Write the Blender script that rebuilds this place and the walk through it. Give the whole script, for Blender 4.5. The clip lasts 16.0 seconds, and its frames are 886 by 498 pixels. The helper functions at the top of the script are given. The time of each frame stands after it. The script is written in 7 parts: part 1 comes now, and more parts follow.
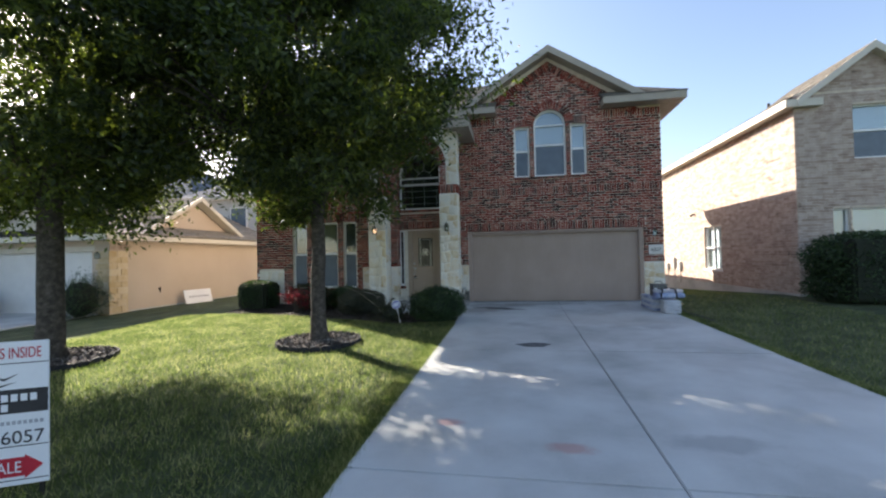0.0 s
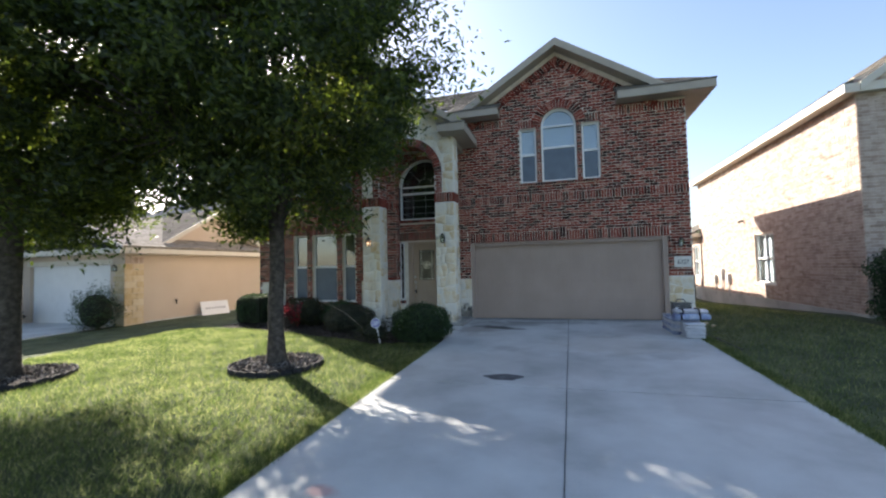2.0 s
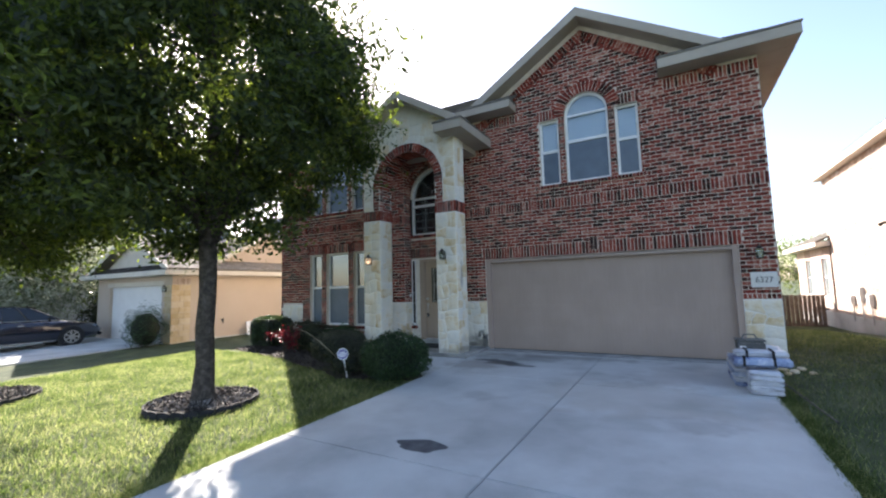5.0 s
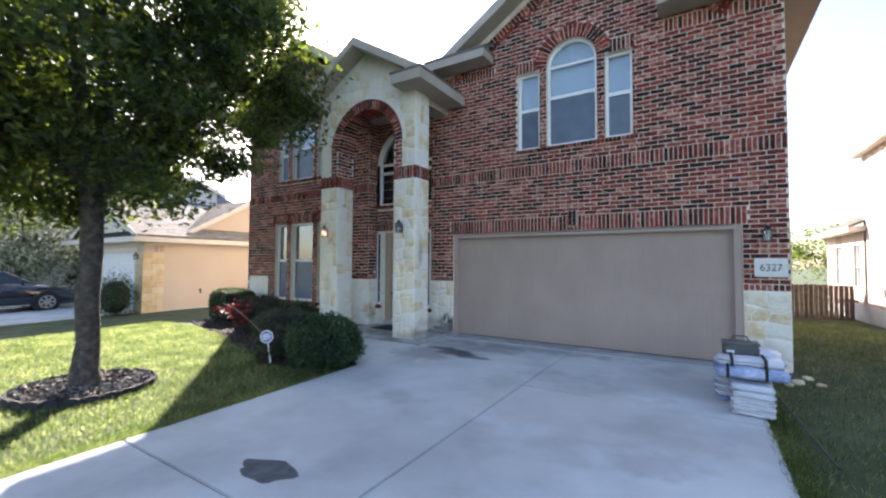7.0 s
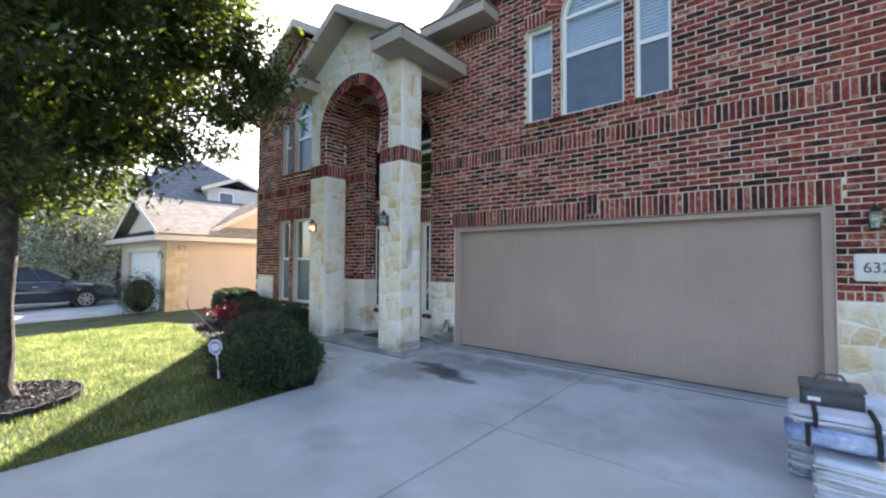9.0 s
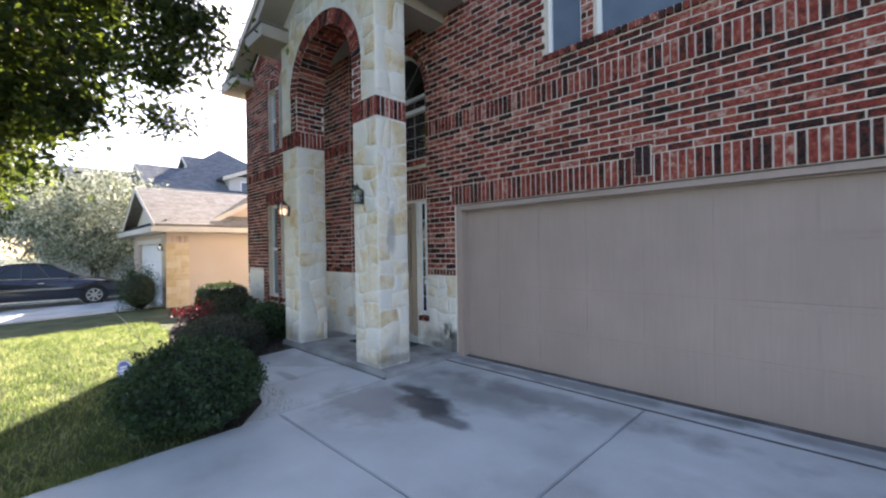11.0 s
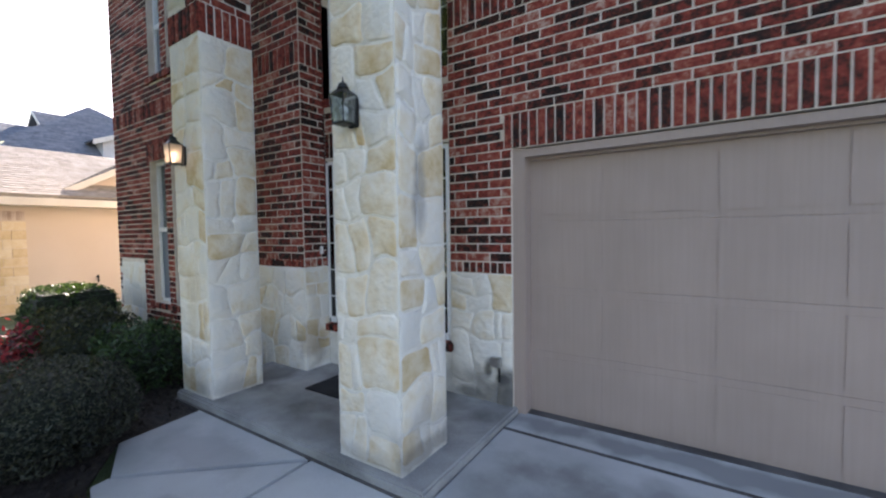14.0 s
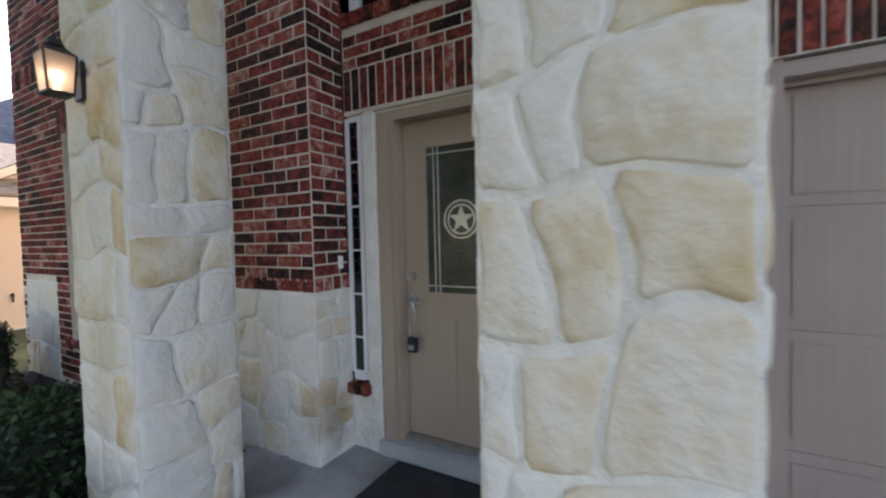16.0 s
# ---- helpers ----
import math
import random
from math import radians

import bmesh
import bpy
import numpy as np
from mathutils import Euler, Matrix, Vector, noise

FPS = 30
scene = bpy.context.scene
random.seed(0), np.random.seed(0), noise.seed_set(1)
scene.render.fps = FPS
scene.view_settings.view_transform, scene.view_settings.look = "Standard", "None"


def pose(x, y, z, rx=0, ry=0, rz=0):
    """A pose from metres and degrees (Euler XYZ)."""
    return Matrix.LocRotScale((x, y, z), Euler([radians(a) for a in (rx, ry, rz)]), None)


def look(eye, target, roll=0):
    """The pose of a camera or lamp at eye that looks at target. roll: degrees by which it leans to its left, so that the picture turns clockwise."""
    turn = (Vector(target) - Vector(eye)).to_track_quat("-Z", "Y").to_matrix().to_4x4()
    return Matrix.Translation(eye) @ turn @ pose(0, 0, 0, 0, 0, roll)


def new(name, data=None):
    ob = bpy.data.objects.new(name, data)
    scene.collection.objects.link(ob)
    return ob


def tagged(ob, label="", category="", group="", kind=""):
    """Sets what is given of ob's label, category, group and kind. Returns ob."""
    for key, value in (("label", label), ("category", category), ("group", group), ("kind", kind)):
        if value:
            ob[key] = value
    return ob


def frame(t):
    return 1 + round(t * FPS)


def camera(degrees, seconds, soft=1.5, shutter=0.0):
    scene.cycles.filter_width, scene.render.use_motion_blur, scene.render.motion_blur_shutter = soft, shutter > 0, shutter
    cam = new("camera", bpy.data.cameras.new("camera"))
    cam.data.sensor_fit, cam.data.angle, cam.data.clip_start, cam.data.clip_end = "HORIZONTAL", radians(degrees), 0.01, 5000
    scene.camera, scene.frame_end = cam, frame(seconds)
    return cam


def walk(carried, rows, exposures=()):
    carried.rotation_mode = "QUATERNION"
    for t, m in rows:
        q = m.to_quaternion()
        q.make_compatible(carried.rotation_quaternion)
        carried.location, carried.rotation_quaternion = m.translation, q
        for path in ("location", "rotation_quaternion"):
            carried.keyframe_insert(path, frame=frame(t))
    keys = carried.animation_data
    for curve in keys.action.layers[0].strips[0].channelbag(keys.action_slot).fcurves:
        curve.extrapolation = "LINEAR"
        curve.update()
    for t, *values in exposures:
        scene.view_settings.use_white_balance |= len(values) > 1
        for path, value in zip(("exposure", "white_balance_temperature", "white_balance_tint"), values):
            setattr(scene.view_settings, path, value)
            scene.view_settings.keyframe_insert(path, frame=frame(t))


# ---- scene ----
cam = camera(94.6, 16.0, soft=2.2, shutter=0.4)
METRES, EYE, TILT, LEAN, TURN = 13.86, 1.65, 0.0, 0.0, 9.6
ROWS = [
    (0.0, 0.0, 0.0, 0.0, 0.03, 1.16, 1.31),
    (0.5, 0.0204, 0.0097, 0.0021, 2.35, 1.83, 1.17),
    (1.0, 0.0422, 0.0267, 0.0035, 2.87, 2.22, 1.16),
    (1.5, 0.0674, 0.0432, 0.0052, 4.02, 3.58, 0.71),
    (2.0, 0.0927, 0.0629, 0.0058, 6.59, 2.59, 1.35),
    (2.5, 0.117, 0.0852, 0.0076, 6.27, 3.29, 1.38),
    (3.0, 0.1425, 0.1068, 0.008, 7.86, 3.9, -0.44),
    (3.5, 0.1636, 0.1331, 0.0033, 10.7, 2.8, -1.09),
    (4.0, 0.1849, 0.1556, 0.0036, 14.68, 3.55, 0.44),
    (6.5, 0.2654, 0.277, 0.0104, 22.88, 6.03, -0.06),
    (7.0, 0.2766, 0.305, 0.0081, 22.43, 2.08, -0.31),
    (7.5, 0.2857, 0.3331, 0.0081, 21.64, 1.77, -0.52),
    (8.0, 0.2943, 0.3607, 0.008, 26.03, 2.09, -1.51),
    (8.5, 0.3006, 0.39, 0.0083, 27.88, 1.81, -0.4),
    (9.0, 0.3058, 0.4212, 0.0085, 30.09, 1.83, -0.29),
    (11.5, 0.2554, 0.567, 0.0103, 35.2, -0.34, 1.13),
    (12.0, 0.2276, 0.5856, 0.0111, 31.39, 0.07, -0.4),
    (12.5, 0.1993, 0.6022, 0.0121, 28.23, 0.8, 0.91),
    (13.0, 0.1689, 0.6188, 0.0108, 27.2, 0.38, -0.28),
    (13.5, 0.1396, 0.6372, 0.0076, 23.29, -1.06, 1.12),
    (14.0, 0.1123, 0.6587, 0.0069, 23.87, -2.47, 0.83),
    (14.5, 0.0849, 0.6798, 0.0053, 21.03, -2.72, -0.25),
    (15.0, 0.0604, 0.7023, 0.0068, 18.89, -2.57, 1.09),
    (15.5, 0.0331, 0.722, 0.0075, 19.06, -1.86, -0.31),
    (16.0, 0.0114, 0.7436, 0.0058, 19.73, -2.08, 1.38),
]
EXPOSURES = [(0.0, 1.62, 6700, 14), (3.5, 1.74, 6480, 15), (6.5, 2.28, 6480, 18), (7.4, 2.5, 6500, 18), (8.1, 2.74, 6600, 18), (8.7, 2.64, 6650, 18), (9.1, 2.47, 6700, 19), (12.0, 2.34, 6750, 22), (14.0, 2.46, 6850, 23), (16.0, 2.36, 7100, 26)]
walk(cam, [(t, pose(0, 0, EYE, TILT, LEAN, TURN) @ pose(METRES * x, METRES * y, METRES * z, 90 + pitch, roll, yaw)) for t, x, y, z, yaw, pitch, roll in ROWS], EXPOSURES)


# ---- world and sun ----
SUN_AZ, SUN_EL = 52.0, 30.5          # degrees left of +y, degrees up
to_sun = Vector((-math.sin(radians(SUN_AZ)) * math.cos(radians(SUN_EL)), math.cos(radians(SUN_AZ)) * math.cos(radians(SUN_EL)), math.sin(radians(SUN_EL))))
world = bpy.data.worlds.new("sky")
scene.world = world
world.use_nodes = True
wn, wl = world.node_tree.nodes, world.node_tree.links
sky = wn.new("ShaderNodeTexSky")
sky.sky_type, sky.sun_disc = "NISHITA", False
sky.sun_elevation, sky.sun_rotation = radians(SUN_EL), radians(-SUN_AZ)
sky.air_density, sky.dust_density, sky.ozone_density = 1.0, 1.2, 1.2
wl.new(sky.outputs[0], wn["Background"].inputs[0])
wn["Background"].inputs[1].default_value = 0.095
sun = new("sun", bpy.data.lights.new("sun", "SUN"))
sun.data.energy, sun.data.angle, sun.data.color = 5.0, radians(0.6), (1.0, 0.93, 0.82)
sun.matrix_world = look(to_sun * 60, (0, 0, 0))


# ---- materials ----
def mat(name, colours, scale=6.0, rough=0.8, bump=0.2, fine=60.0, metal=0.0, random=None, spread=0.0, spec=0.5, depth=0.004, grain=0.35):
    """Two-scale procedural surface. colours: ramp stops; random: 'island' or 'object' shifts the ramp piece by piece."""
    m = bpy.data.materials.new(name)
    m.use_nodes = True
    n, l = m.node_tree.nodes, m.node_tree.links
    b = n["Principled BSDF"]
    b.inputs["Roughness"].default_value, b.inputs["Metallic"].default_value = rough, metal
    b.inputs["Specular IOR Level"].default_value = spec
    tc = n.new("ShaderNodeTexCoord")
    geo = n.new("ShaderNodeNewGeometry")
    big, small = n.new("ShaderNodeTexNoise"), n.new("ShaderNodeTexNoise")
    big.inputs["Scale"].default_value, small.inputs["Scale"].default_value = scale, fine
    big.inputs["Detail"].default_value, small.inputs["Detail"].default_value = 5, 3
    l.new(geo.outputs["Position"], big.inputs["Vector"])
    l.new(geo.outputs["Position"], small.inputs["Vector"])
    mix = n.new("ShaderNodeMath")
    mix.operation = "MULTIPLY_ADD"
    l.new(small.outputs[0], mix.inputs[0])
    mix.inputs[1].default_value = grain
    l.new(big.outputs[0], mix.inputs[2])
    off = n.new("ShaderNodeMath")
    off.operation = "SUBTRACT"
    l.new(mix.outputs[0], off.inputs[0])
    off.inputs[1].default_value = grain / 2
    value = off
    if random:
        src = geo.outputs["Random Per Island"] if random == "island" else n.new("ShaderNodeObjectInfo").outputs["Random"]
        r = n.new("ShaderNodeMath")
        r.operation = "MULTIPLY_ADD"
        l.new(src, r.inputs[0])
        r.inputs[1].default_value = spread
        l.new(value.outputs[0], r.inputs[2])
        r2 = n.new("ShaderNodeMath")
        r2.operation = "SUBTRACT"
        l.new(r.outputs[0], r2.inputs[0])
        r2.inputs[1].default_value = spread / 2
        value = r2
    ramp = n.new("ShaderNodeValToRGB")
    e = ramp.color_ramp.elements
    while len(e) < len(colours):
        e.new(0.5)
    for i, (p, c) in enumerate(colours):
        e[i].position, e[i].color = p, (*c, 1)
    l.new(value.outputs[0], ramp.inputs[0])
    l.new(ramp.outputs[0], b.inputs["Base Color"])
    if bump:
        bp = n.new("ShaderNodeBump")
        bp.inputs["Strength"].default_value, bp.inputs["Distance"].default_value = bump, depth
        l.new(small.outputs[0], bp.inputs["Height"])
        l.new(bp.outputs[0], b.inputs["Normal"])
    return m


def spots(m, stains):
    """Soft irregular stains on the ground plane: (x, y, rx, ry, strength, colour), or on walls (x, y, z, rx, ry, rz, strength, colour)."""
    n, l = m.node_tree.nodes, m.node_tree.links
    b = n["Principled BSDF"]
    col = b.inputs["Base Color"].links[0].from_socket
    geo, nz = n.new("ShaderNodeNewGeometry"), n.new("ShaderNodeTexNoise")
    nz.inputs["Scale"].default_value, nz.inputs["Detail"].default_value = 3.5, 6
    l.new(geo.outputs["Position"], nz.inputs["Vector"])
    for st in stains:
        x, y, z, rx, ry, rz, k, c = st if len(st) == 8 else (*st[:2], 0.2, *st[2:4], 50, *st[4:])
        mp = n.new("ShaderNodeMapping")
        mp.vector_type = "TEXTURE"
        mp.inputs["Location"].default_value = (x, y, z)
        mp.inputs["Scale"].default_value = (rx, ry, rz)
        l.new(geo.outputs["Position"], mp.inputs["Vector"])
        ln, ad, rg = n.new("ShaderNodeVectorMath"), n.new("ShaderNodeMath"), n.new("ShaderNodeMapRange")
        ln.operation = "LENGTH"
        l.new(mp.outputs[0], ln.inputs[0])
        ad.operation = "MULTIPLY_ADD"
        l.new(nz.outputs[0], ad.inputs[0])
        ad.inputs[1].default_value = 1.9
        l.new(ln.outputs["Value"], ad.inputs[2])
        rg.inputs[1].default_value, rg.inputs[2].default_value = 1.55, 2.1
        rg.inputs[3].default_value, rg.inputs[4].default_value = k, 0.0
        l.new(ad.outputs[0], rg.inputs[0])
        mx = n.new("ShaderNodeMix")
        mx.data_type = "RGBA"
        l.new(rg.outputs[0], mx.inputs[0])
        l.new(col, mx.inputs[6])
        mx.inputs[7].default_value = (*c, 1)
        col = mx.outputs[2]
    l.new(col, b.inputs["Base Color"])


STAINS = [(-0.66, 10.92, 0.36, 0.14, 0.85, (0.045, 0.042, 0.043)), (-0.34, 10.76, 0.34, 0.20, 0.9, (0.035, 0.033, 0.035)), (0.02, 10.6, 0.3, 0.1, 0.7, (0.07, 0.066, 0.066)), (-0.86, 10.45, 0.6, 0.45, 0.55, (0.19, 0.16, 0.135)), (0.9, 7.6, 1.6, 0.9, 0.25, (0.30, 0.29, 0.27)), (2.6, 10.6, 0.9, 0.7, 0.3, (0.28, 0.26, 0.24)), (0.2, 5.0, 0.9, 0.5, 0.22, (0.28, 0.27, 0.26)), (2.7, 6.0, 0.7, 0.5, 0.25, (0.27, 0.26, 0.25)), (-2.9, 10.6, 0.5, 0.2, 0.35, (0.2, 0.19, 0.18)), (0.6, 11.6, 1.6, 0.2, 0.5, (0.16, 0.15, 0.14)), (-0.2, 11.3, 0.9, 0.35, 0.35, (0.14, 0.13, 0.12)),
          (-0.58, 3.71, 0.16, 0.1, 0.5, (0.45, 0.16, 0.13)), (0.41, 3.33, 0.18, 0.1, 0.5, (0.45, 0.17, 0.13)), (1.6, 3.55, 0.4, 0.15, 0.35, (0.16, 0.16, 0.17)),
          (2.0, 9.2, 1.3, 0.9, 0.3, (0.42, 0.37, 0.30)), (2.7, 8.4, 0.4, 0.25, 0.35, (0.22, 0.21, 0.20)), (1.5, 10.2, 0.6, 0.3, 0.3, (0.26, 0.25, 0.23)), (0.1, 8.6, 0.3, 0.2, 0.3, (0.25, 0.24, 0.23)),
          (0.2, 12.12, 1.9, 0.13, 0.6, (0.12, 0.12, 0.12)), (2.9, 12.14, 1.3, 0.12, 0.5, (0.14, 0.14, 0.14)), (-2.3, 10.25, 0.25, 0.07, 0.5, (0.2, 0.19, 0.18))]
BRICK = [(0.12, (0.020, 0.016, 0.015)), (0.31, (0.056, 0.026, 0.02)), (0.43, (0.138, 0.034, 0.025)), (0.57, (0.228, 0.046, 0.033)), (0.74, (0.30, 0.085, 0.056)), (0.98, (0.50, 0.34, 0.27))]
brick_mat = mat("red_brick", BRICK, 17, 0.88, 0.7, 55, random="island", spread=0.58, spec=0.12, grain=0.7)
brick_piece_mat = mat("red_brick_single", BRICK, 17, 0.88, 0.7, 55, random="object", spread=0.58, spec=0.12, grain=0.7)
mortar_mat = mat("mortar", [(0.3, (0.55, 0.47, 0.375)), (0.7, (0.74, 0.65, 0.535))], 5, 0.95, 0.4, 120, spec=0.1)
STONE = [(0.05, (0.58, 0.43, 0.23)), (0.24, (0.68, 0.56, 0.37)), (0.40, (0.74, 0.66, 0.51)), (0.60, (0.76, 0.715, 0.615)), (0.9, (0.70, 0.675, 0.60))]
stone_mat = mat("limestone", STONE, 6, 0.9, 0.5, 22, random="object", spread=0.58, depth=0.03, spec=0.15)
grout_mat = mat("lime_grout", [(0.3, (0.70, 0.66, 0.57)), (0.7, (0.82, 0.79, 0.71))], 7, 0.95, 0.8, 18, depth=0.03, spec=0.15)
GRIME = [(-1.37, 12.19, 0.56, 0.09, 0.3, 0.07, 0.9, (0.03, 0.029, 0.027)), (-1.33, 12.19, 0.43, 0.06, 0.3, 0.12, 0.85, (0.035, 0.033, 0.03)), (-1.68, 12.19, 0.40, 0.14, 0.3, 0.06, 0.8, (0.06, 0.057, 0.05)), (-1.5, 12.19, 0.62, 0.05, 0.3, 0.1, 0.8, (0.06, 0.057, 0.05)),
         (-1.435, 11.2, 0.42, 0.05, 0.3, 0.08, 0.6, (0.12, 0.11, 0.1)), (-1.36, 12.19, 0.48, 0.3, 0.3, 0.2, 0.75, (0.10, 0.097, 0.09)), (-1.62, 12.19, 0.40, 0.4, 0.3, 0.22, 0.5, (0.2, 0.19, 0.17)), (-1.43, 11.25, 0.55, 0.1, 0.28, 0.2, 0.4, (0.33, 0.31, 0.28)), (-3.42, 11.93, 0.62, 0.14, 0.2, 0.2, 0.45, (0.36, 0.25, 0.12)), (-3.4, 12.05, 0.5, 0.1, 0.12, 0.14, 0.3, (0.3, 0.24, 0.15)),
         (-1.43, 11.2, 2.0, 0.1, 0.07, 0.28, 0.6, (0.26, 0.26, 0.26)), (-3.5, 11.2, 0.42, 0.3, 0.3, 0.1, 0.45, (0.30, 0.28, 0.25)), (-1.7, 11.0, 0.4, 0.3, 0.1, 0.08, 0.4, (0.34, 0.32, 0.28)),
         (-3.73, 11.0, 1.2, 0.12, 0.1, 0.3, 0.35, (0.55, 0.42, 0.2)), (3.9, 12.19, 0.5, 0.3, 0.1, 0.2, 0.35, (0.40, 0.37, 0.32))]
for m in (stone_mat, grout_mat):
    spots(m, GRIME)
concrete_mat = mat("concrete", [(0.28, (0.36, 0.37, 0.35)), (0.5, (0.49, 0.50, 0.48)), (0.72, (0.57, 0.585, 0.56))], 1.3, 0.9, 0.25, 160, depth=0.002)
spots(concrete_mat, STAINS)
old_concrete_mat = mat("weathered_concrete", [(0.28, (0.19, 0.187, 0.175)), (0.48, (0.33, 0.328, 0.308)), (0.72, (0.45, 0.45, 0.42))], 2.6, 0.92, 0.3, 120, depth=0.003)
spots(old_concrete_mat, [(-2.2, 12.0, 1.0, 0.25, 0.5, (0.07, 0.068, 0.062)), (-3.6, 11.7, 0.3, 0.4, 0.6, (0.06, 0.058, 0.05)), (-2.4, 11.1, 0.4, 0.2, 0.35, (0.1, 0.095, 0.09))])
joint_mat = mat("dark_joint", [(0.3, (0.06, 0.055, 0.05)), (0.7, (0.13, 0.12, 0.11))], 4, 0.95, 0.2)
grass_mat = mat("lawn", [(0.25, (0.02, 0.034, 0.009)), (0.5, (0.042, 0.062, 0.018)), (0.75, (0.095, 0.11, 0.042))], 1.6, 0.95, 0.9, 45, depth=0.03)
trim_mat = mat("taupe_trim_paint", [(0.3, (0.36, 0.31, 0.25)), (0.7, (0.41, 0.36, 0.29))], 3, 0.6, 0.08)
garage_mat = mat("taupe_garage_paint", [(0.3, (0.335, 0.258, 0.214)), (0.7, (0.386, 0.299, 0.249))], 1.5, 0.55, 0.18, 30, spec=0.25, grain=0.5)
gn, gl = garage_mat.node_tree.nodes, garage_mat.node_tree.links
drawn = gn.new("ShaderNodeMapping")                  # embossed grain runs upright
drawn.inputs["Scale"].default_value = (2.0, 2.0, 0.06)
for lk in [q for q in gl if q.to_node.type == "TEX_NOISE" and q.to_node.inputs["Scale"].default_value > 20]:
    gl.new(lk.from_socket, drawn.inputs["Vector"])
    gl.new(drawn.outputs[0], lk.to_node.inputs["Vector"])
white_mat = mat("white_vinyl", [(0.3, (0.74, 0.74, 0.72)), (0.7, (0.8, 0.8, 0.78))], 3, 0.45, 0.03)
shingle_mat = mat("grey_shingle", [(0.2, (0.09, 0.082, 0.07)), (0.5, (0.15, 0.137, 0.118)), (0.8, (0.21, 0.19, 0.165))], 7, 0.95, 0.6, 50, random="island", spread=0.35, depth=0.01, spec=0.15)
shingle_light = mat("tan_shingle", [(0.2, (0.22, 0.195, 0.165)), (0.5, (0.30, 0.27, 0.23)), (0.8, (0.36, 0.33, 0.29))], 7, 0.95, 0.6, 50, random="island", spread=0.35, depth=0.01, spec=0.15)
shingle_blue = mat("slate_grey_shingle", [(0.2, (0.10, 0.113, 0.13)), (0.5, (0.15, 0.165, 0.185)), (0.8, (0.21, 0.225, 0.245))], 7, 0.95, 0.6, 50, random="island", spread=0.35, depth=0.01, spec=0.15)
# darker copy of tan_shingle, for cross gable and lower strips of one roof
shingle_dark = mat("dark_brown_shingle", [(0.2, (0.035, 0.031, 0.028)), (0.5, (0.06, 0.054, 0.048)), (0.8, (0.10, 0.09, 0.08))], 7, 0.95, 0.6, 50, random="island", spread=0.35, depth=0.01, spec=0.1)
stucco_mat = mat("tan_stucco", [(0.3, (0.53, 0.43, 0.335)), (0.7, (0.58, 0.48, 0.385))], 0.8, 0.92, 0.35, 80)
nb_brick_mat = mat("beige_brick", [(0.0, (0.17, 0.125, 0.10)), (0.25, (0.36, 0.265, 0.215)), (0.6, (0.48, 0.385, 0.325)), (0.9, (0.57, 0.485, 0.42))], 5, 0.9, 0.4, 60, random="island", spread=0.5)
bark_mat = mat("bark", [(0.25, (0.028, 0.023, 0.019)), (0.5, (0.065, 0.054, 0.044)), (0.75, (0.13, 0.112, 0.094))], 14, 0.95, 1.0, 50, depth=0.02)
mulch_mat = mat("dark_mulch", [(0.25, (0.012, 0.009, 0.007)), (0.5, (0.03, 0.022, 0.016)), (0.75, (0.07, 0.055, 0.045))], 22, 0.95, 1.0, 60, depth=0.03)
rubber_mat = mat("black_rubber", [(0.3, (0.012, 0.012, 0.013)), (0.7, (0.03, 0.03, 0.032))], 8, 0.9, 0.3)
iron_mat = mat("dark_iron", [(0.3, (0.02, 0.022, 0.02)), (0.7, (0.05, 0.05, 0.045))], 20, 0.5, 0.2, metal=0.6)
wood_mat = mat("weathered_fence_wood", [(0.25, (0.075, 0.05, 0.036)), (0.5, (0.13, 0.09, 0.064)), (0.75, (0.19, 0.14, 0.105))], 6, 0.9, 0.4, 50, random="object", spread=0.4)
# near black: shade of unlit rooms and roof voids put into the colour
dark_mat = mat("unlit_interior", [(0.3, (0.02, 0.02, 0.022)), (0.7, (0.035, 0.034, 0.036))], 2, 0.9, 0)
screen_mat = mat("insect_screen", [(0.3, (0.085, 0.115, 0.15)), (0.7, (0.11, 0.145, 0.185))], 4, 0.35, 0.05)
blind_mat = mat("white_blind", [(0.3, (0.76, 0.78, 0.8)), (0.7, (0.82, 0.84, 0.86))], 2, 0.6, 0.02)


def glass(name, tint=(0.9, 0.95, 0.95), rough=0.02, gloss=0.10):
    m = bpy.data.materials.new(name)
    m.use_nodes = True
    n, l = m.node_tree.nodes, m.node_tree.links
    out = n["Material Output"]
    clear, shine, mx = n.new("ShaderNodeBsdfTransparent"), n.new("ShaderNodeBsdfGlossy"), n.new("ShaderNodeMixShader")
    clear.inputs[0].default_value = (*tint, 1)
    shine.inputs["Roughness"].default_value = rough
    mx.inputs[0].default_value = gloss
    l.new(clear.outputs[0], mx.inputs[1])
    l.new(shine.outputs[0], mx.inputs[2])
    l.new(mx.outputs[0], out.inputs[0])
    return m


glass_mat = glass("window_glass", (0.80, 0.86, 0.88))
# darker, glossier copy of window_glass; its tint dims the lower wing windows
shaded_glass = glass("reflective_glass", (0.56, 0.60, 0.60), 0.02, 0.2)
dark_glass = glass("dark_glass", (0.10, 0.11, 0.12))


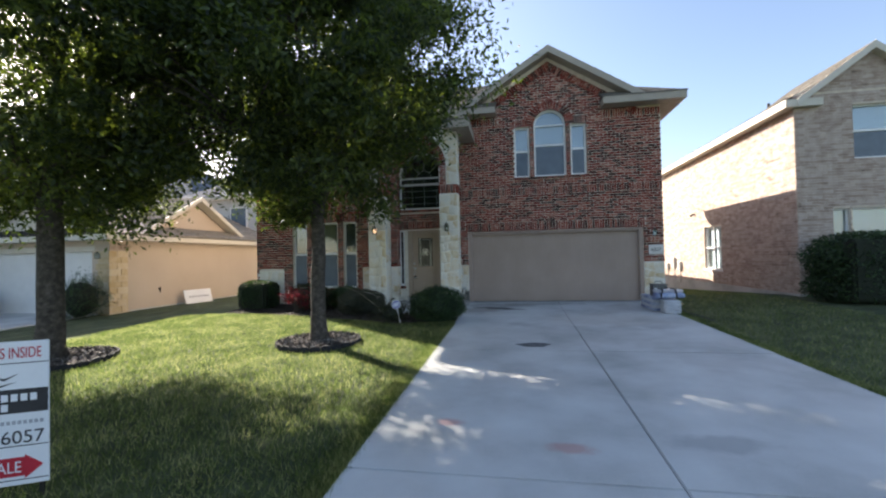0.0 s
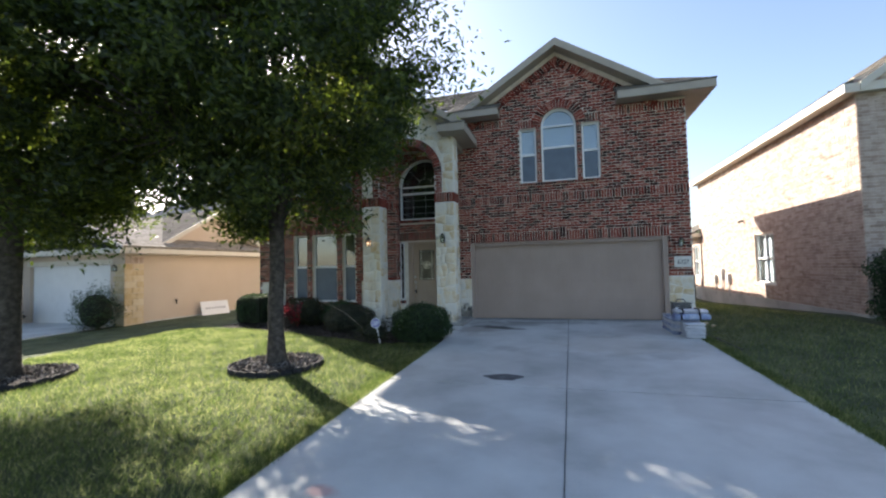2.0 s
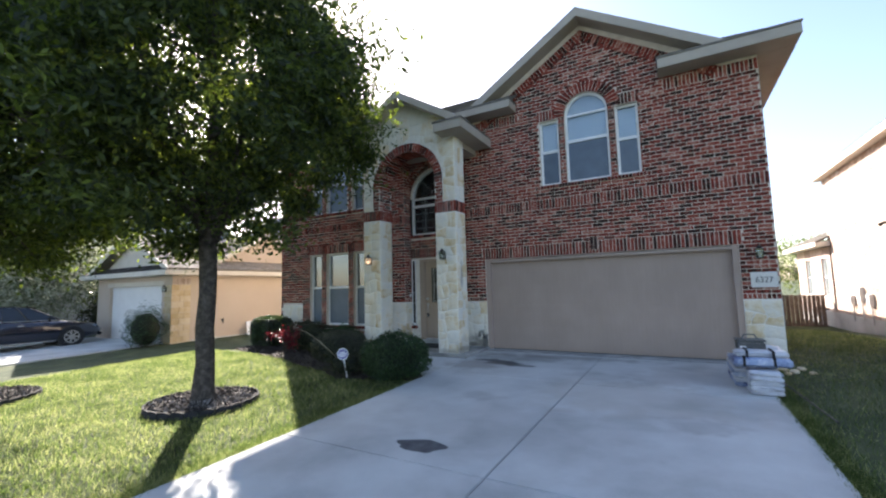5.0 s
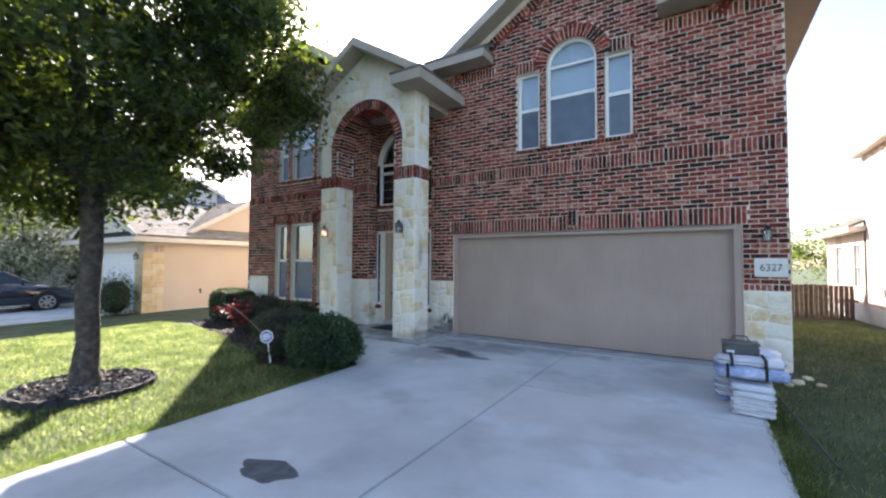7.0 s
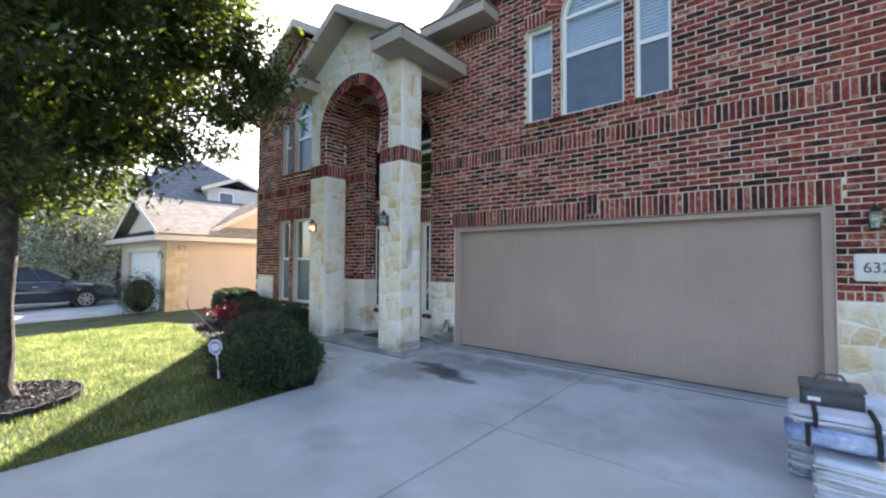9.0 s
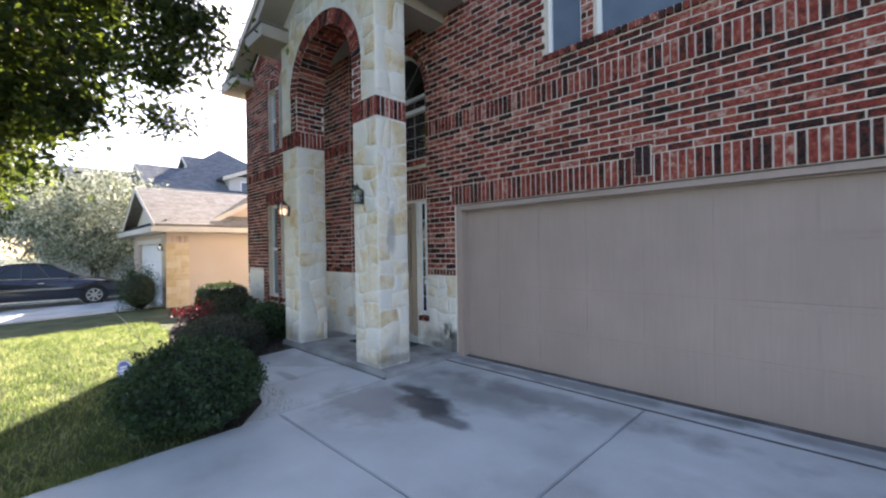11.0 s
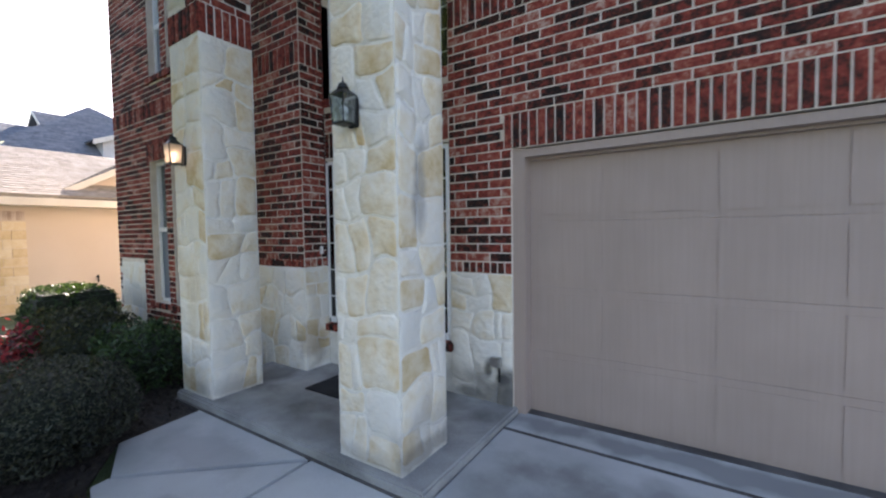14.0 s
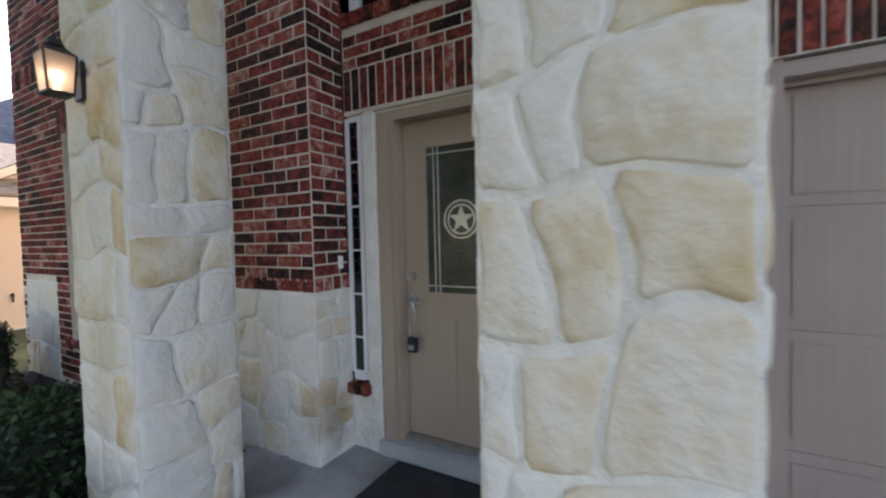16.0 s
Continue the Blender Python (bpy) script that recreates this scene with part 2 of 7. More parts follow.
def leaf(name, colours, glow=0.45, spread=0.7, boost=(2.4, 2.1, 0.7)):
    m = mat(name, colours, 2.5, 0.55, 0, 20, random="island", spread=spread, spec=0.35)
    n, l = m.node_tree.nodes, m.node_tree.links
    b, out = n["Principled BSDF"], n["Material Output"]
    tr, mx = n.new("ShaderNodeBsdfTranslucent"), n.new("ShaderNodeMixShader")
    src = b.inputs["Base Color"].links[0].from_socket
    gain = n.new("ShaderNodeMix")
    gain.data_type, gain.blend_type = "RGBA", "MULTIPLY"
    gain.inputs[0].default_value = 1.0
    l.new(src, gain.inputs[6])
    gain.inputs[7].default_value = tuple(boost) + (1,)
    l.new(gain.outputs[2], tr.inputs[0])
    mx.inputs[0].default_value = glow
    l.new(b.outputs[0], mx.inputs[1])
    l.new(tr.outputs[0], mx.inputs[2])
    l.new(mx.outputs[0], out.inputs[0])
    return m


oak_leaf = leaf("oak_leaf", [(0.2, (0.012, 0.020, 0.011)), (0.5, (0.026, 0.041, 0.02)), (0.8, (0.055, 0.078, 0.034))], 0.42, boost=(5.4, 5.0, 1.1))
hedge_leaf = leaf("hedge_leaf", [(0.2, (0.010, 0.023, 0.010)), (0.5, (0.022, 0.049, 0.02)), (0.8, (0.05, 0.097, 0.041))], 0.22)
sage_leaf = leaf("sage_leaf", [(0.2, (0.014, 0.015, 0.011)), (0.5, (0.034, 0.042, 0.030)), (0.8, (0.085, 0.095, 0.07))], 0.18)
dark_leaf = leaf("dark_leaf", [(0.2, (0.014, 0.018, 0.011)), (0.5, (0.03, 0.038, 0.02)), (0.8, (0.055, 0.062, 0.03))], 0.2)
grey_leaf = leaf("silvery_leaf", [(0.2, (0.10, 0.12, 0.07)), (0.45, (0.26, 0.29, 0.21)), (0.8, (0.55, 0.57, 0.5))], 0.4, boost=(1.2, 1.2, 1.0))
red_leaf = leaf("crimson_leaf", [(0.2, (0.03, 0.004, 0.008)), (0.5, (0.14, 0.01, 0.017)), (0.8, (0.31, 0.034, 0.04))], 0.2, boost=(1.4, 1.0, 1.0))
blade_mat = leaf("grass_blade", [(0.2, (0.03, 0.048, 0.014)), (0.5, (0.062, 0.09, 0.028)), (0.8, (0.18, 0.19, 0.10))], 0.55, boost=(2.8, 2.85, 2.1))


# ---- building helpers ----
def mesh_of(bm, name):
    me = bpy.data.meshes.new(name)
    bm.to_mesh(me)
    bm.free()
    return me


def thing(name, label, category, group="", kind="", at=(0, 0, 0), turn=0.0):
    ob = new(name)
    ob.matrix_basis = pose(*at, 0, 0, turn)
    return tagged(ob, label, category, group, kind)


def part(name, bm, material, parent=None, label="", smooth=False):
    me = mesh_of(bm, name) if isinstance(bm, bmesh.types.BMesh) else bm
    if not me.materials:
        me.materials.append(material)
    if smooth:
        me.shade_smooth()
    ob = new(name, me)
    ob.parent = parent
    return tagged(ob, label)


def setting(name, bm, material, label, category):
    return tagged(part(name, bm, material), label, category, kind="structure")


def cuboid(bm, x0, x1, y0, y1, z0, z1, bevel=0.0):
    r = bmesh.ops.create_cube(bm, size=1, matrix=Matrix.Translation(((x0 + x1) / 2, (y0 + y1) / 2, (z0 + z1) / 2)) @ Matrix.Diagonal((x1 - x0, y1 - y0, z1 - z0, 1)))
    if bevel:
        edges = list({e for v in r["verts"] for e in v.link_edges})
        bmesh.ops.bevel(bm, geom=edges, offset=bevel, segments=2, affect="EDGES")
    return r


def box(x0, x1, y0, y1, z0, z1, bevel=0.0):
    bm = bmesh.new()
    cuboid(bm, x0, x1, y0, y1, z0, z1, bevel)
    return bm


def prism(bm, ring, step):
    """A solid from a flat ring of points, pushed along step."""
    a = [bm.verts.new(p) for p in ring]
    b = [bm.verts.new(Vector(p) + Vector(step)) for p in ring]
    f = [bm.faces.new(a[::-1]), bm.faces.new(b)]
    for i in range(len(a)):
        f.append(bm.faces.new((a[i], a[(i + 1) % len(a)], b[(i + 1) % len(a)], b[i])))
    bmesh.ops.recalc_face_normals(bm, faces=f)
    return bm


def solid(ring, step):
    return prism(bmesh.new(), ring, step)


def rod(bm, a, b, r0, r1=None, sides=10):
    a, b = Vector(a), Vector(b)
    d = b - a
    bmesh.ops.create_cone(bm, cap_ends=True, segments=sides, radius1=r0, radius2=r0 if r1 is None else r1, depth=d.length,
                          matrix=Matrix.Translation((a + b) / 2) @ d.to_track_quat("Z", "Y").to_matrix().to_4x4())
    return bm


def soup(name, verts, faces, material, parent=None, label="", kind=""):
    me = bpy.data.meshes.new(name)
    me.from_pydata(verts, [], faces)
    me.materials.append(material)
    ob = new(name, me)
    ob.parent = parent
    return tagged(ob, label, kind=kind)


def pierced(bm, x0, x1, z0, z1, y0, y1, holes):
    """A wall with thickness and rectangular openings right through it."""
    xs = sorted({x0, x1, *[c for h in holes for c in h[:2]]})
    zs = sorted({z0, z1, *[c for h in holes for c in h[2:4]]})
    for i in range(len(xs) - 1):
        k = 0
        while k < len(zs) - 1:
            def shut(q):
                cx, cz = (xs[i] + xs[i + 1]) / 2, (zs[q] + zs[q + 1]) / 2
                return not any(h[0] < cx < h[1] and h[2] < cz < h[3] for h in holes)
            if shut(k):
                j = k
                while j + 1 < len(zs) - 1 and shut(j + 1):
                    j += 1
                cuboid(bm, xs[i], xs[i + 1], y0, y1, zs[k], zs[j + 1])
                k = j + 1
            else:
                k += 1
    bmesh.ops.remove_doubles(bm, verts=bm.verts, dist=1e-4)
    return bm


def ground_z(x, y):
    z = 0.07 + 0.02 * max(-8.0, min(12.2, y))
    s = max(0.0, min(1.0, (-7.5 - x) / 5.0))
    z -= 0.055 * max(0.0, min(12.0, y - 14.0)) * max(0.0, min(1.0, (x - 2.0) / 2.0))
    return z - 0.2 * s * s * (3 - 2 * s)


# ---- brickwork ----
COURSE, LONG, GAP = 0.0748, 0.212, 0.0115
RNG = random.Random(5)


class Face:
    """A wall face: u runs along it, n points out of it."""

    def __init__(self, origin, u, n):
        self.o, self.u, self.n = Vector(origin), Vector(u), Vector(n)

    def at(self, u, z, d):
        return self.o + self.u * u + Vector((0, 0, z)) + self.n * d


def brick_verts(face, ring, proud):
    """Back ring, shoulder ring and inset front ring of one brick whose outline on the face is ring (u, z)."""
    cu, cz = sum(p[0] for p in ring) / 4, sum(p[1] for p in ring) / 4
    out = []
    for d, k in ((-0.004, 0.0), (proud - 0.004, 0.0), (proud, 0.005)):
        for u, z in ring:
            du, dz = u - cu, z - cz
            out.append(face.at(u - math.copysign(k, du), z - math.copysign(k, dz), d))
    return out


BRICK_FACES = [(0, 1, 5, 4), (1, 2, 6, 5), (2, 3, 7, 6), (3, 0, 4, 7), (4, 5, 9, 8), (5, 6, 10, 9), (6, 7, 11, 10), (7, 4, 8, 11), (8, 9, 10, 11)]


def split(spans, face, z):
    """Breaks the stretches of the front wall at its straight vertical joints."""
    if abs(face.n.y + 1) > 0.01 or face.o.y != GW:
        return spans
    lines = [3.67] + ([2.42] if z > 3.9 else []) + ([-1.78, -1.40] if z < 2.3 else [])
    out = []
    for a, b in spans:
        for c in sorted(lines):
            if a + 0.03 < c < b - 0.03:
                out.append((a, c - 0.008))
                a = c + 0.008
        out.append((a, b))
    return out


class Masonry:
    """Collects bricks; those inside the near stretch become single parts, the rest one joined mesh."""

    def __init__(self):
        self.far_v, self.far_f, self.near = [], [], []

    def add(self, face, ring, proud=None):
        proud = 0.006 + RNG.uniform(-0.002, 0.002) if proud is None else proud
        v = brick_verts(face, ring, proud)
        c = sum(v, Vector()) / len(v)
        if -3.75 < c.x < -0.7 and c.z < 2.95 and c.y > 11.8 and len(self.near) < 300:
            self.near.append((v, c))
        else:
            k = len(self.far_v)
            self.far_v += [tuple(p) for p in v]
            self.far_f += [tuple(i + k for i in f) for f in BRICK_FACES]

    def rect(self, face, u0, u1, z0, z1, proud=None):
        j = lambda: RNG.uniform(-0.0015, 0.0015)
        self.add(face, [(u0 + j(), z0 + j()), (u1 + j(), z0 + j()), (u1 + j(), z1 + j()), (u0 + j(), z1 + j())], proud)

    def courses(self, face, z0, z1, spans):
        """Running bond between z0 and z1; spans(za, zb) gives the free stretches of a course."""
        k = round(z0 / COURSE)
        n = max(1, round((z1 - z0) / COURSE))
        h = (z1 - z0) / n
        for i in range(n):
            za, zb = z0 + i * h + GAP / 2, z0 + (i + 1) * h - GAP / 2
            for a, b in split(spans(za, zb), face, za):
                shift = LONG / 2 if (k + i) % 2 else 0.0
                edge = math.floor((a - shift) / LONG) * LONG + shift
                while edge < b:
                    u0, u1 = max(a, edge) + GAP / 2, min(b, edge + LONG) - GAP / 2
                    if u1 - u0 > 0.03:
                        self.rect(face, u0, u1, za, zb)
                    edge += LONG

    def soldiers(self, face, u0, u1, z0, z1, step=0.067, proud=None):
        n = max(1, round((u1 - u0) / step))
        s = (u1 - u0) / n
        for i in range(n):
            p = proud
            if proud is not None:
                p = proud + RNG.uniform(-0.002, 0.002)
            self.rect(face, u0 + i * s + GAP * 0.55, u0 + (i + 1) * s - GAP * 0.55, z0 + GAP / 2, z1 - GAP / 2, p)

    def arch(self, face, cu, cz, r0, r1, a0=0.0, a1=180.0, proud=0.008):
        n = round(radians(a1 - a0) * (r0 + r1) / 2 / (COURSE * 1.05))
        for i in range(n):
            t0, t1 = radians(a0 + (a1 - a0) * i / n), radians(a0 + (a1 - a0) * (i + 1) / n)
            g0, g1 = GAP / 2 / r0, GAP / 2 / r1
            ring = [(cu + r0 * math.cos(t1 - g0), cz + r0 * math.sin(t1 - g0)), (cu + r0 * math.cos(t0 + g0), cz + r0 * math.sin(t0 + g0)),
                    (cu + r1 * math.cos(t0 + g1), cz + r1 * math.sin(t0 + g1)), (cu + r1 * math.cos(t1 - g1), cz + r1 * math.sin(t1 - g1))]
            self.add(face, ring, proud)

    def place(self, parent):
        soup("brickwork", self.far_v, self.far_f, brick_mat, parent, "red brick in running bond with pale mortar", "stuff")
        for v, c in self.near:
            me = bpy.data.meshes.new("brick")
            me.from_pydata([tuple(p - c) for p in v], [], BRICK_FACES)
            me.materials.append(brick_piece_mat)
            ob = new("brick", me)
            ob.parent, ob.location = parent, c


def free(u0, u1, holes):
    """spans() for a wall stretch with holes (ua, ub, za, zb) or (cu, cz, r) half-round tops."""
    def spans(za, zb):
        cuts = []
        for h in holes:
            if len(h) == 4 and h[2] < zb - 0.01 and h[3] > za + 0.01:
                cuts.append((h[0], h[1]))
            if len(h) == 3 and za + 0.01 > h[1] - 0.05 and za < h[1] + h[2]:
                w = math.sqrt(max(0.0, h[2] ** 2 - max(0.0, (za + zb) / 2 - h[1]) ** 2))
                if w:
                    cuts.append((h[0] - w, h[0] + w))
        out, a = [], u0
        for c in sorted(cuts):
            if c[0] > a + 0.02:
                out.append((a, min(c[0], u1)))
            a = max(a, c[1])
        if a < u1 - 0.02:
            out.append((a, u1))
        return out
    return spans


def spandrels(cx, z0, z1, r, y0, y1, steps=14):
    """The two spandrels between a half-round opening (centre cx, z0) and the square head at z1."""
    out = []
    for s in (-1, 1):
        ring = [(cx + s * r, y0, z0)]
        ring += [(cx + s * r * math.cos(a), y0, z0 + r * math.sin(a)) for a in [math.pi / 2 * i / steps for i in range(1, steps)]]
        ring += [(cx, y0, z1), (cx + s * r, y0, z1)]
        out.append(solid(ring, (0, y1 - y0, 0)))
    return out


# ---- plan numbers ----
GW, LW = 12.2, 11.9                    # garage-and-door wall, left wing wall (front faces)
GX0, GX1 = -1.29, 3.62                 # garage opening
XR, XL, JOG = 4.16, -8.05, -3.4        # right corner, left corner, set-back between the walls
SLAB = 0.355                           # top of the porch slab
PX0, PX1, PY0, PY1 = -3.98, -1.435, 11.0, 11.46   # porch portal
COL = 0.5
BASE, WAIN, SOLD, BAND = 0.285, 1.4, 2.37, 3.42
EAVE = 5.78
DOORX = -2.63
ARCHW = (DOORX, 4.1, 0.77)
GAPEX = (1.14, 7.3)
LAPEX = ((XL + JOG) / 2, 7.25)



# ---- ground, lawn, driveway ----
def ground_sheet():
    xs = [-400, -150, -60, -30, -20, -16, -14, -12.5, -11, -9.5, -8, -6, -4, -2, -1, 0, 2, 4, 6, 9, 14, 25, 60, 150, 400]
    ys = [-400, -150, -60, -20, -8, -5, -3, -1, 1, 3, 5, 7, 9, 11, 12.2, 14, 18, 24, 40, 90, 200, 400]
    bm = bmesh.new()
    grid = [[bm.verts.new((x, y, ground_z(x, y) - 0.035)) for x in xs] for y in ys]
    for j in range(len(ys) - 1):
        for i in range(len(xs) - 1):
            bm.faces.new((grid[j][i], grid[j][i + 1], grid[j + 1][i + 1], grid[j + 1][i]))
    return setting("ground", bm, grass_mat, "mown green lawn with pale dry patches", "lawn")


ground = ground_sheet()


def slab(ring, thick=0.12, lift=0.0, bevel=0.008):
    bm = bmesh.new()
    pts = [(x, y, ground_z(x, y) + lift - thick) for x, y in ring]
    prism(bm, pts, (0, 0, thick))
    if bevel:
        top = [e for e in bm.edges if min(v.co.z - ground_z(v.co.x, v.co.y) for v in e.verts) > lift - 0.01]
        bmesh.ops.bevel(bm, geom=top, offset=bevel, segments=2, affect="EDGES")
    return bm


driveway = tagged(new("driveway"), "pale grey concrete driveway with stains and tooled joints", "driveway", kind="structure")
part("joint_bed", slab([(-1.24, -6), (3.61, -6), (3.61, 11.95), (-1.24, 11.95)], 0.1, -0.012, 0), joint_mat, driveway)
ROWS_Y = [-6.0, -0.7, 2.86, 6.42, 9.69, 11.93]
mid_joint = lambda y: 1.0 + 0.02 * y         # the long joint runs a little askew
for a, b in zip(ROWS_Y, ROWS_Y[1:]):
    ja, jb = mid_joint(a), mid_joint(b)
    part("concrete_panel", slab([(-1.25, a + 0.005), (ja - 0.004, a + 0.005), (jb - 0.004, b - 0.005), (-1.25, b - 0.005)]), concrete_mat, driveway)
    part("concrete_panel", slab([(ja + 0.004, a + 0.005), (3.62, a + 0.005), (3.62, b - 0.005), (jb + 0.004, b - 0.005)]), concrete_mat, driveway)
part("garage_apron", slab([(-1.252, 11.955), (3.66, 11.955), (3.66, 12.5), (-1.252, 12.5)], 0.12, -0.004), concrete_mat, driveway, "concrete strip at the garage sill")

part("apron_joint", slab([(-1.25, 11.928), (3.66, 11.928), (3.66, 11.95), (-1.25, 11.95)], 0.1, 0.001, 0), joint_mat, driveway)
part("sill_joint", slab([(GX0, GW + 0.05), (GX1, GW + 0.05), (GX1, GW + 0.13), (GX0, GW + 0.13)], 0.1, 0.0, 0), joint_mat, driveway)
front_walk = tagged(new("front_walk"), "pale concrete walk with tooled joints leading to the porch", "walkway", kind="structure")
part("concrete_panel", slab([(-1.262, 9.36), (-1.262, 10.93), (-2.135, 10.93), (-2.135, 9.83), (-1.7, 9.72)], 0.12, -0.002), concrete_mat, front_walk)
part("concrete_panel", slab([(-2.145, 9.835), (-2.145, 10.905), (-3.05, 10.15), (-3.04, 10.06)], 0.12, -0.002), concrete_mat, front_walk)
part("concrete_panel", slab([(-2.165, 10.93), (-3.55, 10.93), (-3.5, 10.35), (-3.06, 10.165)], 0.12, -0.002), concrete_mat, front_walk)
part("expansion_joint", slab([(-4.0, 10.927), (-1.256, 10.927), (-1.256, 10.95), (-4.0, 10.95)], 0.1, 0.002, 0), joint_mat, front_walk)
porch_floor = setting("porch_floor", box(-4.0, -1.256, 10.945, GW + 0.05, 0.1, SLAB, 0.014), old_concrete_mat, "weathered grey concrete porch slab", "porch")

# ---- house shell ----
WINDOWS_UP = [(0.14, 0.57, 3.95, 5.42), (0.71, 1.60, 3.95, 5.44), (1.74, 2.17, 3.95, 5.42)]
UPARCH = (1.155, 5.44, 0.445)
WINDOWS_LOW = [(-6.80, -6.33, 0.78, 2.80), (-6.14, -5.31, 0.78, 2.80), (-5.12, -4.70, 0.78, 2.80)]
WINDOWS_LU = [(-6.70, -6.32, 3.98, 5.35), (-6.14, -5.34, 3.98, 5.35), (-5.16, -4.78, 3.98, 5.35)]
LUARCH = (-5.74, 5.35, 0.40)
DOOR_HOLE = (DOORX - 0.77, DOORX + 0.77, SLAB, 2.50)
ARCH_HOLE = (ARCHW[0] - ARCHW[2], ARCHW[0] + ARCHW[2], 3.13, ARCHW[1])

house = thing("house", "two-storey red brick house with limestone base and taupe trim", "house")

bm = bmesh.new()
holes = [(GX0, GX1, 0.0, SOLD), (*DOOR_HOLE[:2], 0.0, DOOR_HOLE[3]), ARCH_HOLE[:3] + (ARCHW[1] + ARCHW[2],)] + WINDOWS_UP[::2] + [(0.71, 1.60, 3.95, UPARCH[1] + UPARCH[2])]
pierced(bm, JOG, XR, 0.0, 6.0, GW, GW + 0.28, holes)
garage_wall = part("front_wall", bm, mortar_mat, house, "red brick wall above the garage")
for a in (ARCHW, UPARCH):
    for sp in spandrels(a[0], a[1], a[1] + a[2], a[2], GW, GW + 0.28):
        part("spandrel", sp, mortar_mat, house)
bm = bmesh.new()
prism(bm, [(GAPEX[0] - 2.3, GW, 6.0), (GAPEX[0] + 2.3, GW, 6.0), (GAPEX[0], GW, 7.44)], (0, 0.28, 0))
part("gable_wall", bm, mortar_mat, house)

bm = bmesh.new()
holes = [*WINDOWS_LOW, WINDOWS_LU[0], WINDOWS_LU[2], (*WINDOWS_LU[1][:3], LUARCH[1] + LUARCH[2])]
pierced(bm, XL, JOG, 0.0, 6.0, LW, LW + 0.28, holes)
wing_wall = part("wing_wall", bm, mortar_mat, house, "red brick wall of the projecting wing")
for sp in spandrels(LUARCH[0], LUARCH[1], LUARCH[1] + LUARCH[2], LUARCH[2], LW, LW + 0.28):
    part("spandrel", sp, mortar_mat, house)
bm = bmesh.new()
prism(bm, [(XL + 0.25, LW, 6.0), (JOG - 0.25, LW, 6.0), (LAPEX[0], LW, 7.28)], (0, 0.28, 0))
part("gable_wall", bm, mortar_mat, house)

BACK = 21.5
part("side_wall", box(XR - 0.28, XR, GW + 0.28, BACK, 0, 6.0), mortar_mat, house)
part("side_wall", box(XL, XL + 0.28, LW + 0.28, BACK, 0, 6.0), mortar_mat, house)
part("back_wall", box(XL, XR, BACK, BACK + 0.28, 0, 6.0), mortar_mat, house)
# unseen rear wing, added to cast low shade on the side yard
part("rear_wing_wall", box(XL + 0.5, XR, BACK + 0.281, 31.0, 0, 3.2), mortar_mat, house)
part("rear_wing_roof", solid([(XL + 0.2, BACK + 0.281, 3.21), (XR + 0.35, BACK + 0.281, 3.21), (XR - 3.2, BACK + 0.281, 4.9), (XL + 3.7, BACK + 0.281, 4.9)], (0, 9.6, 0)), shingle_mat, house)
# unseen near-black sheets stand for the dark depth of the rooms
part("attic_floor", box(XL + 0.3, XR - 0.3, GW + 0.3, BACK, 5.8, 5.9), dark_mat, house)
part("unlit_room_wall", box(XL + 0.3, XR - 0.3, GW + 2.6, GW + 2.7, 0, 5.8), dark_mat, house)

# brick skins
FRONT = Face((0, GW, 0), (1, 0, 0), (0, -1, 0))
WING = Face((0, LW, 0), (1, 0, 0), (0, -1, 0))
RIGHT = Face((XR, GW, 0), (0, 1, 0), (1, 0, 0))
LEFT = Face((XL, LW, 0), (0, 1, 0), (-1, 0, 0))
JOGF = Face((JOG, LW, 0), (0, 1, 0), (1, 0, 0))

BH = 0.225
m1 = Masonry()
m1.soldiers(FRONT, -1.86, GX0, WAIN, WAIN + 0.095)
m1.soldiers(FRONT, GX1, XR, WAIN, WAIN + 0.095)
low = free(-1.86, XR, [(GX0, GX1, 0, SOLD)])
m1.courses(FRONT, WAIN + 0.095, SOLD, low)
# door and garage lintels
m1.soldiers(FRONT, JOG, -1.86, 2.52, 2.78)
m1.soldiers(FRONT, GX0 - 0.06, GX1 + 0.06, SOLD, SOLD + 0.27, 0.067, 0.009)
m1.courses(FRONT, SOLD, 2.52, free(-1.86, GX0 - 0.06, []))
m1.courses(FRONT, 2.52, 2.64, free(-1.86, GX0 - 0.06, []))
m1.courses(FRONT, SOLD, 2.64, free(GX1 + 0.06, XR, []))
m1.courses(FRONT, 2.64, 2.78, free(-1.86, XR, []))
m1.courses(FRONT, 2.78, BAND, free(JOG, XR, [(ARCH_HOLE[0], ARCH_HOLE[1], 3.04, 9)]))
m1.soldiers(FRONT, ARCH_HOLE[0], ARCH_HOLE[1], 3.04, 3.13, 0.067, 0.03)
m1.soldiers(FRONT, ARCH_HOLE[1], XR, BAND, BAND + BH, 0.067, 0.010)
m1.courses(FRONT, BAND, BAND + BH, free(JOG, ARCH_HOLE[0], []))
upper = [(*w[:2], w[2] - 0.09, w[3] + (0.24 if i != 1 else 0)) for i, w in enumerate(WINDOWS_UP)] + [(UPARCH[0], UPARCH[1], UPARCH[2] + 0.25)]
porch_hole = [(ARCH_HOLE[0], ARCH_HOLE[1], 3.0, ARCHW[1]), (ARCHW[0], ARCHW[1], ARCHW[2] + 0.1)]
m1.courses(FRONT, BAND + BH, 3.86, free(JOG, XR, porch_hole))
m1.courses(FRONT, 3.86, 3.945, free(JOG, XR, porch_hole + [(0.05, 2.26, 3.8, 4.0)]))
m1.courses(FRONT, 3.945, 5.52, free(JOG, XR, upper + porch_hole))
m1.courses(FRONT, 5.52, 5.74, free(-0.35, 2.65, upper))
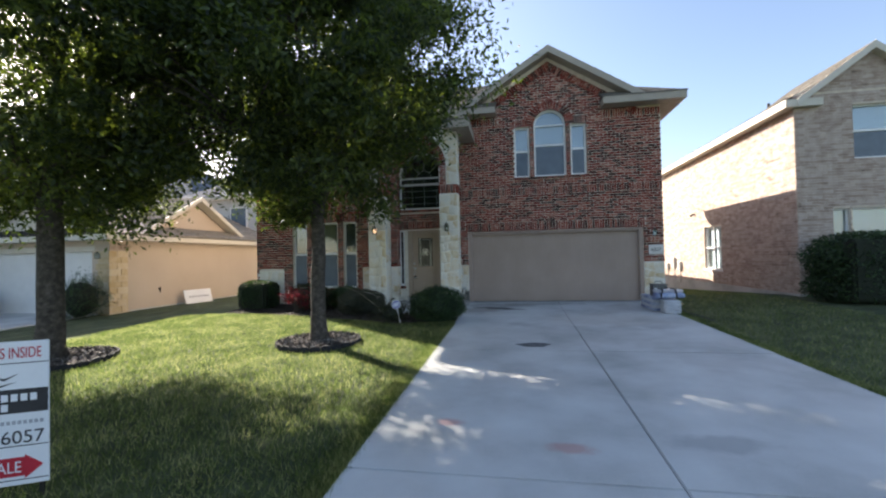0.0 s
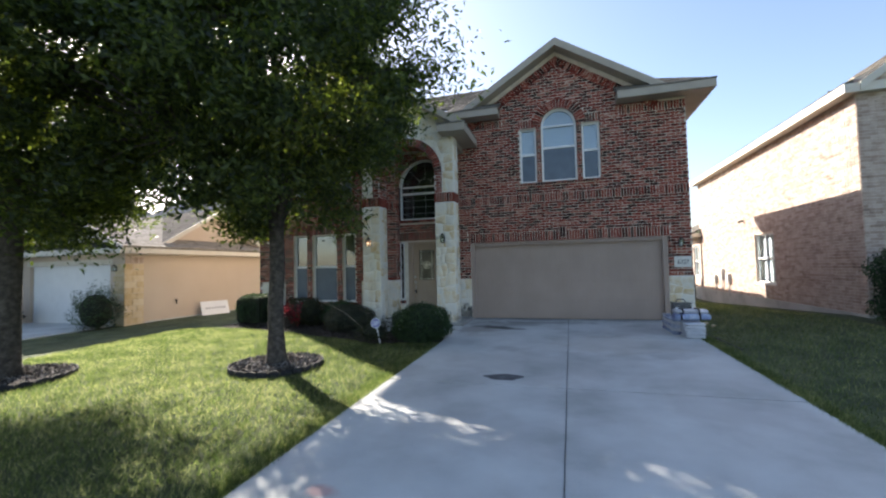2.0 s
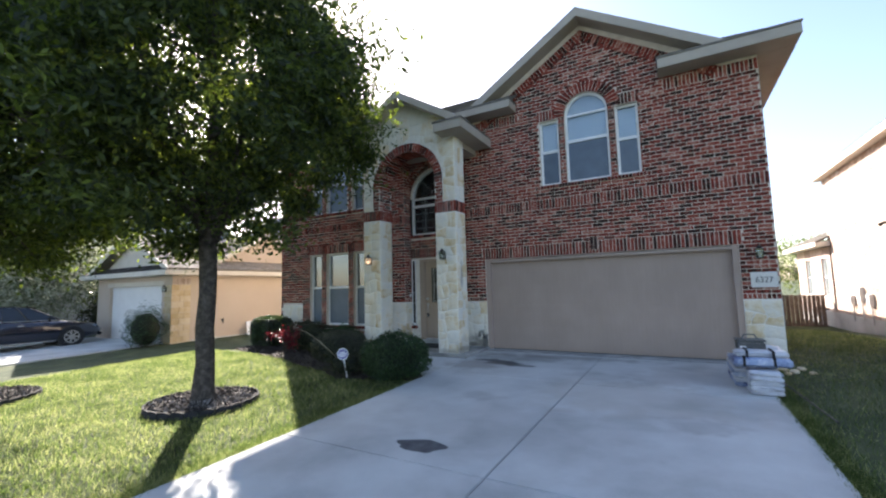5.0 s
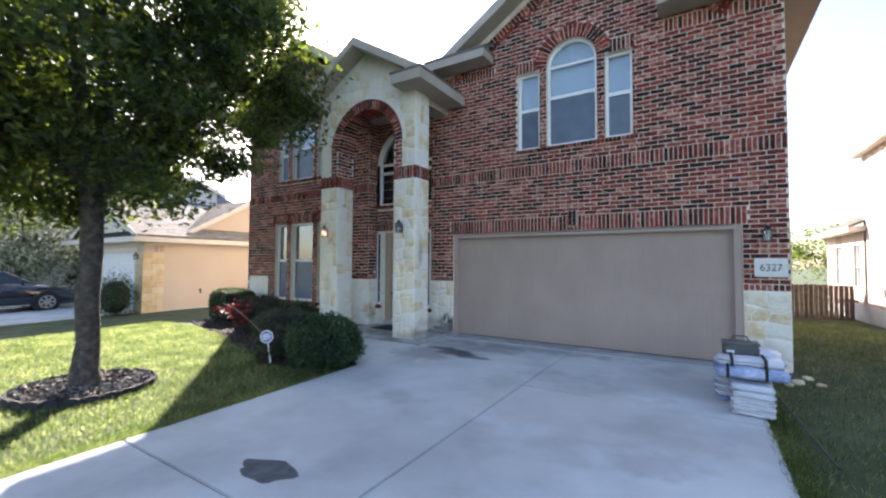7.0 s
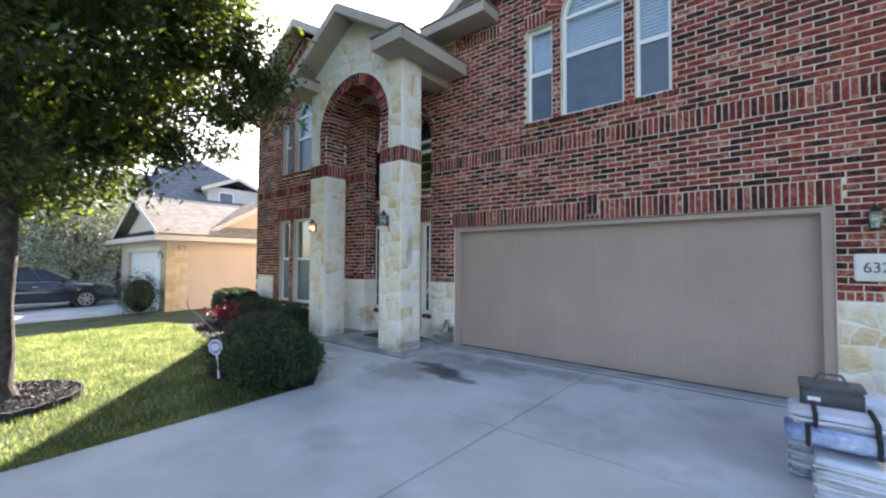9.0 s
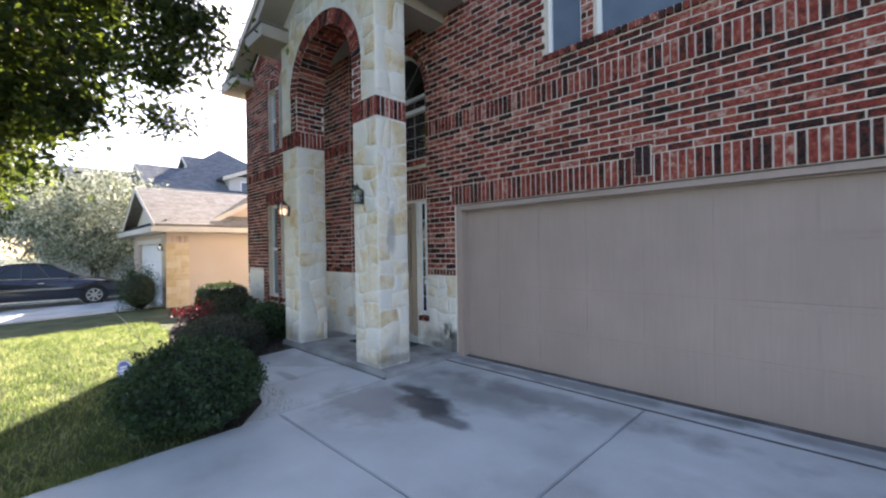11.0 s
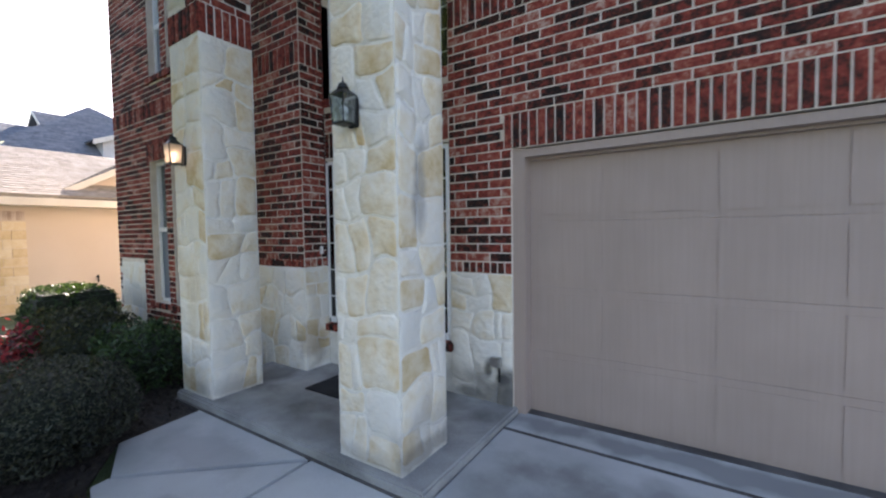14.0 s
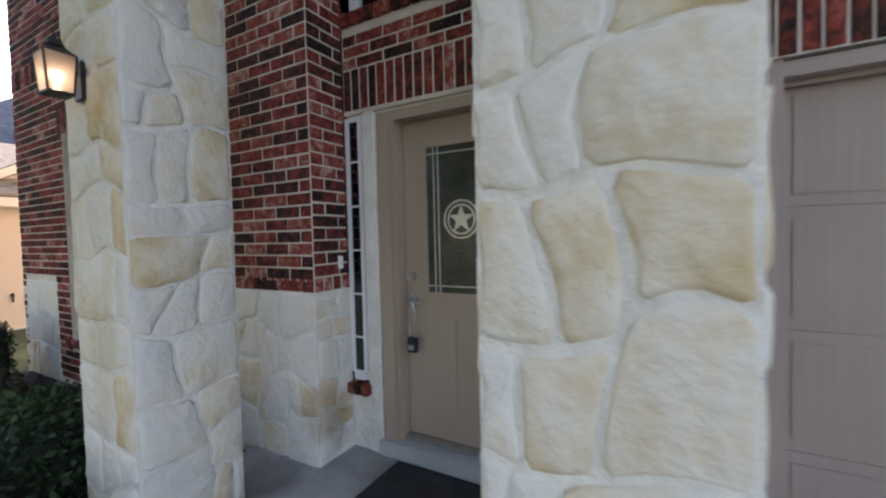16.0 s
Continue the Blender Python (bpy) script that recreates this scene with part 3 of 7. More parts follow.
m1.soldiers(FRONT, 2.65, XR, 5.52, 5.74)
m1.soldiers(FRONT, -1.9, -0.35, 5.52, 5.74)
m1.soldiers(FRONT, 0.05, 2.26, 3.865, 3.945, 0.067, 0.03)
for w in (WINDOWS_UP[0], WINDOWS_UP[2]):
    m1.soldiers(FRONT, *((w[0] - 0.04, w[1] - 0.06) if w[0] < 1 else (w[0] + 0.06, w[1] + 0.04)), w[3], w[3] + 0.24)
m1.arch(FRONT, UPARCH[0], UPARCH[1], UPARCH[2], UPARCH[2] + 0.25)
m1.arch(FRONT, ARCHW[0], ARCHW[1], ARCHW[2], ARCHW[2] + 0.1)


def gable(face, cx, apex, half, z0, holes=()):
    slope = (apex - z0) / half
    def spans(za, zb):
        w = half - ((za + zb) / 2 - z0) / slope - 0.28
        return free(cx - w, cx + w, list(holes))(za, zb) if w > 0.03 else []
    m1.courses(face, z0, apex - 0.12, spans)
    n = int(math.hypot(half, apex - z0) / COURSE)
    for s in (-1, 1):                     # bricks on edge along the rake
        for i in range(n):
            t0, t1 = i / n, (i + 0.86) / n
            d = Vector((s * half, 0, z0 - apex)).normalized()
            nrm = Vector((s * (z0 - apex), 0, -half)).normalized() * 0.22
            nrm = Vector((-s * abs(nrm.x), 0, -abs(nrm.z)))
            p = lambda t: (cx + s * half * t, apex - (apex - z0) * t)
            a, b = p(t0), p(t1)
            ring = [(b[0] + nrm.x, b[1] + nrm.z), (b[0], b[1]), (a[0], a[1]), (a[0] + nrm.x, a[1] + nrm.z)]
            if s > 0:
                ring = ring[::-1]
            ring = [(max(cx, q[0]) if s > 0 else min(cx, q[0]), q[1]) for q in ring]
            m1.add(face, ring, 0.012)


gable(FRONT, GAPEX[0], GAPEX[1], 2.45, 5.74, [(UPARCH[0], UPARCH[1], UPARCH[2] + 0.25)])
m1.courses(RIGHT, 0.4, 5.74, free(0, 7.4, []))
# wing
wing_holes = [(*w[:2], w[2] - 0.1, w[3] + 0.26) for w in WINDOWS_LOW] + [(-7.95, -7.12, 0, WAIN - 0.05), (-4.5, JOG, 0, WAIN)]
m1.courses(WING, 0.35, BAND, free(XL, JOG, wing_holes))
m1.soldiers(WING, -4.5, JOG, WAIN, WAIN + 0.09)
m1.soldiers(WING, -6.9, -4.6, 2.80, 3.06)
m1.soldiers(WING, -6.9, -4.6, 0.69, 0.78, 0.067, 0.03)
m1.soldiers(WING, XL, JOG, BAND, BAND + BH, 0.067, 0.010)
wing_up = [(*w[:2], w[2] - 0.09, w[3] + (0.24 if i != 1 else 0)) for i, w in enumerate(WINDOWS_LU)] + [(LUARCH[0], LUARCH[1], LUARCH[2] + 0.25)]
m1.courses(WING, BAND + BH, 5.74, free(XL, JOG, wing_up))
m1.soldiers(WING, -6.8, -4.7, 3.89, 3.98, 0.067, 0.03)
for w in (WINDOWS_LU[0], WINDOWS_LU[2]):
    m1.soldiers(WING, *((w[0] - 0.04, w[1] - 0.06) if w[0] < -6 else (w[0] + 0.06, w[1] + 0.04)), w[3], w[3] + 0.24)
m1.arch(WING, LUARCH[0], LUARCH[1], LUARCH[2], LUARCH[2] + 0.25)
gable(WING, LAPEX[0], LAPEX[1], 2.3, 5.74, [(LUARCH[0], LUARCH[1], LUARCH[2] + 0.25)])
m1.courses(JOGF, WAIN + 0.09, BAND, free(0.0, GW - LW, []))
m1.soldiers(JOGF, 0.0, GW - LW, WAIN, WAIN + 0.09)
m1.soldiers(JOGF, 0.0, GW - LW, BAND, BAND + BH)
m1.courses(JOGF, BAND + BH, 5.6, free(0.0, GW - LW, []))

# ---- porch portal ----
portal = part("porch_portal", pierced(bmesh.new(), PX0, PX1, SLAB - 0.03, 5.15, PY0, PY1, [(PX0 + COL, PX1 - COL, 0.0, 4.93)]), grout_mat, house, "limestone porch portal with a brick arch")
PCX, PR = (PX0 + PX1) / 2, (PX1 - PX0) / 2 - COL
PCZ = 4.93 - PR
for sp in spandrels(PCX, PCZ, 4.935, PR, PY0 + 0.001, PY1 - 0.001):
    part("spandrel", sp, grout_mat, house)
bm = bmesh.new()
prism(bm, [(PX0, PY0 + 0.002, 5.149), (PX1, PY0 + 0.002, 5.149), (PX1, PY0 + 0.002, 5.37), (PCX, PY0 + 0.002, 6.14), (PX0, PY0 + 0.002, 5.37)], (0, 0.4, 0))
part("porch_gable", bm, grout_mat, house)
PORT = Face((0, PY0, 0), (1, 0, 0), (0, -1, 0))
PRIGHT = Face((PX1, PY0, 0), (0, 1, 0), (1, 0, 0))
PLIN = Face((PX0 + COL, PY0, 0), (0, 1, 0), (1, 0, 0))
PRIN = Face((PX1 - COL, PY0, 0), (0, 1, 0), (-1, 0, 0))
PLEFT = Face((PX0, PY0, 0), (0, 1, 0), (-1, 0, 0))
for x0, x1 in ((PX0, PX0 + COL), (PX1 - COL, PX1)):
    m1.soldiers(PORT, x0 - 0.012, x1 + 0.012, 3.39, 3.64, 0.067, 0.010)
for f in (PRIGHT, PLIN, PRIN, PLEFT):
    m1.soldiers(f, 0.0, PY1 - PY0, 3.39, 3.64, 0.067, 0.010)
for f in (PLIN, PRIN):
    m1.courses(f, 3.64, PCZ, free(0.0, PY1 - PY0, []))
m1.arch(PORT, PCX, PCZ, PR, PR + 0.2, 0, 180, 0.010)
for u0, u1 in ((PX0 + COL - 0.2, PX0 + COL), (PX1 - COL, PX1 - COL + 0.2)):
    m1.courses(PORT, 3.64, PCZ, lambda za, zb, a=u0, b=u1: [(a, b)])
n = 32
for i in range(n):                         # soffit of the arch
    t = math.pi * (i + 0.5) / n
    c, s = math.cos(t), math.sin(t)
    f = Face((PCX + PR * c, PY0, PCZ + PR * s), (0, 1, 0), (-c, 0, -s))
    w = math.pi * PR / n / 2 - 0.005
    tang = Vector((-s, 0, c))
    for k in range(2):
        a, b = (0.0, 0.254) if (i + k) % 2 == 0 else (0.254, 0.46)
        if (i % 2) and k == 0:
            a, b = 0.0, 0.127
        elif (i % 2):
            a, b = 0.127, 0.46
        vs = []
        for d, q in ((-0.004, 0), (0.008, 0), (0.012, 0.004)):
            for uu, ww in ((a + 0.005 + q, -w + q), (b - 0.005 - q, -w + q), (b - 0.005 - q, w - q), (a + 0.005 + q, w - q)):
                vs.append(f.o + f.u * uu + f.n * d + tang * ww)
        kk = len(m1.far_v)
        m1.far_v += [tuple(p) for p in vs]
        m1.far_f += [tuple(j + kk for j in ff) for ff in BRICK_FACES]
m1.place(house)


clinker_mat = mat("dark_clinker_brick", [(0.3, (0.022, 0.018, 0.018)), (0.6, (0.06, 0.03, 0.026)), (0.85, (0.12, 0.05, 0.04))], 17, 0.88, 0.7, 55, spec=0.12, grain=0.7)
for k in range(2):
    part("keystone_brick", box(1.104 + 0.073 * k, 1.168 + 0.073 * k, GW - 0.034, GW + 0.02, 2.445, 2.722, 0.004), clinker_mat, house, "dark clinker brick")
part("keystone_bed", box(1.098, 1.248, GW - 0.026, GW + 0.02, 2.439, 2.728), mortar_mat, house)

# ---- limestone rubble ----
def rough_blocks(r, u0, u1, z0, z1, size):
    """Splits a rectangle at random into blocks of about the given size."""
    w, h = u1 - u0, z1 - z0
    if (w < size * 1.25 and h < size * 1.25) or (w * h < size * size * 0.8 and r.random() < 0.4) or w * h < size * size * 0.3:
        return [(u0, u1, z0, z1)]
    t = r.uniform(0.34, 0.66)
    if w * r.uniform(0.75, 1.35) > h:
        c = u0 + w * t
        return rough_blocks(r, u0, c, z0, z1, size) + rough_blocks(r, c, u1, z0, z1, size)
    c = z0 + h * t
    return rough_blocks(r, u0, u1, z0, c, size) + rough_blocks(r, u0, u1, c, z1, size)


def rubble(face, u0, u1, z0, z1, parent, seed, size=0.27, keep=None, proud=0.011):
    r = random.Random(seed)

    def bend(u, z):
        d = noise.noise_vector(Vector((u * 3.1 + seed * 7.3, z * 3.1, seed)))
        k = min(1.0, 6 * min(abs(u - u0), abs(u1 - u)))
        return (min(max(u + 0.085 * d.x * k, u0 - 0.011), u1 + 0.011), min(max(z + 0.10 * d.y, z0), z1))

    shapes = []
    for a, b, c, d in rough_blocks(r, u0, u1, z0, z1, size):
        if r.random() < 0.28 and (b - a) > 0.16 and (d - c) > 0.16:
            p, q = r.uniform(0.25, 0.75), r.uniform(0.25, 0.75)
            shapes.append([(a, c), (a + (b - a) * p, c), (a + (b - a) * q, d), (a, d)])
            shapes.append([(a + (b - a) * p, c), (b, c), (b, d), (a + (b - a) * q, d)])
        else:
            shapes.append([(a, c), (b, c), (b, d), (a, d)])
    for poly in shapes:
        cu, cz = sum(p[0] for p in poly) / 4, sum(p[1] for p in poly) / 4
        if keep and not keep(cu, cz):
            continue
        ring = []
        for i, a in enumerate(poly):
            b = poly[(i + 1) % 4]
            for t in (0.09, 0.36, 0.64, 0.91):
                ring.append(bend(a[0] + (b[0] - a[0]) * t, a[1] + (b[1] - a[1]) * t))
        cu, cz = sum(p[0] for p in ring) / len(ring), sum(p[1] for p in ring) / len(ring)
        joint = r.uniform(0.009, 0.024)
        pr = proud * r.uniform(0.4, 1.25)
        vs, fs, m = [], [], len(ring)
        for d, k in ((-0.003, joint * 0.6), (pr * 0.55, joint * 0.8), (pr, joint * 1.5)):
            for u, z in ring:
                L = math.hypot(u - cu, z - cz) or 1
                f = max(0.1, 1 - k / L)
                vs.append(face.at(cu + (u - cu) * f, cz + (z - cz) * f, d + (r.uniform(-0.0045, 0.0045) if d == pr else 0)))
        c0 = face.at(cu, cz, 0)
        vs.append(face.at(cu, cz, pr * r.uniform(0.9, 1.3)))
        for row in range(2):
            for i in range(m):
                j = (i + 1) % m
                fs.append((row * m + i, row * m + j, row * m + m + j, row * m + m + i))
        fs += [(2 * m + i, 2 * m + (i + 1) % m, 3 * m) for i in range(m)]
        me = bpy.data.meshes.new("stone")
        me.from_pydata([tuple(v - c0) for v in vs], [], fs)
        b2 = bmesh.new()
        b2.from_mesh(me)
        bmesh.ops.recalc_face_normals(b2, faces=b2.faces)
        b2.to_mesh(me)
        b2.free()
        me.shade_smooth()
        me.materials.append(stone_mat)
        ob = new("stone", me)
        ob.parent, ob.location = parent, c0


W_ = PY1 - PY0
for x0, x1, y, z0, z1 in ((-1.86, GX0 - 0.001, GW, BASE, WAIN - 0.002), (GX1 + 0.001, XR, GW, BASE - 0.03, WAIN - 0.002), (XL, -7.12, LW, BASE - 0.06, WAIN - 0.06), (-4.5, JOG, LW, BASE - 0.05, WAIN - 0.002)):
    part("stone_bedding", box(x0, x1, y - 0.0015, y + 0.01, z0, z1), grout_mat, house)
part("stone_bedding", box(JOG - 0.01, JOG + 0.0015, LW - 0.001, GW, SLAB, WAIN - 0.002), grout_mat, house)
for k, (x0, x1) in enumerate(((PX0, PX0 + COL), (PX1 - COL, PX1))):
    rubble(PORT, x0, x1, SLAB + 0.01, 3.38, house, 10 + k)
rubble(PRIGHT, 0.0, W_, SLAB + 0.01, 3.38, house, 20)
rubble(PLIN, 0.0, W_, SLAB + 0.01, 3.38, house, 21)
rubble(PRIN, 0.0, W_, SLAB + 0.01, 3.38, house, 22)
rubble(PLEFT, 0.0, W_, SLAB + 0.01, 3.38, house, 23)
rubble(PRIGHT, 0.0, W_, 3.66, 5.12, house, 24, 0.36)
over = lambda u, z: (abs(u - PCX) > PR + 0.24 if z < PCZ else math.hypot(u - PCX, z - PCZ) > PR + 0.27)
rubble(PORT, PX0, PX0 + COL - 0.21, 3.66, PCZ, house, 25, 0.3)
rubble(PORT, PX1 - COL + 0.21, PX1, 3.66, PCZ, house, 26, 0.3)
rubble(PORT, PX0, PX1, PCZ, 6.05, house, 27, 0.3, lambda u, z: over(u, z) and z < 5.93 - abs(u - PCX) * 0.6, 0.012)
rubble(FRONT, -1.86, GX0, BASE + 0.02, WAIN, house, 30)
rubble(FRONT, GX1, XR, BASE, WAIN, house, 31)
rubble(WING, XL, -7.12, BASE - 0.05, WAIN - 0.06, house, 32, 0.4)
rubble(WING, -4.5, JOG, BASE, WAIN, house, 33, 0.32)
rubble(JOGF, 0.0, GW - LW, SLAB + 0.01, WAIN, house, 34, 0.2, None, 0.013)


# ---- roofs ----
def roof_plane(ring, material, parent, thick=0.07, rows=None):
    """A roof slope with real courses of shingle: ring = eave left, eave right, ridge right, ridge left."""
    bl, br, tr, tl = [Vector(p) for p in ring]
    n = (br - bl).cross(tl - bl).normalized() if (tl - bl).length > 0.01 else (br - bl).cross(tr - bl).normalized()
    if n.z < 0:
        n = -n
    bm = bmesh.new()
    pts = [bl, br] + ([tr, tl] if (tr - tl).length > 0.01 else [tr])
    prism(bm, [p - n * thick for p in pts], n * (thick - 0.012))
    part("roof_deck", bm, material, parent)
    length = max((tl - bl).length, (tr - br).length)
    count = max(3, int(length / 0.145)) if rows is None else rows
    vs, fs = [], []
    rr = random.Random(count)
    for i in range(count):
        a, b = i / count, min(1.0, (i + 1.08) / count)
        p0, p1, q1, q0 = bl.lerp(tl, a), br.lerp(tr, a), br.lerp(tr, b), bl.lerp(tl, b)
        wid = (p1 - p0).length
        m = max(1, int(wid / 0.32))
        for j in range(m):
            s0, s1 = j / m, (j + 0.985) / m
            k = len(vs)
            h = rr.uniform(0.006, 0.012)
            vs += [tuple(p0.lerp(p1, s0) + n * h), tuple(p0.lerp(p1, s1) + n * h), tuple(q0.lerp(q1, s1)), tuple(q0.lerp(q1, s0)),
                   tuple(p0.lerp(p1, s0) - n * 0.01), tuple(p0.lerp(p1, s1) - n * 0.01)]
            fs += [(k, k + 1, k + 2, k + 3), (k + 4, k + 5, k + 1, k)]
    soup("shingles", vs, fs, material, parent, kind="stuff")


def rake(parent, foot, top, drop=0.2, thick=0.03, depth=0.42):
    """Sloping fascia board with its soffit behind, from foot to top (front upper edge)."""
    foot, top = Vector(foot), Vector(top)
    bm = solid([foot, top, top - Vector((0, 0, drop)), foot - Vector((0, 0, drop))], (0, -thick, 0))
    part("rake_board", bm, trim_mat, parent)
    bm = solid([foot - Vector((0, 0, drop - 0.03)), top - Vector((0, 0, drop - 0.03)), top - Vector((0, 0, drop)), foot - Vector((0, 0, drop))], (0, depth, 0))
    part("rake_soffit", bm, trim_mat, parent)


def eave_box(parent, x0, x1, y0, y1, z0, z1):
    part("eave_return", box(x0, x1, y0, y1, z0, z1, 0.006), trim_mat, parent, "painted taupe boxed eave")
    part("drip_edge", box(x0 - 0.015, x1 + 0.015, y0 - 0.015, y1, z1 + 0.001, z1 + 0.035), shingle_mat, parent)


roof = part("roof", box(XL + 0.1, XR - 0.1, GW + 0.4, BACK, 5.95, 6.0), dark_mat, house, "grey-brown asphalt shingle roof")
YE, ZE = GW - 0.42, 6.0
sl = 0.56
RY = YE + 4.05                                       # hip ridge
RZ = ZE + 4.05 * sl
up = 0.71
roof_plane([(XL - 0.5 + up, YE + up, ZE + up * sl), (XR + 0.52 - up, YE + up, ZE + up * sl), (XR + 0.52 - 4.05, RY, RZ), (XL - 0.5 + 4.05, RY, RZ)], shingle_mat, roof)
roof_plane([(2.56, YE, ZE), (XR + 0.52, YE, ZE), (XR + 0.52 - up, YE + up, ZE + up * sl), (2.56, YE + up, ZE + up * sl)], shingle_mat, roof)
roof_plane([(-1.8, YE, ZE), (-0.36, YE, ZE), (-0.36, YE + up, ZE + up * sl), (-1.8, YE + up, ZE + up * sl)], shingle_mat, roof)
roof_plane([(XR + 0.52, YE, ZE), (XR + 0.52, BACK + 0.45, ZE), (XR + 0.52 - 4.05, BACK - 3.6, RZ), (XR + 0.52 - 4.05, RY, RZ)], shingle_mat, roof)
roof_plane([(XL - 0.5, BACK + 0.45, ZE), (XL - 0.5, YE, ZE), (XL - 0.5 + 4.05, RY, RZ), (XL - 0.5 + 4.05, BACK - 3.6, RZ)], shingle_mat, roof)
# garage gable
GF = GW - 0.34
gz, gh = 7.62, 2.55
gs = (gz - 6.03) / gh
for s in (-1, 1):
    roof_plane([(GAPEX[0] + s * gh, GF, 6.03), (GAPEX[0] + s * gh, RY - 1, 6.03), (GAPEX[0], RY - 0.6, gz), (GAPEX[0], GF, gz)], shingle_mat, roof)
    rake(house, (GAPEX[0] + s * gh, GF, 6.03), (GAPEX[0], GF, gz), 0.2, 0.03, 0.34)
eave_box(house, 2.58, XR + 0.55, GF - 0.1, GW, 5.78, 5.97)
eave_box(house, -1.75, -0.38, GF - 0.1, GW, 5.78, 5.95)
part("side_eave", box(XR, XR + 0.55, GW, BACK + 0.4, 5.78, 5.97), trim_mat, house)
# wing gable
WF = LW - 0.34
wz, wh = 7.6, 2.75
for s in (-1, 1):
    roof_plane([(LAPEX[0] + s * wh, WF, 6.0), (LAPEX[0] + s * wh, RY - 1, 6.0), (LAPEX[0], RY - 0.6, wz), (LAPEX[0], WF, wz)], shingle_mat, roof)
    rake(house, (LAPEX[0] + s * wh, WF, 6.0), (LAPEX[0], WF, wz), 0.2, 0.03, 0.34)
eave_box(house, XL - 0.5, XL + 0.55, WF - 0.06, LW, 5.72, 5.92)
part("side_eave", box(XL - 0.5, XL, LW, BACK + 0.4, 5.72, 5.92), trim_mat, house)
# porch roof
PF, pz, ph, pe = PY0 - 0.36, 6.28, 1.67, 5.28
for s in (-1, 1):
    roof_plane([(PCX + s * ph, PF, pe), (PCX + s * ph, GW + 0.3, pe), (PCX, GW + 0.3, pz), (PCX, PF, pz)], shingle_mat, roof)
    rake(house, (PCX + s * ph, PF, pe), (PCX, PF, pz), 0.17, 0.03, 0.36)
    a, b = sorted((PCX + s * 1.0, PCX + s * ph))
    eave_box(house, a, b, PF - 0.06, PY0, 5.06, 5.25)
    a, b = sorted((PCX + s * (PX1 - PCX), PCX + s * ph))
    part("side_eave", box(a, b, PY0, (GW if s > 0 else LW), 5.06, 5.25), trim_mat, house)
part("porch_ceiling", box(PX0, PX1, PY1, GW, 5.06, 5.12), trim_mat, house)
part("porch_beam", box(PX1 - 0.35, PX1 - 0.01, PY1, GW, 4.93, 5.06), trim_mat, house)


# ---- windows and doors of the house ----
def window(x0, x1, z0, z1, y, parent, arch=None, grid=(0, 0), split=0.52, name="window", backing=True, pane_mat=None):
    """Sash window set in a wall that faces -y; arch: radius of a half-round head on top."""
    w = part(name, box(x0, x1, y + 0.10, y + 0.16, z0, z0 + 0.05), white_mat, parent, "white vinyl window with closed blinds")
    fr = bmesh.new()
    t = 0.045 if x1 - x0 > 0.2 else 0.028
    cuboid(fr, x0, x0 + t, y + 0.08, y + 0.16, z0 + 0.05, z1)
    cuboid(fr, x1 - t, x1, y + 0.08, y + 0.16, z0 + 0.05, z1)
    zm = z0 + (z1 - z0) * split if not arch else z0 + (z1 + arch * 0.75 - z0) * 0.5
    cuboid(fr, x0 + t, x1 - t, y + 0.075, y + 0.15, zm - 0.03, zm + 0.03)
    if not arch:
        cuboid(fr, x0 + t, x1 - t, y + 0.08, y + 0.16, z1 - t, z1)
    else:
        cx, r, n = (x0 + x1) / 2, (x1 - x0) / 2, 18
        for i in range(n):
            a, b = math.pi * i / n, math.pi * (i + 1) / n
            prism(fr, [(cx + q * math.cos(c), y + 0.08, z1 + q * math.sin(c)) for q, c in ((r, a), (r, b), (r - t, b), (r - t, a))], (0, 0.08, 0))
    part("frame", fr, white_mat, w)
    top = z1 if not arch else z1 + arch
    ym = y + 0.1335 if x1 - x0 > 0.2 else y + 0.0835
    nx, nz = grid
    for i in range(1, nx + 1):
        x = x0 + (x1 - x0) * i / (nx + 1)
        part("muntin", box(x - 0.006, x + 0.006, y + 0.133, y + 0.138, z0 + 0.05, z1 - 0.03), white_mat, w)
    for i in range(1, nz + 1):
        z = z0 + (z1 - z0) * i / (nz + 1)
        part("muntin", box(x0 + t, x1 - t, ym, ym + 0.005, z - 0.006, z + 0.006), white_mat, w)
    if arch:
        part("transom", box(x0 + t, x1 - t, y + 0.078, y + 0.15, z1 - 0.022, z1 + 0.022), white_mat, w)
        cx = (x0 + x1) / 2
        for a in (45, 90, 135):
            c, d = math.cos(radians(a)), math.sin(radians(a))
            part("muntin", rod(bmesh.new(), (cx + 0.3 * arch * c, y + 0.1355, z1 + 0.3 * arch * d), (cx + 0.93 * arch * c, y + 0.1355, z1 + 0.93 * arch * d), 0.006, sides=6), white_mat, w)
        hub = bmesh.new()
        for i in range(10):
            a, b = math.pi * i / 10, math.pi * (i + 1) / 10
            rod(hub, (cx + 0.3 * arch * math.cos(a), y + 0.1355, z1 + 0.3 * arch * math.sin(a)), (cx + 0.3 * arch * math.cos(b), y + 0.1355, z1 + 0.3 * arch * math.sin(b)), 0.006, sides=6)
        part("arched_muntin", hub, white_mat, w)
    ring = [(x0 + 0.02, z0 + 0.04), (x1 - 0.02, z0 + 0.04), (x1 - 0.02, z1 - 0.02)]
    if arch:
        ring += [((x0 + x1) / 2 + (arch - 0.03) * math.cos(math.pi * i / 16), z1 + (arch - 0.03) * math.sin(math.pi * i / 16)) for i in range(0, 17)]
    ring += [(x0 + 0.02, z1 - 0.02)]
    yp = y + 0.125 if x1 - x0 > 0.2 else y + 0.09
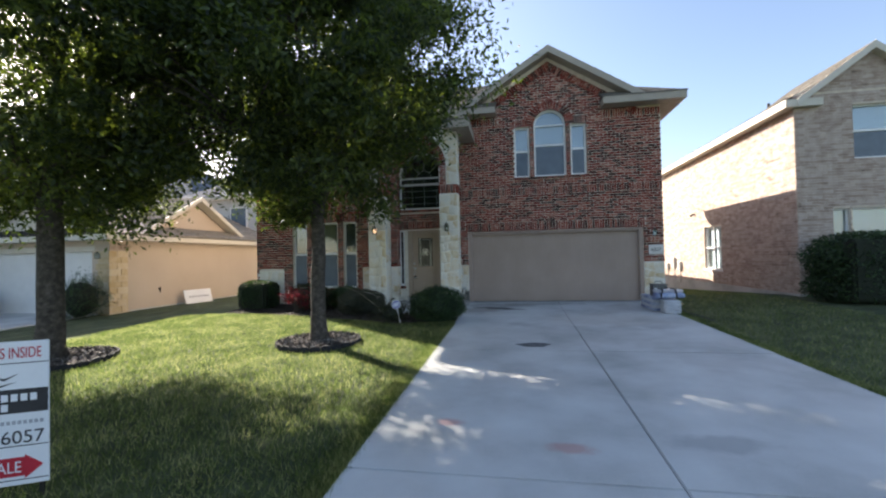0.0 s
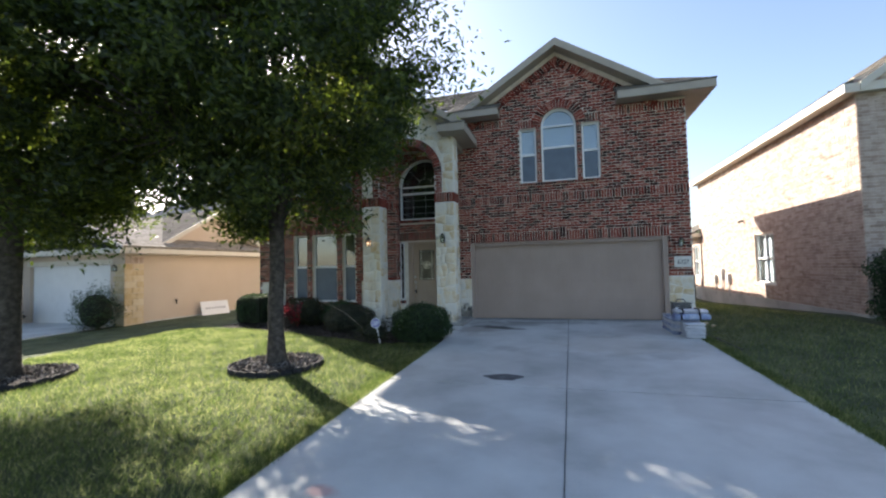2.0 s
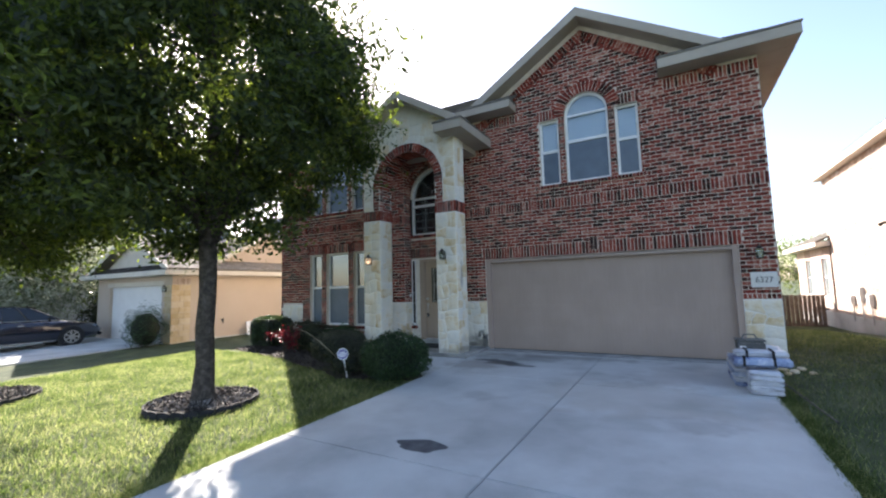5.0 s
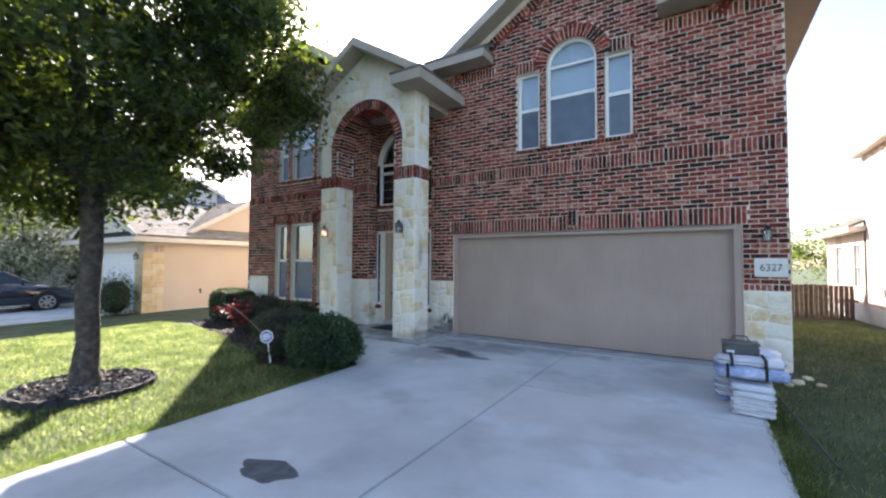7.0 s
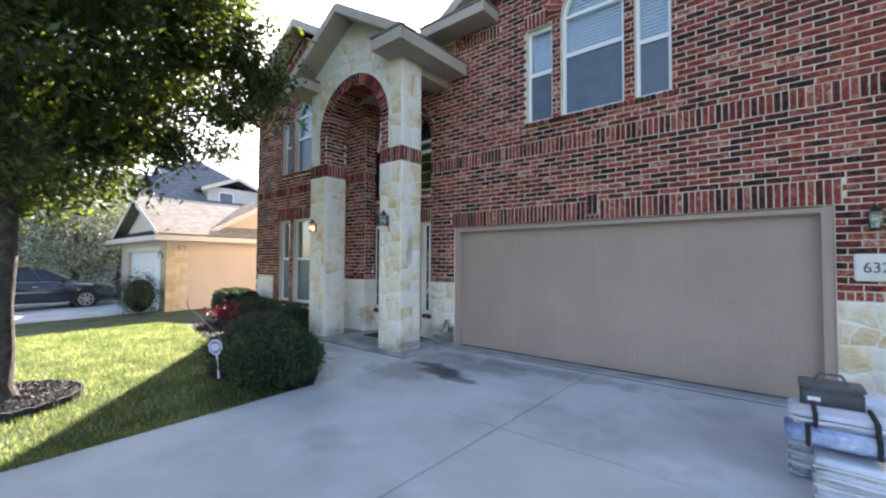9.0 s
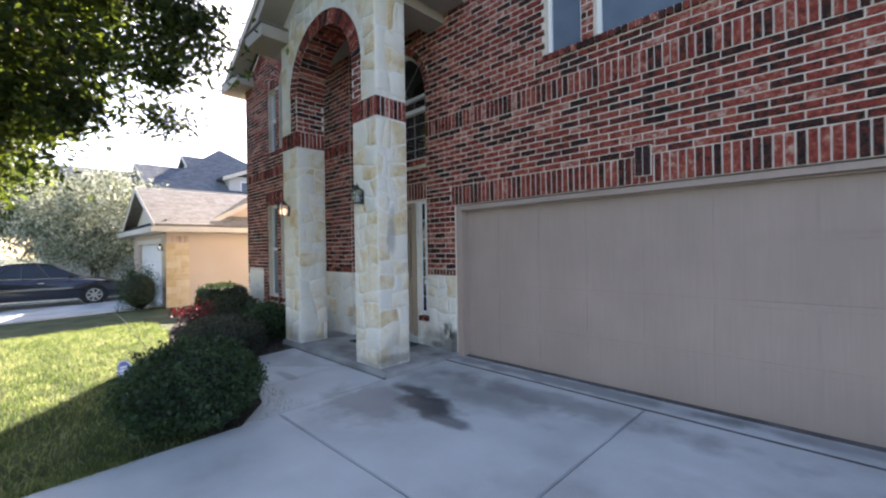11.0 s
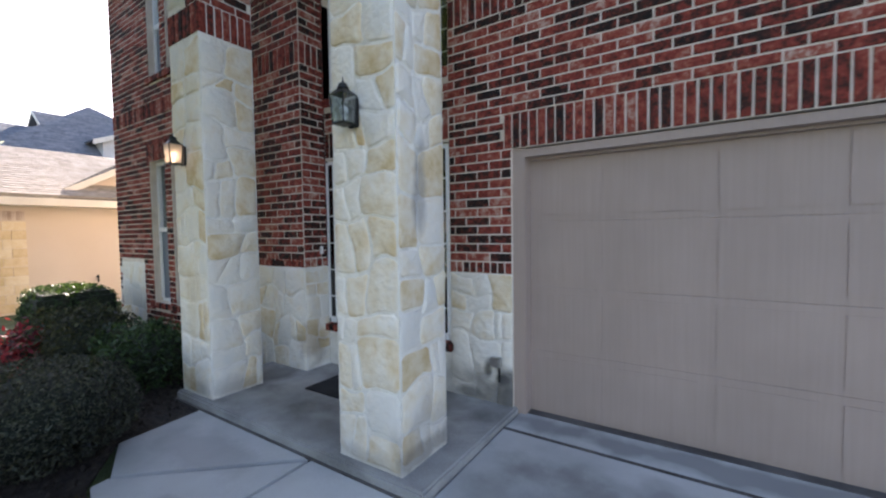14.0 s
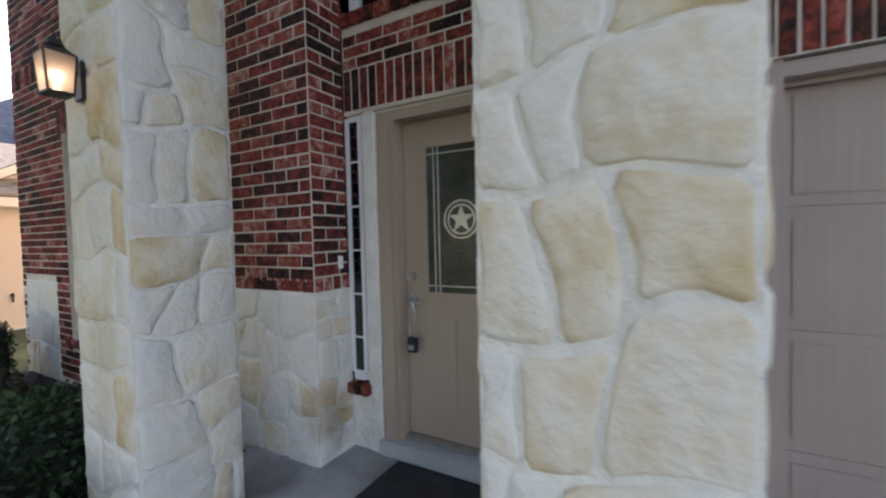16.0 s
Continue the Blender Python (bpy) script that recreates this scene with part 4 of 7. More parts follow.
    pane = part("pane", solid([(x, yp, z) for x, z in ring], (0, 0.006, 0)), (pane_mat or glass_mat) if x1 - x0 > 0.2 else dark_glass, w)
    pane.visible_shadow = False
    if backing:
        sl = bmesh.new()
        n = int((top - z0) / 0.05)
        for i in range(n):
            z = z0 + 0.03 + i * 0.05
            half = (x1 - x0) / 2
            if arch and z > z1:
                half = math.sqrt(max(0.0004, arch ** 2 - (z - z1) ** 2))
            cx = (x0 + x1) / 2
            prism(sl, [(cx - half, y + 0.19, z), (cx + half, y + 0.19, z), (cx + half, y + 0.203, z + 0.048), (cx - half, y + 0.203, z + 0.048)], (0, 0.003, 0))
        part("blind", sl, blind_mat, w, "white slatted blind")
        part("insect_screen", box(x0 + t, x1 - t, y + 0.105, y + 0.108, z0 + 0.05, zm - 0.03), screen_mat, w, "dark insect screen on the lower sash")
    else:
        # near-black sheet stands for the unlit room behind the glass
        part("unlit_room_sheet", box(x0 - 0.1, x1 + 0.1, y + 0.5, y + 0.52, z0 - 0.2, top + 0.2), dark_mat, w)
    return w


for i, w in enumerate(WINDOWS_UP):
    window(*w, GW, house, UPARCH[2] if i == 1 else None, (2, 3) if i == 1 else (1, 3))
for i, w in enumerate(WINDOWS_LU):
    window(*w, LW, house, LUARCH[2] if i == 1 else None, (2, 3) if i == 1 else (1, 3))
for i, w in enumerate(WINDOWS_LOW):
    window(*w, LW, house, None, (1, 3) if i != 1 else (2, 3), pane_mat=shaded_glass)
window(*ARCH_HOLE[:3], ARCHW[1], GW, house, ARCHW[2], (3, 4), name="arched_window", backing=False)

# garage door
gd = part("garage_door", box(GX0 + 0.1, GX1 - 0.1, GW + 0.17, GW + 0.2, BASE + 0.01, SOLD - 0.06), garage_mat, house, "wide taupe sectional garage door")
N = 4
for i in range(N):
    z0 = BASE + 0.012 + i * (SOLD - 0.07 - BASE) / N
    z1 = z0 + (SOLD - 0.07 - BASE) / N - 0.0012
    pb = part("door_section", box(GX0 + 0.1, GX1 - 0.1, GW + 0.135, GW + 0.168, z0, z1, 0.0015), garage_mat, gd)
    for q in range(8):
        wd = (GX1 - GX0 - 0.2) / 8
        a = GX0 + 0.1 + q * wd
        part("raised_panel", box(a + 0.05, a + wd - 0.05, GW + 0.129, GW + 0.1348, z0 + 0.05, z1 - 0.05, 0.0015), garage_mat, pb)
part("door_seal", box(GX0 + 0.1, GX1 - 0.1, GW + 0.13, GW + 0.17, BASE - 0.01, BASE + 0.011), rubber_mat, gd, "black rubber seal")
part("door_casing", box(GX0, GX0 + 0.1, GW + 0.02, GW + 0.2, BASE - 0.05, SOLD), garage_mat, gd)
part("door_casing", box(GX1 - 0.1, GX1, GW + 0.02, GW + 0.2, BASE - 0.05, SOLD), garage_mat, gd)
part("door_casing", box(GX0 + 0.1, GX1 - 0.1, GW + 0.02, GW + 0.2, SOLD - 0.07, SOLD - 0.012), garage_mat, gd)
part("head_stop", box(GX0 + 0.1, GX1 - 0.1, GW + 0.09, GW + 0.13, SOLD - 0.09, SOLD - 0.071), garage_mat, gd)

# front door with side lights
surround = part("door_surround", box(DOORX - 0.77, DOORX + 0.77, GW + 0.03, GW + 0.2, 2.485, 2.52), grout_mat, house, "pale limestone surround of the front door")
for s in (-1, 1):
    bm = bmesh.new()
    a, b = sorted((DOORX + s * 0.53, DOORX + s * 0.63))
    cuboid(bm, a, b, GW - 0.01, GW + 0.2, SLAB - 0.01, 2.50, 0.012)
    a, b = sorted((DOORX + s * 0.63, DOORX + s * 0.77))
    cuboid(bm, a, b, GW + 0.003, GW + 0.2, SLAB - 0.01, 0.72)
    part("jamb", bm, grout_mat, surround)
for s in (-1, 1):
    a, b = sorted((DOORX + s * 0.635, DOORX + s * 0.765))
    window(a, b, 0.80, 2.48, GW - 0.085, house, None, (0, 5), 0.02, "side_light", backing=False)
    for q in range(3):
        c = a - 0.02 + q * 0.063
        part("sill_brick", box(c, c + 0.055, GW - 0.06, GW + 0.08, 0.72, 0.79, 0.006), brick_piece_mat, surround)

silver_mat = mat("brushed_metal", [(0.3, (0.45, 0.45, 0.44)), (0.7, (0.6, 0.6, 0.58))], 20, 0.3, 0.1, metal=0.9)
beige_mat = mat("beige_door_paint", [(0.3, (0.40, 0.305, 0.225)), (0.7, (0.44, 0.34, 0.255))], 2, 0.5, 0.08, 30)
fd = part("front_door", box(DOORX - 0.40, DOORX + 0.40, GW + 0.12, GW + 0.165, 0.476, 2.42), beige_mat, house, "beige panelled front door with leaded glass")
for a, b in ((DOORX - 0.53, DOORX - 0.405), (DOORX + 0.405, DOORX + 0.53)):
    part("door_casing", box(a, b, GW + 0.02, GW + 0.17, 0.45, 2.485), beige_mat, fd)
    part("casing_bead", box(a + 0.02, b - 0.02, GW + 0.005, GW + 0.019, 0.45, 2.46, 0.004), beige_mat, fd)
part("head_casing", box(DOORX - 0.405, DOORX + 0.405, GW + 0.02, GW + 0.17, 2.425, 2.485), beige_mat, fd)
part("threshold", box(DOORX - 0.55, DOORX + 0.55, GW - 0.03, GW + 0.2, SLAB - 0.005, 0.45, 0.01), concrete_mat, fd)
part("sill_plate", box(DOORX - 0.40, DOORX + 0.40, GW + 0.06, GW + 0.17, 0.451, 0.472, 0.004), silver_mat, fd)
gx0, gx1, gz0, gz1 = DOORX - 0.23, DOORX + 0.23, 1.38, 2.25
bm = bmesh.new()
for a in ((gx0 - 0.04, gx0, gz0 - 0.04, gz1 + 0.04), (gx1, gx1 + 0.04, gz0 - 0.04, gz1 + 0.04), (gx0, gx1, gz0 - 0.04, gz0), (gx0, gx1, gz1, gz1 + 0.04)):
    cuboid(bm, a[0], a[1], GW + 0.10, GW + 0.119, a[2], a[3], 0.004)
part("glass_frame", bm, beige_mat, fd)
part("door_glass", box(gx0, gx1, GW + 0.112, GW + 0.118, gz0, gz1), mat("frosted_glass", [(0.3, (0.022, 0.026, 0.022)), (0.7, (0.075, 0.08, 0.068))], 5, 0.06, 0.3, 60), fd, "dark textured leaded glass")
bm = bmesh.new()
for x in (gx0 + 0.05, gx0 + 0.08, gx1 - 0.05, gx1 - 0.08):
    cuboid(bm, x - 0.004, x + 0.004, GW + 0.105, GW + 0.112, gz0, gz1)
for z in (gz0 + 0.04, gz1 - 0.04):
    cuboid(bm, gx0, gx1, GW + 0.105, GW + 0.111, z - 0.004, z + 0.004)
for rr in (0.115, 0.09):
    for i in range(20):
        a, b = 2 * math.pi * i / 20, 2 * math.pi * (i + 1) / 20
        c = (DOORX, (gz0 + gz1) / 2)
        prism(bm, [(c[0] + q * math.cos(t), GW + 0.104, c[1] + q * math.sin(t)) for q, t in ((rr, a), (rr, b), (rr - 0.01, b), (rr - 0.01, a))], (0, 0.006, 0))
star = [(DOORX + (0.085 if i % 2 == 0 else 0.035) * math.sin(math.pi * i / 5), GW + 0.1045, (gz0 + gz1) / 2 + (0.085 if i % 2 == 0 else 0.035) * math.cos(math.pi * i / 5)) for i in range(10)]
prism(bm, star, (0, 0.006, 0))
part("leading", bm, silver_mat, fd, "silver came lines round a star")
for a, b in ((DOORX - 0.27, DOORX - 0.05), (DOORX + 0.05, DOORX + 0.27)):
    part("raised_panel", box(a, b, GW + 0.108, GW + 0.1195, 0.66, 1.22, 0.008), beige_mat, fd)
hx = DOORX - 0.355
bm = rod(bmesh.new(), (hx, GW + 0.12, 1.475), (hx, GW + 0.085, 1.475), 0.03, sides=16)
part("deadbolt", bm, silver_mat, fd)
bm = rod(bmesh.new(), (hx, GW + 0.12, 1.33), (hx, GW + 0.10, 1.33), 0.032, sides=16)
rod(bm, (hx, GW + 0.10, 1.33), (hx, GW + 0.06, 1.33), 0.012)
rod(bm, (hx - 0.005, GW + 0.06, 1.33), (hx + 0.095, GW + 0.06, 1.315), 0.011, 0.008)
part("door_handle", bm, silver_mat, fd, "brushed lever handle")
lockbox = thing("lock_box", "small black key lock box hanging on the door handle", "lock", at=(hx + 0.03, GW + 0.055, 1.06))
part("body", box(-0.032, 0.032, -0.02, 0.02, -0.05, 0.045, 0.008), rubber_mat, lockbox)
bm = bmesh.new()
for a, b in (((-0.02, 0, 0.045), (-0.02, 0, 0.2)), ((0.02, 0, 0.045), (0.02, 0, 0.2)), ((-0.02, 0, 0.2), (0, 0, 0.262)), ((0.02, 0, 0.2), (0, 0, 0.262))):
    rod(bm, a, b, 0.005)
part("shackle", bm, silver_mat, lockbox, "steel shackle")
part("keypad", box(-0.02, 0.02, -0.024, -0.0205, -0.03, 0.0, 0.001), silver_mat, lockbox)
mat_ob = thing("door_mat", "black rubber door mat on the porch slab", "mat", at=(-2.6, 11.87, SLAB + 0.001))
part("mat", box(-0.42, 0.60, -0.30, 0.29, 0.0, 0.012, 0.004), rubber_mat, mat_ob)
bell = part("door_bell", box(JOG + 0.006, JOG + 0.03, LW + 0.19, LW + 0.22, 1.53, 1.61, 0.004), white_mat, house, "small pale door bell")


# ---- wall lanterns ----
def emitter(name, colour, power):
    m = bpy.data.materials.new(name)
    m.use_nodes = True
    n, l = m.node_tree.nodes, m.node_tree.links
    e = n.new("ShaderNodeEmission")
    e.inputs[0].default_value, e.inputs[1].default_value = (*colour, 1), power
    l.new(e.outputs[0], n["Material Output"].inputs[0])
    return m


bulb_mat = emitter("lit_bulb", (1.0, 0.74, 0.54), 1.9)
clear_pane = glass("clear_lantern_glass", (0.86, 0.9, 0.92), 0.08, 0.16)
lantern_glass = mat("seeded_lantern_glass", [(0.3, (0.42, 0.46, 0.46)), (0.7, (0.55, 0.58, 0.57))], 12, 0.15, 0.2, 60)
lantern_glass.node_tree.nodes["Principled BSDF"].inputs["Transmission Weight"].default_value = 0.7


frost_mat = glass("frosted_lantern_glass", (0.75, 0.72, 0.66), 0.4)
fn, fl = frost_mat.node_tree.nodes, frost_mat.node_tree.links
veil, both = fn.new("ShaderNodeBsdfTranslucent"), fn.new("ShaderNodeMixShader")
veil.inputs[0].default_value = (0.9, 0.85, 0.76, 1)
both.inputs[0].default_value = 0.4
fl.new(fn["Material Output"].inputs[0].links[0].from_socket, both.inputs[1])
fl.new(veil.outputs[0], both.inputs[2])
fl.new(both.outputs[0], fn["Material Output"].inputs[0])


def lantern(at, lit, label):
    ob = thing("wall_lantern", label, "lantern", "lanterns on the house front", at=at)
    ob.scale = (0.76, 0.76, 0.76)
    bm = bmesh.new()
    cuboid(bm, -0.055, 0.055, 0.09, 0.112, -0.13, 0.09, 0.008)
    rod(bm, (0, 0.1, 0.02), (0, 0.0, 0.02), 0.012)
    part("back_plate", bm, iron_mat, ob)
    bm = bmesh.new()
    cuboid(bm, -0.062, 0.062, -0.062, 0.062, -0.125, -0.11, 0.004)
    for sx in (-1, 1):
        for sy in (-1, 1):
            rod(bm, (sx * 0.055, sy * 0.055, -0.11), (sx * 0.07, sy * 0.07, 0.09), 0.006, sides=6)
    part("cage", bm, iron_mat, ob, "dark metal cage")
    bm = bmesh.new()
    bmesh.ops.create_cone(bm, cap_ends=True, segments=4, radius1=0.102, radius2=0.04, depth=0.045, matrix=pose(0, 0, 0.115, 0, 0, 45))
    bmesh.ops.create_cone(bm, cap_ends=True, segments=12, radius1=0.045, radius2=0.03, depth=0.035, matrix=pose(0, 0, 0.157))
    rod(bm, (0, 0, 0.17), (0, 0, 0.225), 0.008, 0.003)
    part("roof", bm, iron_mat, ob)
    for k in range(4):
        a = k * math.pi / 2
        c, s = math.cos(a), math.sin(a)
        q = lambda u, v, w: (c * v - s * u, s * v + c * u, w)
        part("pane", solid([q(-0.052, 0.056, -0.108), q(0.052, 0.056, -0.108), q(0.064, 0.069, 0.088), q(-0.064, 0.069, 0.088)], (0.002 * c, 0.002 * s, 0)), frost_mat if lit else clear_pane, ob)
    bm = bmesh.new()
    bmesh.ops.create_uvsphere(bm, u_segments=12, v_segments=8, radius=0.036, matrix=pose(0, 0, -0.02))
    rod(bm, (0, 0, -0.11), (0, 0, -0.05), 0.015)
    part("bulb", bm, bulb_mat if lit else white_mat, ob, smooth=True)
    return ob


lantern((-3.775, PY0 - 0.095, 2.435), True, "dark metal wall lantern, lit, on a limestone column")
lantern((-1.735, PY0 - 0.095, 2.45), False, "dark metal wall lantern, unlit, on a limestone column")
lantern((3.90, GW - 0.095, 2.2), False, "dark metal wall lantern, unlit, on the brick pier")


def letters(name, words, width, height, at, turn, material, parent, label="", depth=0.001):
    """Raised lettering, fitted into width and height, on an upright face that looks to -y before the turn about z."""
    cu = bpy.data.curves.new(name, "FONT")
    cu.body, cu.size, cu.extrude, cu.align_x, cu.align_y = words, 1.0, depth, "CENTER", "CENTER"
    tmp = bpy.data.objects.new(name, cu)
    me = bpy.data.meshes.new_from_object(tmp)
    bpy.data.objects.remove(tmp)
    xs, ys = [v.co.x for v in me.vertices], [v.co.y for v in me.vertices]
    cx, cy = (min(xs) + max(xs)) / 2, (min(ys) + max(ys)) / 2
    for v in me.vertices:
        v.co.x = (v.co.x - cx) * width / (max(xs) - min(xs))
        v.co.y = (v.co.y - cy) * height / (max(ys) - min(ys))
    me.materials.append(material)
    ob = new(name, me)
    ob.matrix_basis = pose(*at, 90, 0, turn)
    ob.parent = parent
    return tagged(ob, label)


ink_mat = mat("black_ink", [(0.3, (0.02, 0.02, 0.022)), (0.7, (0.035, 0.035, 0.04))], 5, 0.6, 0)
red_ink = mat("red_ink", [(0.3, (0.45, 0.015, 0.035)), (0.7, (0.52, 0.02, 0.045))], 5, 0.5, 0)
grey_ink = mat("grey_ink", [(0.3, (0.35, 0.36, 0.40)), (0.7, (0.42, 0.43, 0.46))], 5, 0.6, 0)
plate = thing("house_number_plaque", "cream stone plaque with dark house number on brick pier", "plaque", at=(3.94, GW - 0.012, 1.735))
part("tablet", box(-0.19, 0.19, -0.022, 0.012, -0.135, 0.135, 0.012), mat("cast_stone", [(0.3, (0.62, 0.60, 0.55)), (0.7, (0.72, 0.70, 0.65))], 9, 0.9, 0.4, 70), plate)
letters("number", "6327", 0.25, 0.10, (0, -0.024, 0), 0, ink_mat, plate, "dark serif digits")

# outlet box and damaged stones low by the garage
outlet = thing("outdoor_outlet", "grey metal outlet box on the limestone base", "outlet", at=(-1.42, GW - 0.03, 0.70))
part("box", box(-0.045, 0.045, -0.03, 0.02, -0.04, 0.04, 0.006), silver_mat, outlet)
part("cover", box(-0.04, 0.04, -0.04, -0.031, -0.035, 0.035, 0.004), silver_mat, outlet)
part("conduit", rod(bmesh.new(), (0.02, 0.012, -0.04), (0.02, 0.012, -0.16), 0.009), iron_mat, outlet)


# ---- plants ----
def leaf_cloud(points, size, rng, flat=0.0, ratio=0.45):
    """Diamond leaves, one at each point, turned at random; size in metres."""
    n = len(points)
    a = rng.normal(size=(n, 3))
    a /= np.linalg.norm(a, axis=1)[:, None]
    b = rng.normal(size=(n, 3))
    b -= (b * a).sum(1)[:, None] * a
    b /= np.linalg.norm(b, axis=1)[:, None]
    L = size * rng.uniform(0.6, 1.3, n)[:, None]
    a, b = a * L / 2, b * L / 2 * ratio
    v = np.stack([points - a, points - b * 0.9 - a * 0.1, points + a, points + b * 0.9 - a * 0.1], 1).reshape(-1, 3)
    f = np.arange(4 * n).reshape(-1, 4)
    return v, f


def add_leaves(name, points, size, material, parent, seed, ratio=0.45, label=""):
    v, f = leaf_cloud(np.asarray(points), size, np.random.default_rng(seed), ratio=ratio)
    return soup(name, v.tolist(), f.tolist(), material, parent, label)


def limb(bm, pts, r0, r1, sides=8):
    n = len(pts) - 1
    rings = []
    for i, p in enumerate(pts):
        d = (pts[min(n, i + 1)] - pts[max(0, i - 1)]).normalized()
        q = d.to_track_quat("Z", "Y")
        r = r0 + (r1 - r0) * i / n
        rings.append([bm.verts.new(p + q @ Vector((r * math.cos(2 * math.pi * k / sides), r * math.sin(2 * math.pi * k / sides), 0))) for k in range(sides)])
    for a, b in zip(rings, rings[1:]):
        for k in range(sides):
            bm.faces.new((a[k], a[(k + 1) % sides], b[(k + 1) % sides], b[k]))
    bm.faces.new(rings[0][::-1])
    bm.faces.new(rings[-1])


def tree(x, y, label, seed, trunk_r=0.17, fork=2.4, cz=4.9, rx=3.1, rz=2.6, clumps=190, leaves=42000, size=0.085, material=None, lean=(0, 0), sigma=0.42, low=2.2, group="", shift=(0.0, 0.0), ry=1.0):
    rng, r = np.random.default_rng(seed), random.Random(seed)
    z0 = ground_z(x, y) - 0.06
    ob = thing("tree", label, "tree", group, at=(x, y, z0))
    base = Vector((0, 0, 0))
    top = Vector((lean[0], lean[1], fork))
    bm = bmesh.new()
    pts = [base.lerp(top, t) + Vector((r.uniform(-0.02, 0.02), r.uniform(-0.02, 0.02), 0)) for t in (0, 0.04, 0.1, 0.25, 0.45, 0.65, 0.85, 1.0)]
    n = len(pts)
    rings = []
    for i, p in enumerate(pts):
        rad = trunk_r * (1.55 if i == 0 else 1.25 if i == 1 else 1.08 if i == 2 else 1.0 - 0.22 * i / n)
        if i == n - 1:
            rad *= 1.1
        rings.append([bm.verts.new(p + Vector((rad * math.cos(a) * r.uniform(0.93, 1.07), rad * math.sin(a) * r.uniform(0.93, 1.07), 0))) for a in [2 * math.pi * k / 16 for k in range(16)]])
    for a, b in zip(rings, rings[1:]):
        for k in range(16):
            bm.faces.new((a[k], a[(k + 1) % 16], b[(k + 1) % 16], b[k]))
    bm.faces.new(rings[0][::-1])
    bm.faces.new(rings[-1])
    part("trunk", bm, bark_mat, ob, "grey-brown rough bark", smooth=True)
    # clump centres fill the crown, thicker towards its skin
    centres = []
    while len(centres) < clumps:
        d = rng.normal(size=3)
        d /= np.linalg.norm(d)
        rad = rng.uniform(0.35, 1.0) ** 0.6
        wob = 1 + 0.16 * math.sin(3 * math.atan2(d[1], d[0]) + seed) + 0.1 * math.sin(5 * d[2] + seed)
        c = np.array([shift[0] + d[0] * rx * rad * wob, shift[1] + d[1] * rx * ry * rad * wob, cz - z0 + d[2] * rz * rad])
        if c[2] > low - z0 + 0.3 * rng.random():
            centres.append(c)
    mains = []
    for k in range(9):
        a = 2 * math.pi * k / 9 + r.uniform(-0.3, 0.3)
        reach, rise = rx * r.uniform(0.45, 0.7), r.uniform(0.5, 1.7) * rz * 0.7
        end = top + Vector((reach * math.cos(a), reach * math.sin(a), rise))
        mid = top.lerp(end, 0.5) + Vector((0, 0, r.uniform(0.1, 0.35)))
        start = top - Vector((0, 0, r.uniform(0.0, 0.25)))
        bm = bmesh.new()
        limb(bm, [start, start.lerp(mid, 0.5) + Vector((0, 0, 0.06)), mid, end], trunk_r * r.uniform(0.3, 0.5), 0.022)
        part("limb", bm, bark_mat, ob, smooth=True)
        mains += [start.lerp(mid, 0.6), mid, mid.lerp(end, 0.5), end]
    up = top + Vector((0, 0, rz * 1.1))
    bm = bmesh.new()
    limb(bm, [top - Vector((0, 0, 0.1)), top.lerp(up, 0.5) + Vector((0.1, 0.05, 0)), up], trunk_r * 0.6, 0.03)
    mains += [top.lerp(up, 0.4), top.lerp(up, 0.8)]
    part("limb", bm, bark_mat, ob, smooth=True)
    bm = bmesh.new()
    for c in centres:
        c = Vector(c)
        m = min(mains, key=lambda q: (q - c).length + 0.4 * max(0, q.z - c.z))
        limb(bm, [m, m.lerp(c, 0.55) + Vector((0, 0, 0.08)), c], 0.018, 0.006, 5)
    tagged(part("twig_mass", bm, bark_mat, ob), kind="stuff")
    centres = np.array(centres)
    pick = rng.integers(0, len(centres), leaves)
    w = rng.uniform(0.55, 1.25, len(centres)) * sigma
    off = rng.normal(size=(leaves, 3)) * w[pick][:, None] * np.array([1, 1, 0.62])
    p = centres[pick] + off
    p = p[p[:, 2] > low - z0 - 0.25]
    add_leaves("crown", p, size, material or oak_leaf, ob, seed, 0.42)
    return ob


YARD = "young shade trees on the lawn"
tree(-3.42, 6.82, "young shade tree with dense dark green crown, ringed with mulch", 3, 0.14, 2.45, 4.9, 2.85, 2.8, 240, 138000, 0.105, group=YARD, sigma=0.28, shift=(-0.18, -0.12), ry=0.95)
tree(-7.15, 5.3, "young shade tree with thick grey trunk, ringed with mulch", 8, 0.19, 2.6, 4.95, 3.0, 2.9, 210, 118000, 0.105, group=YARD, low=1.95, sigma=0.29)


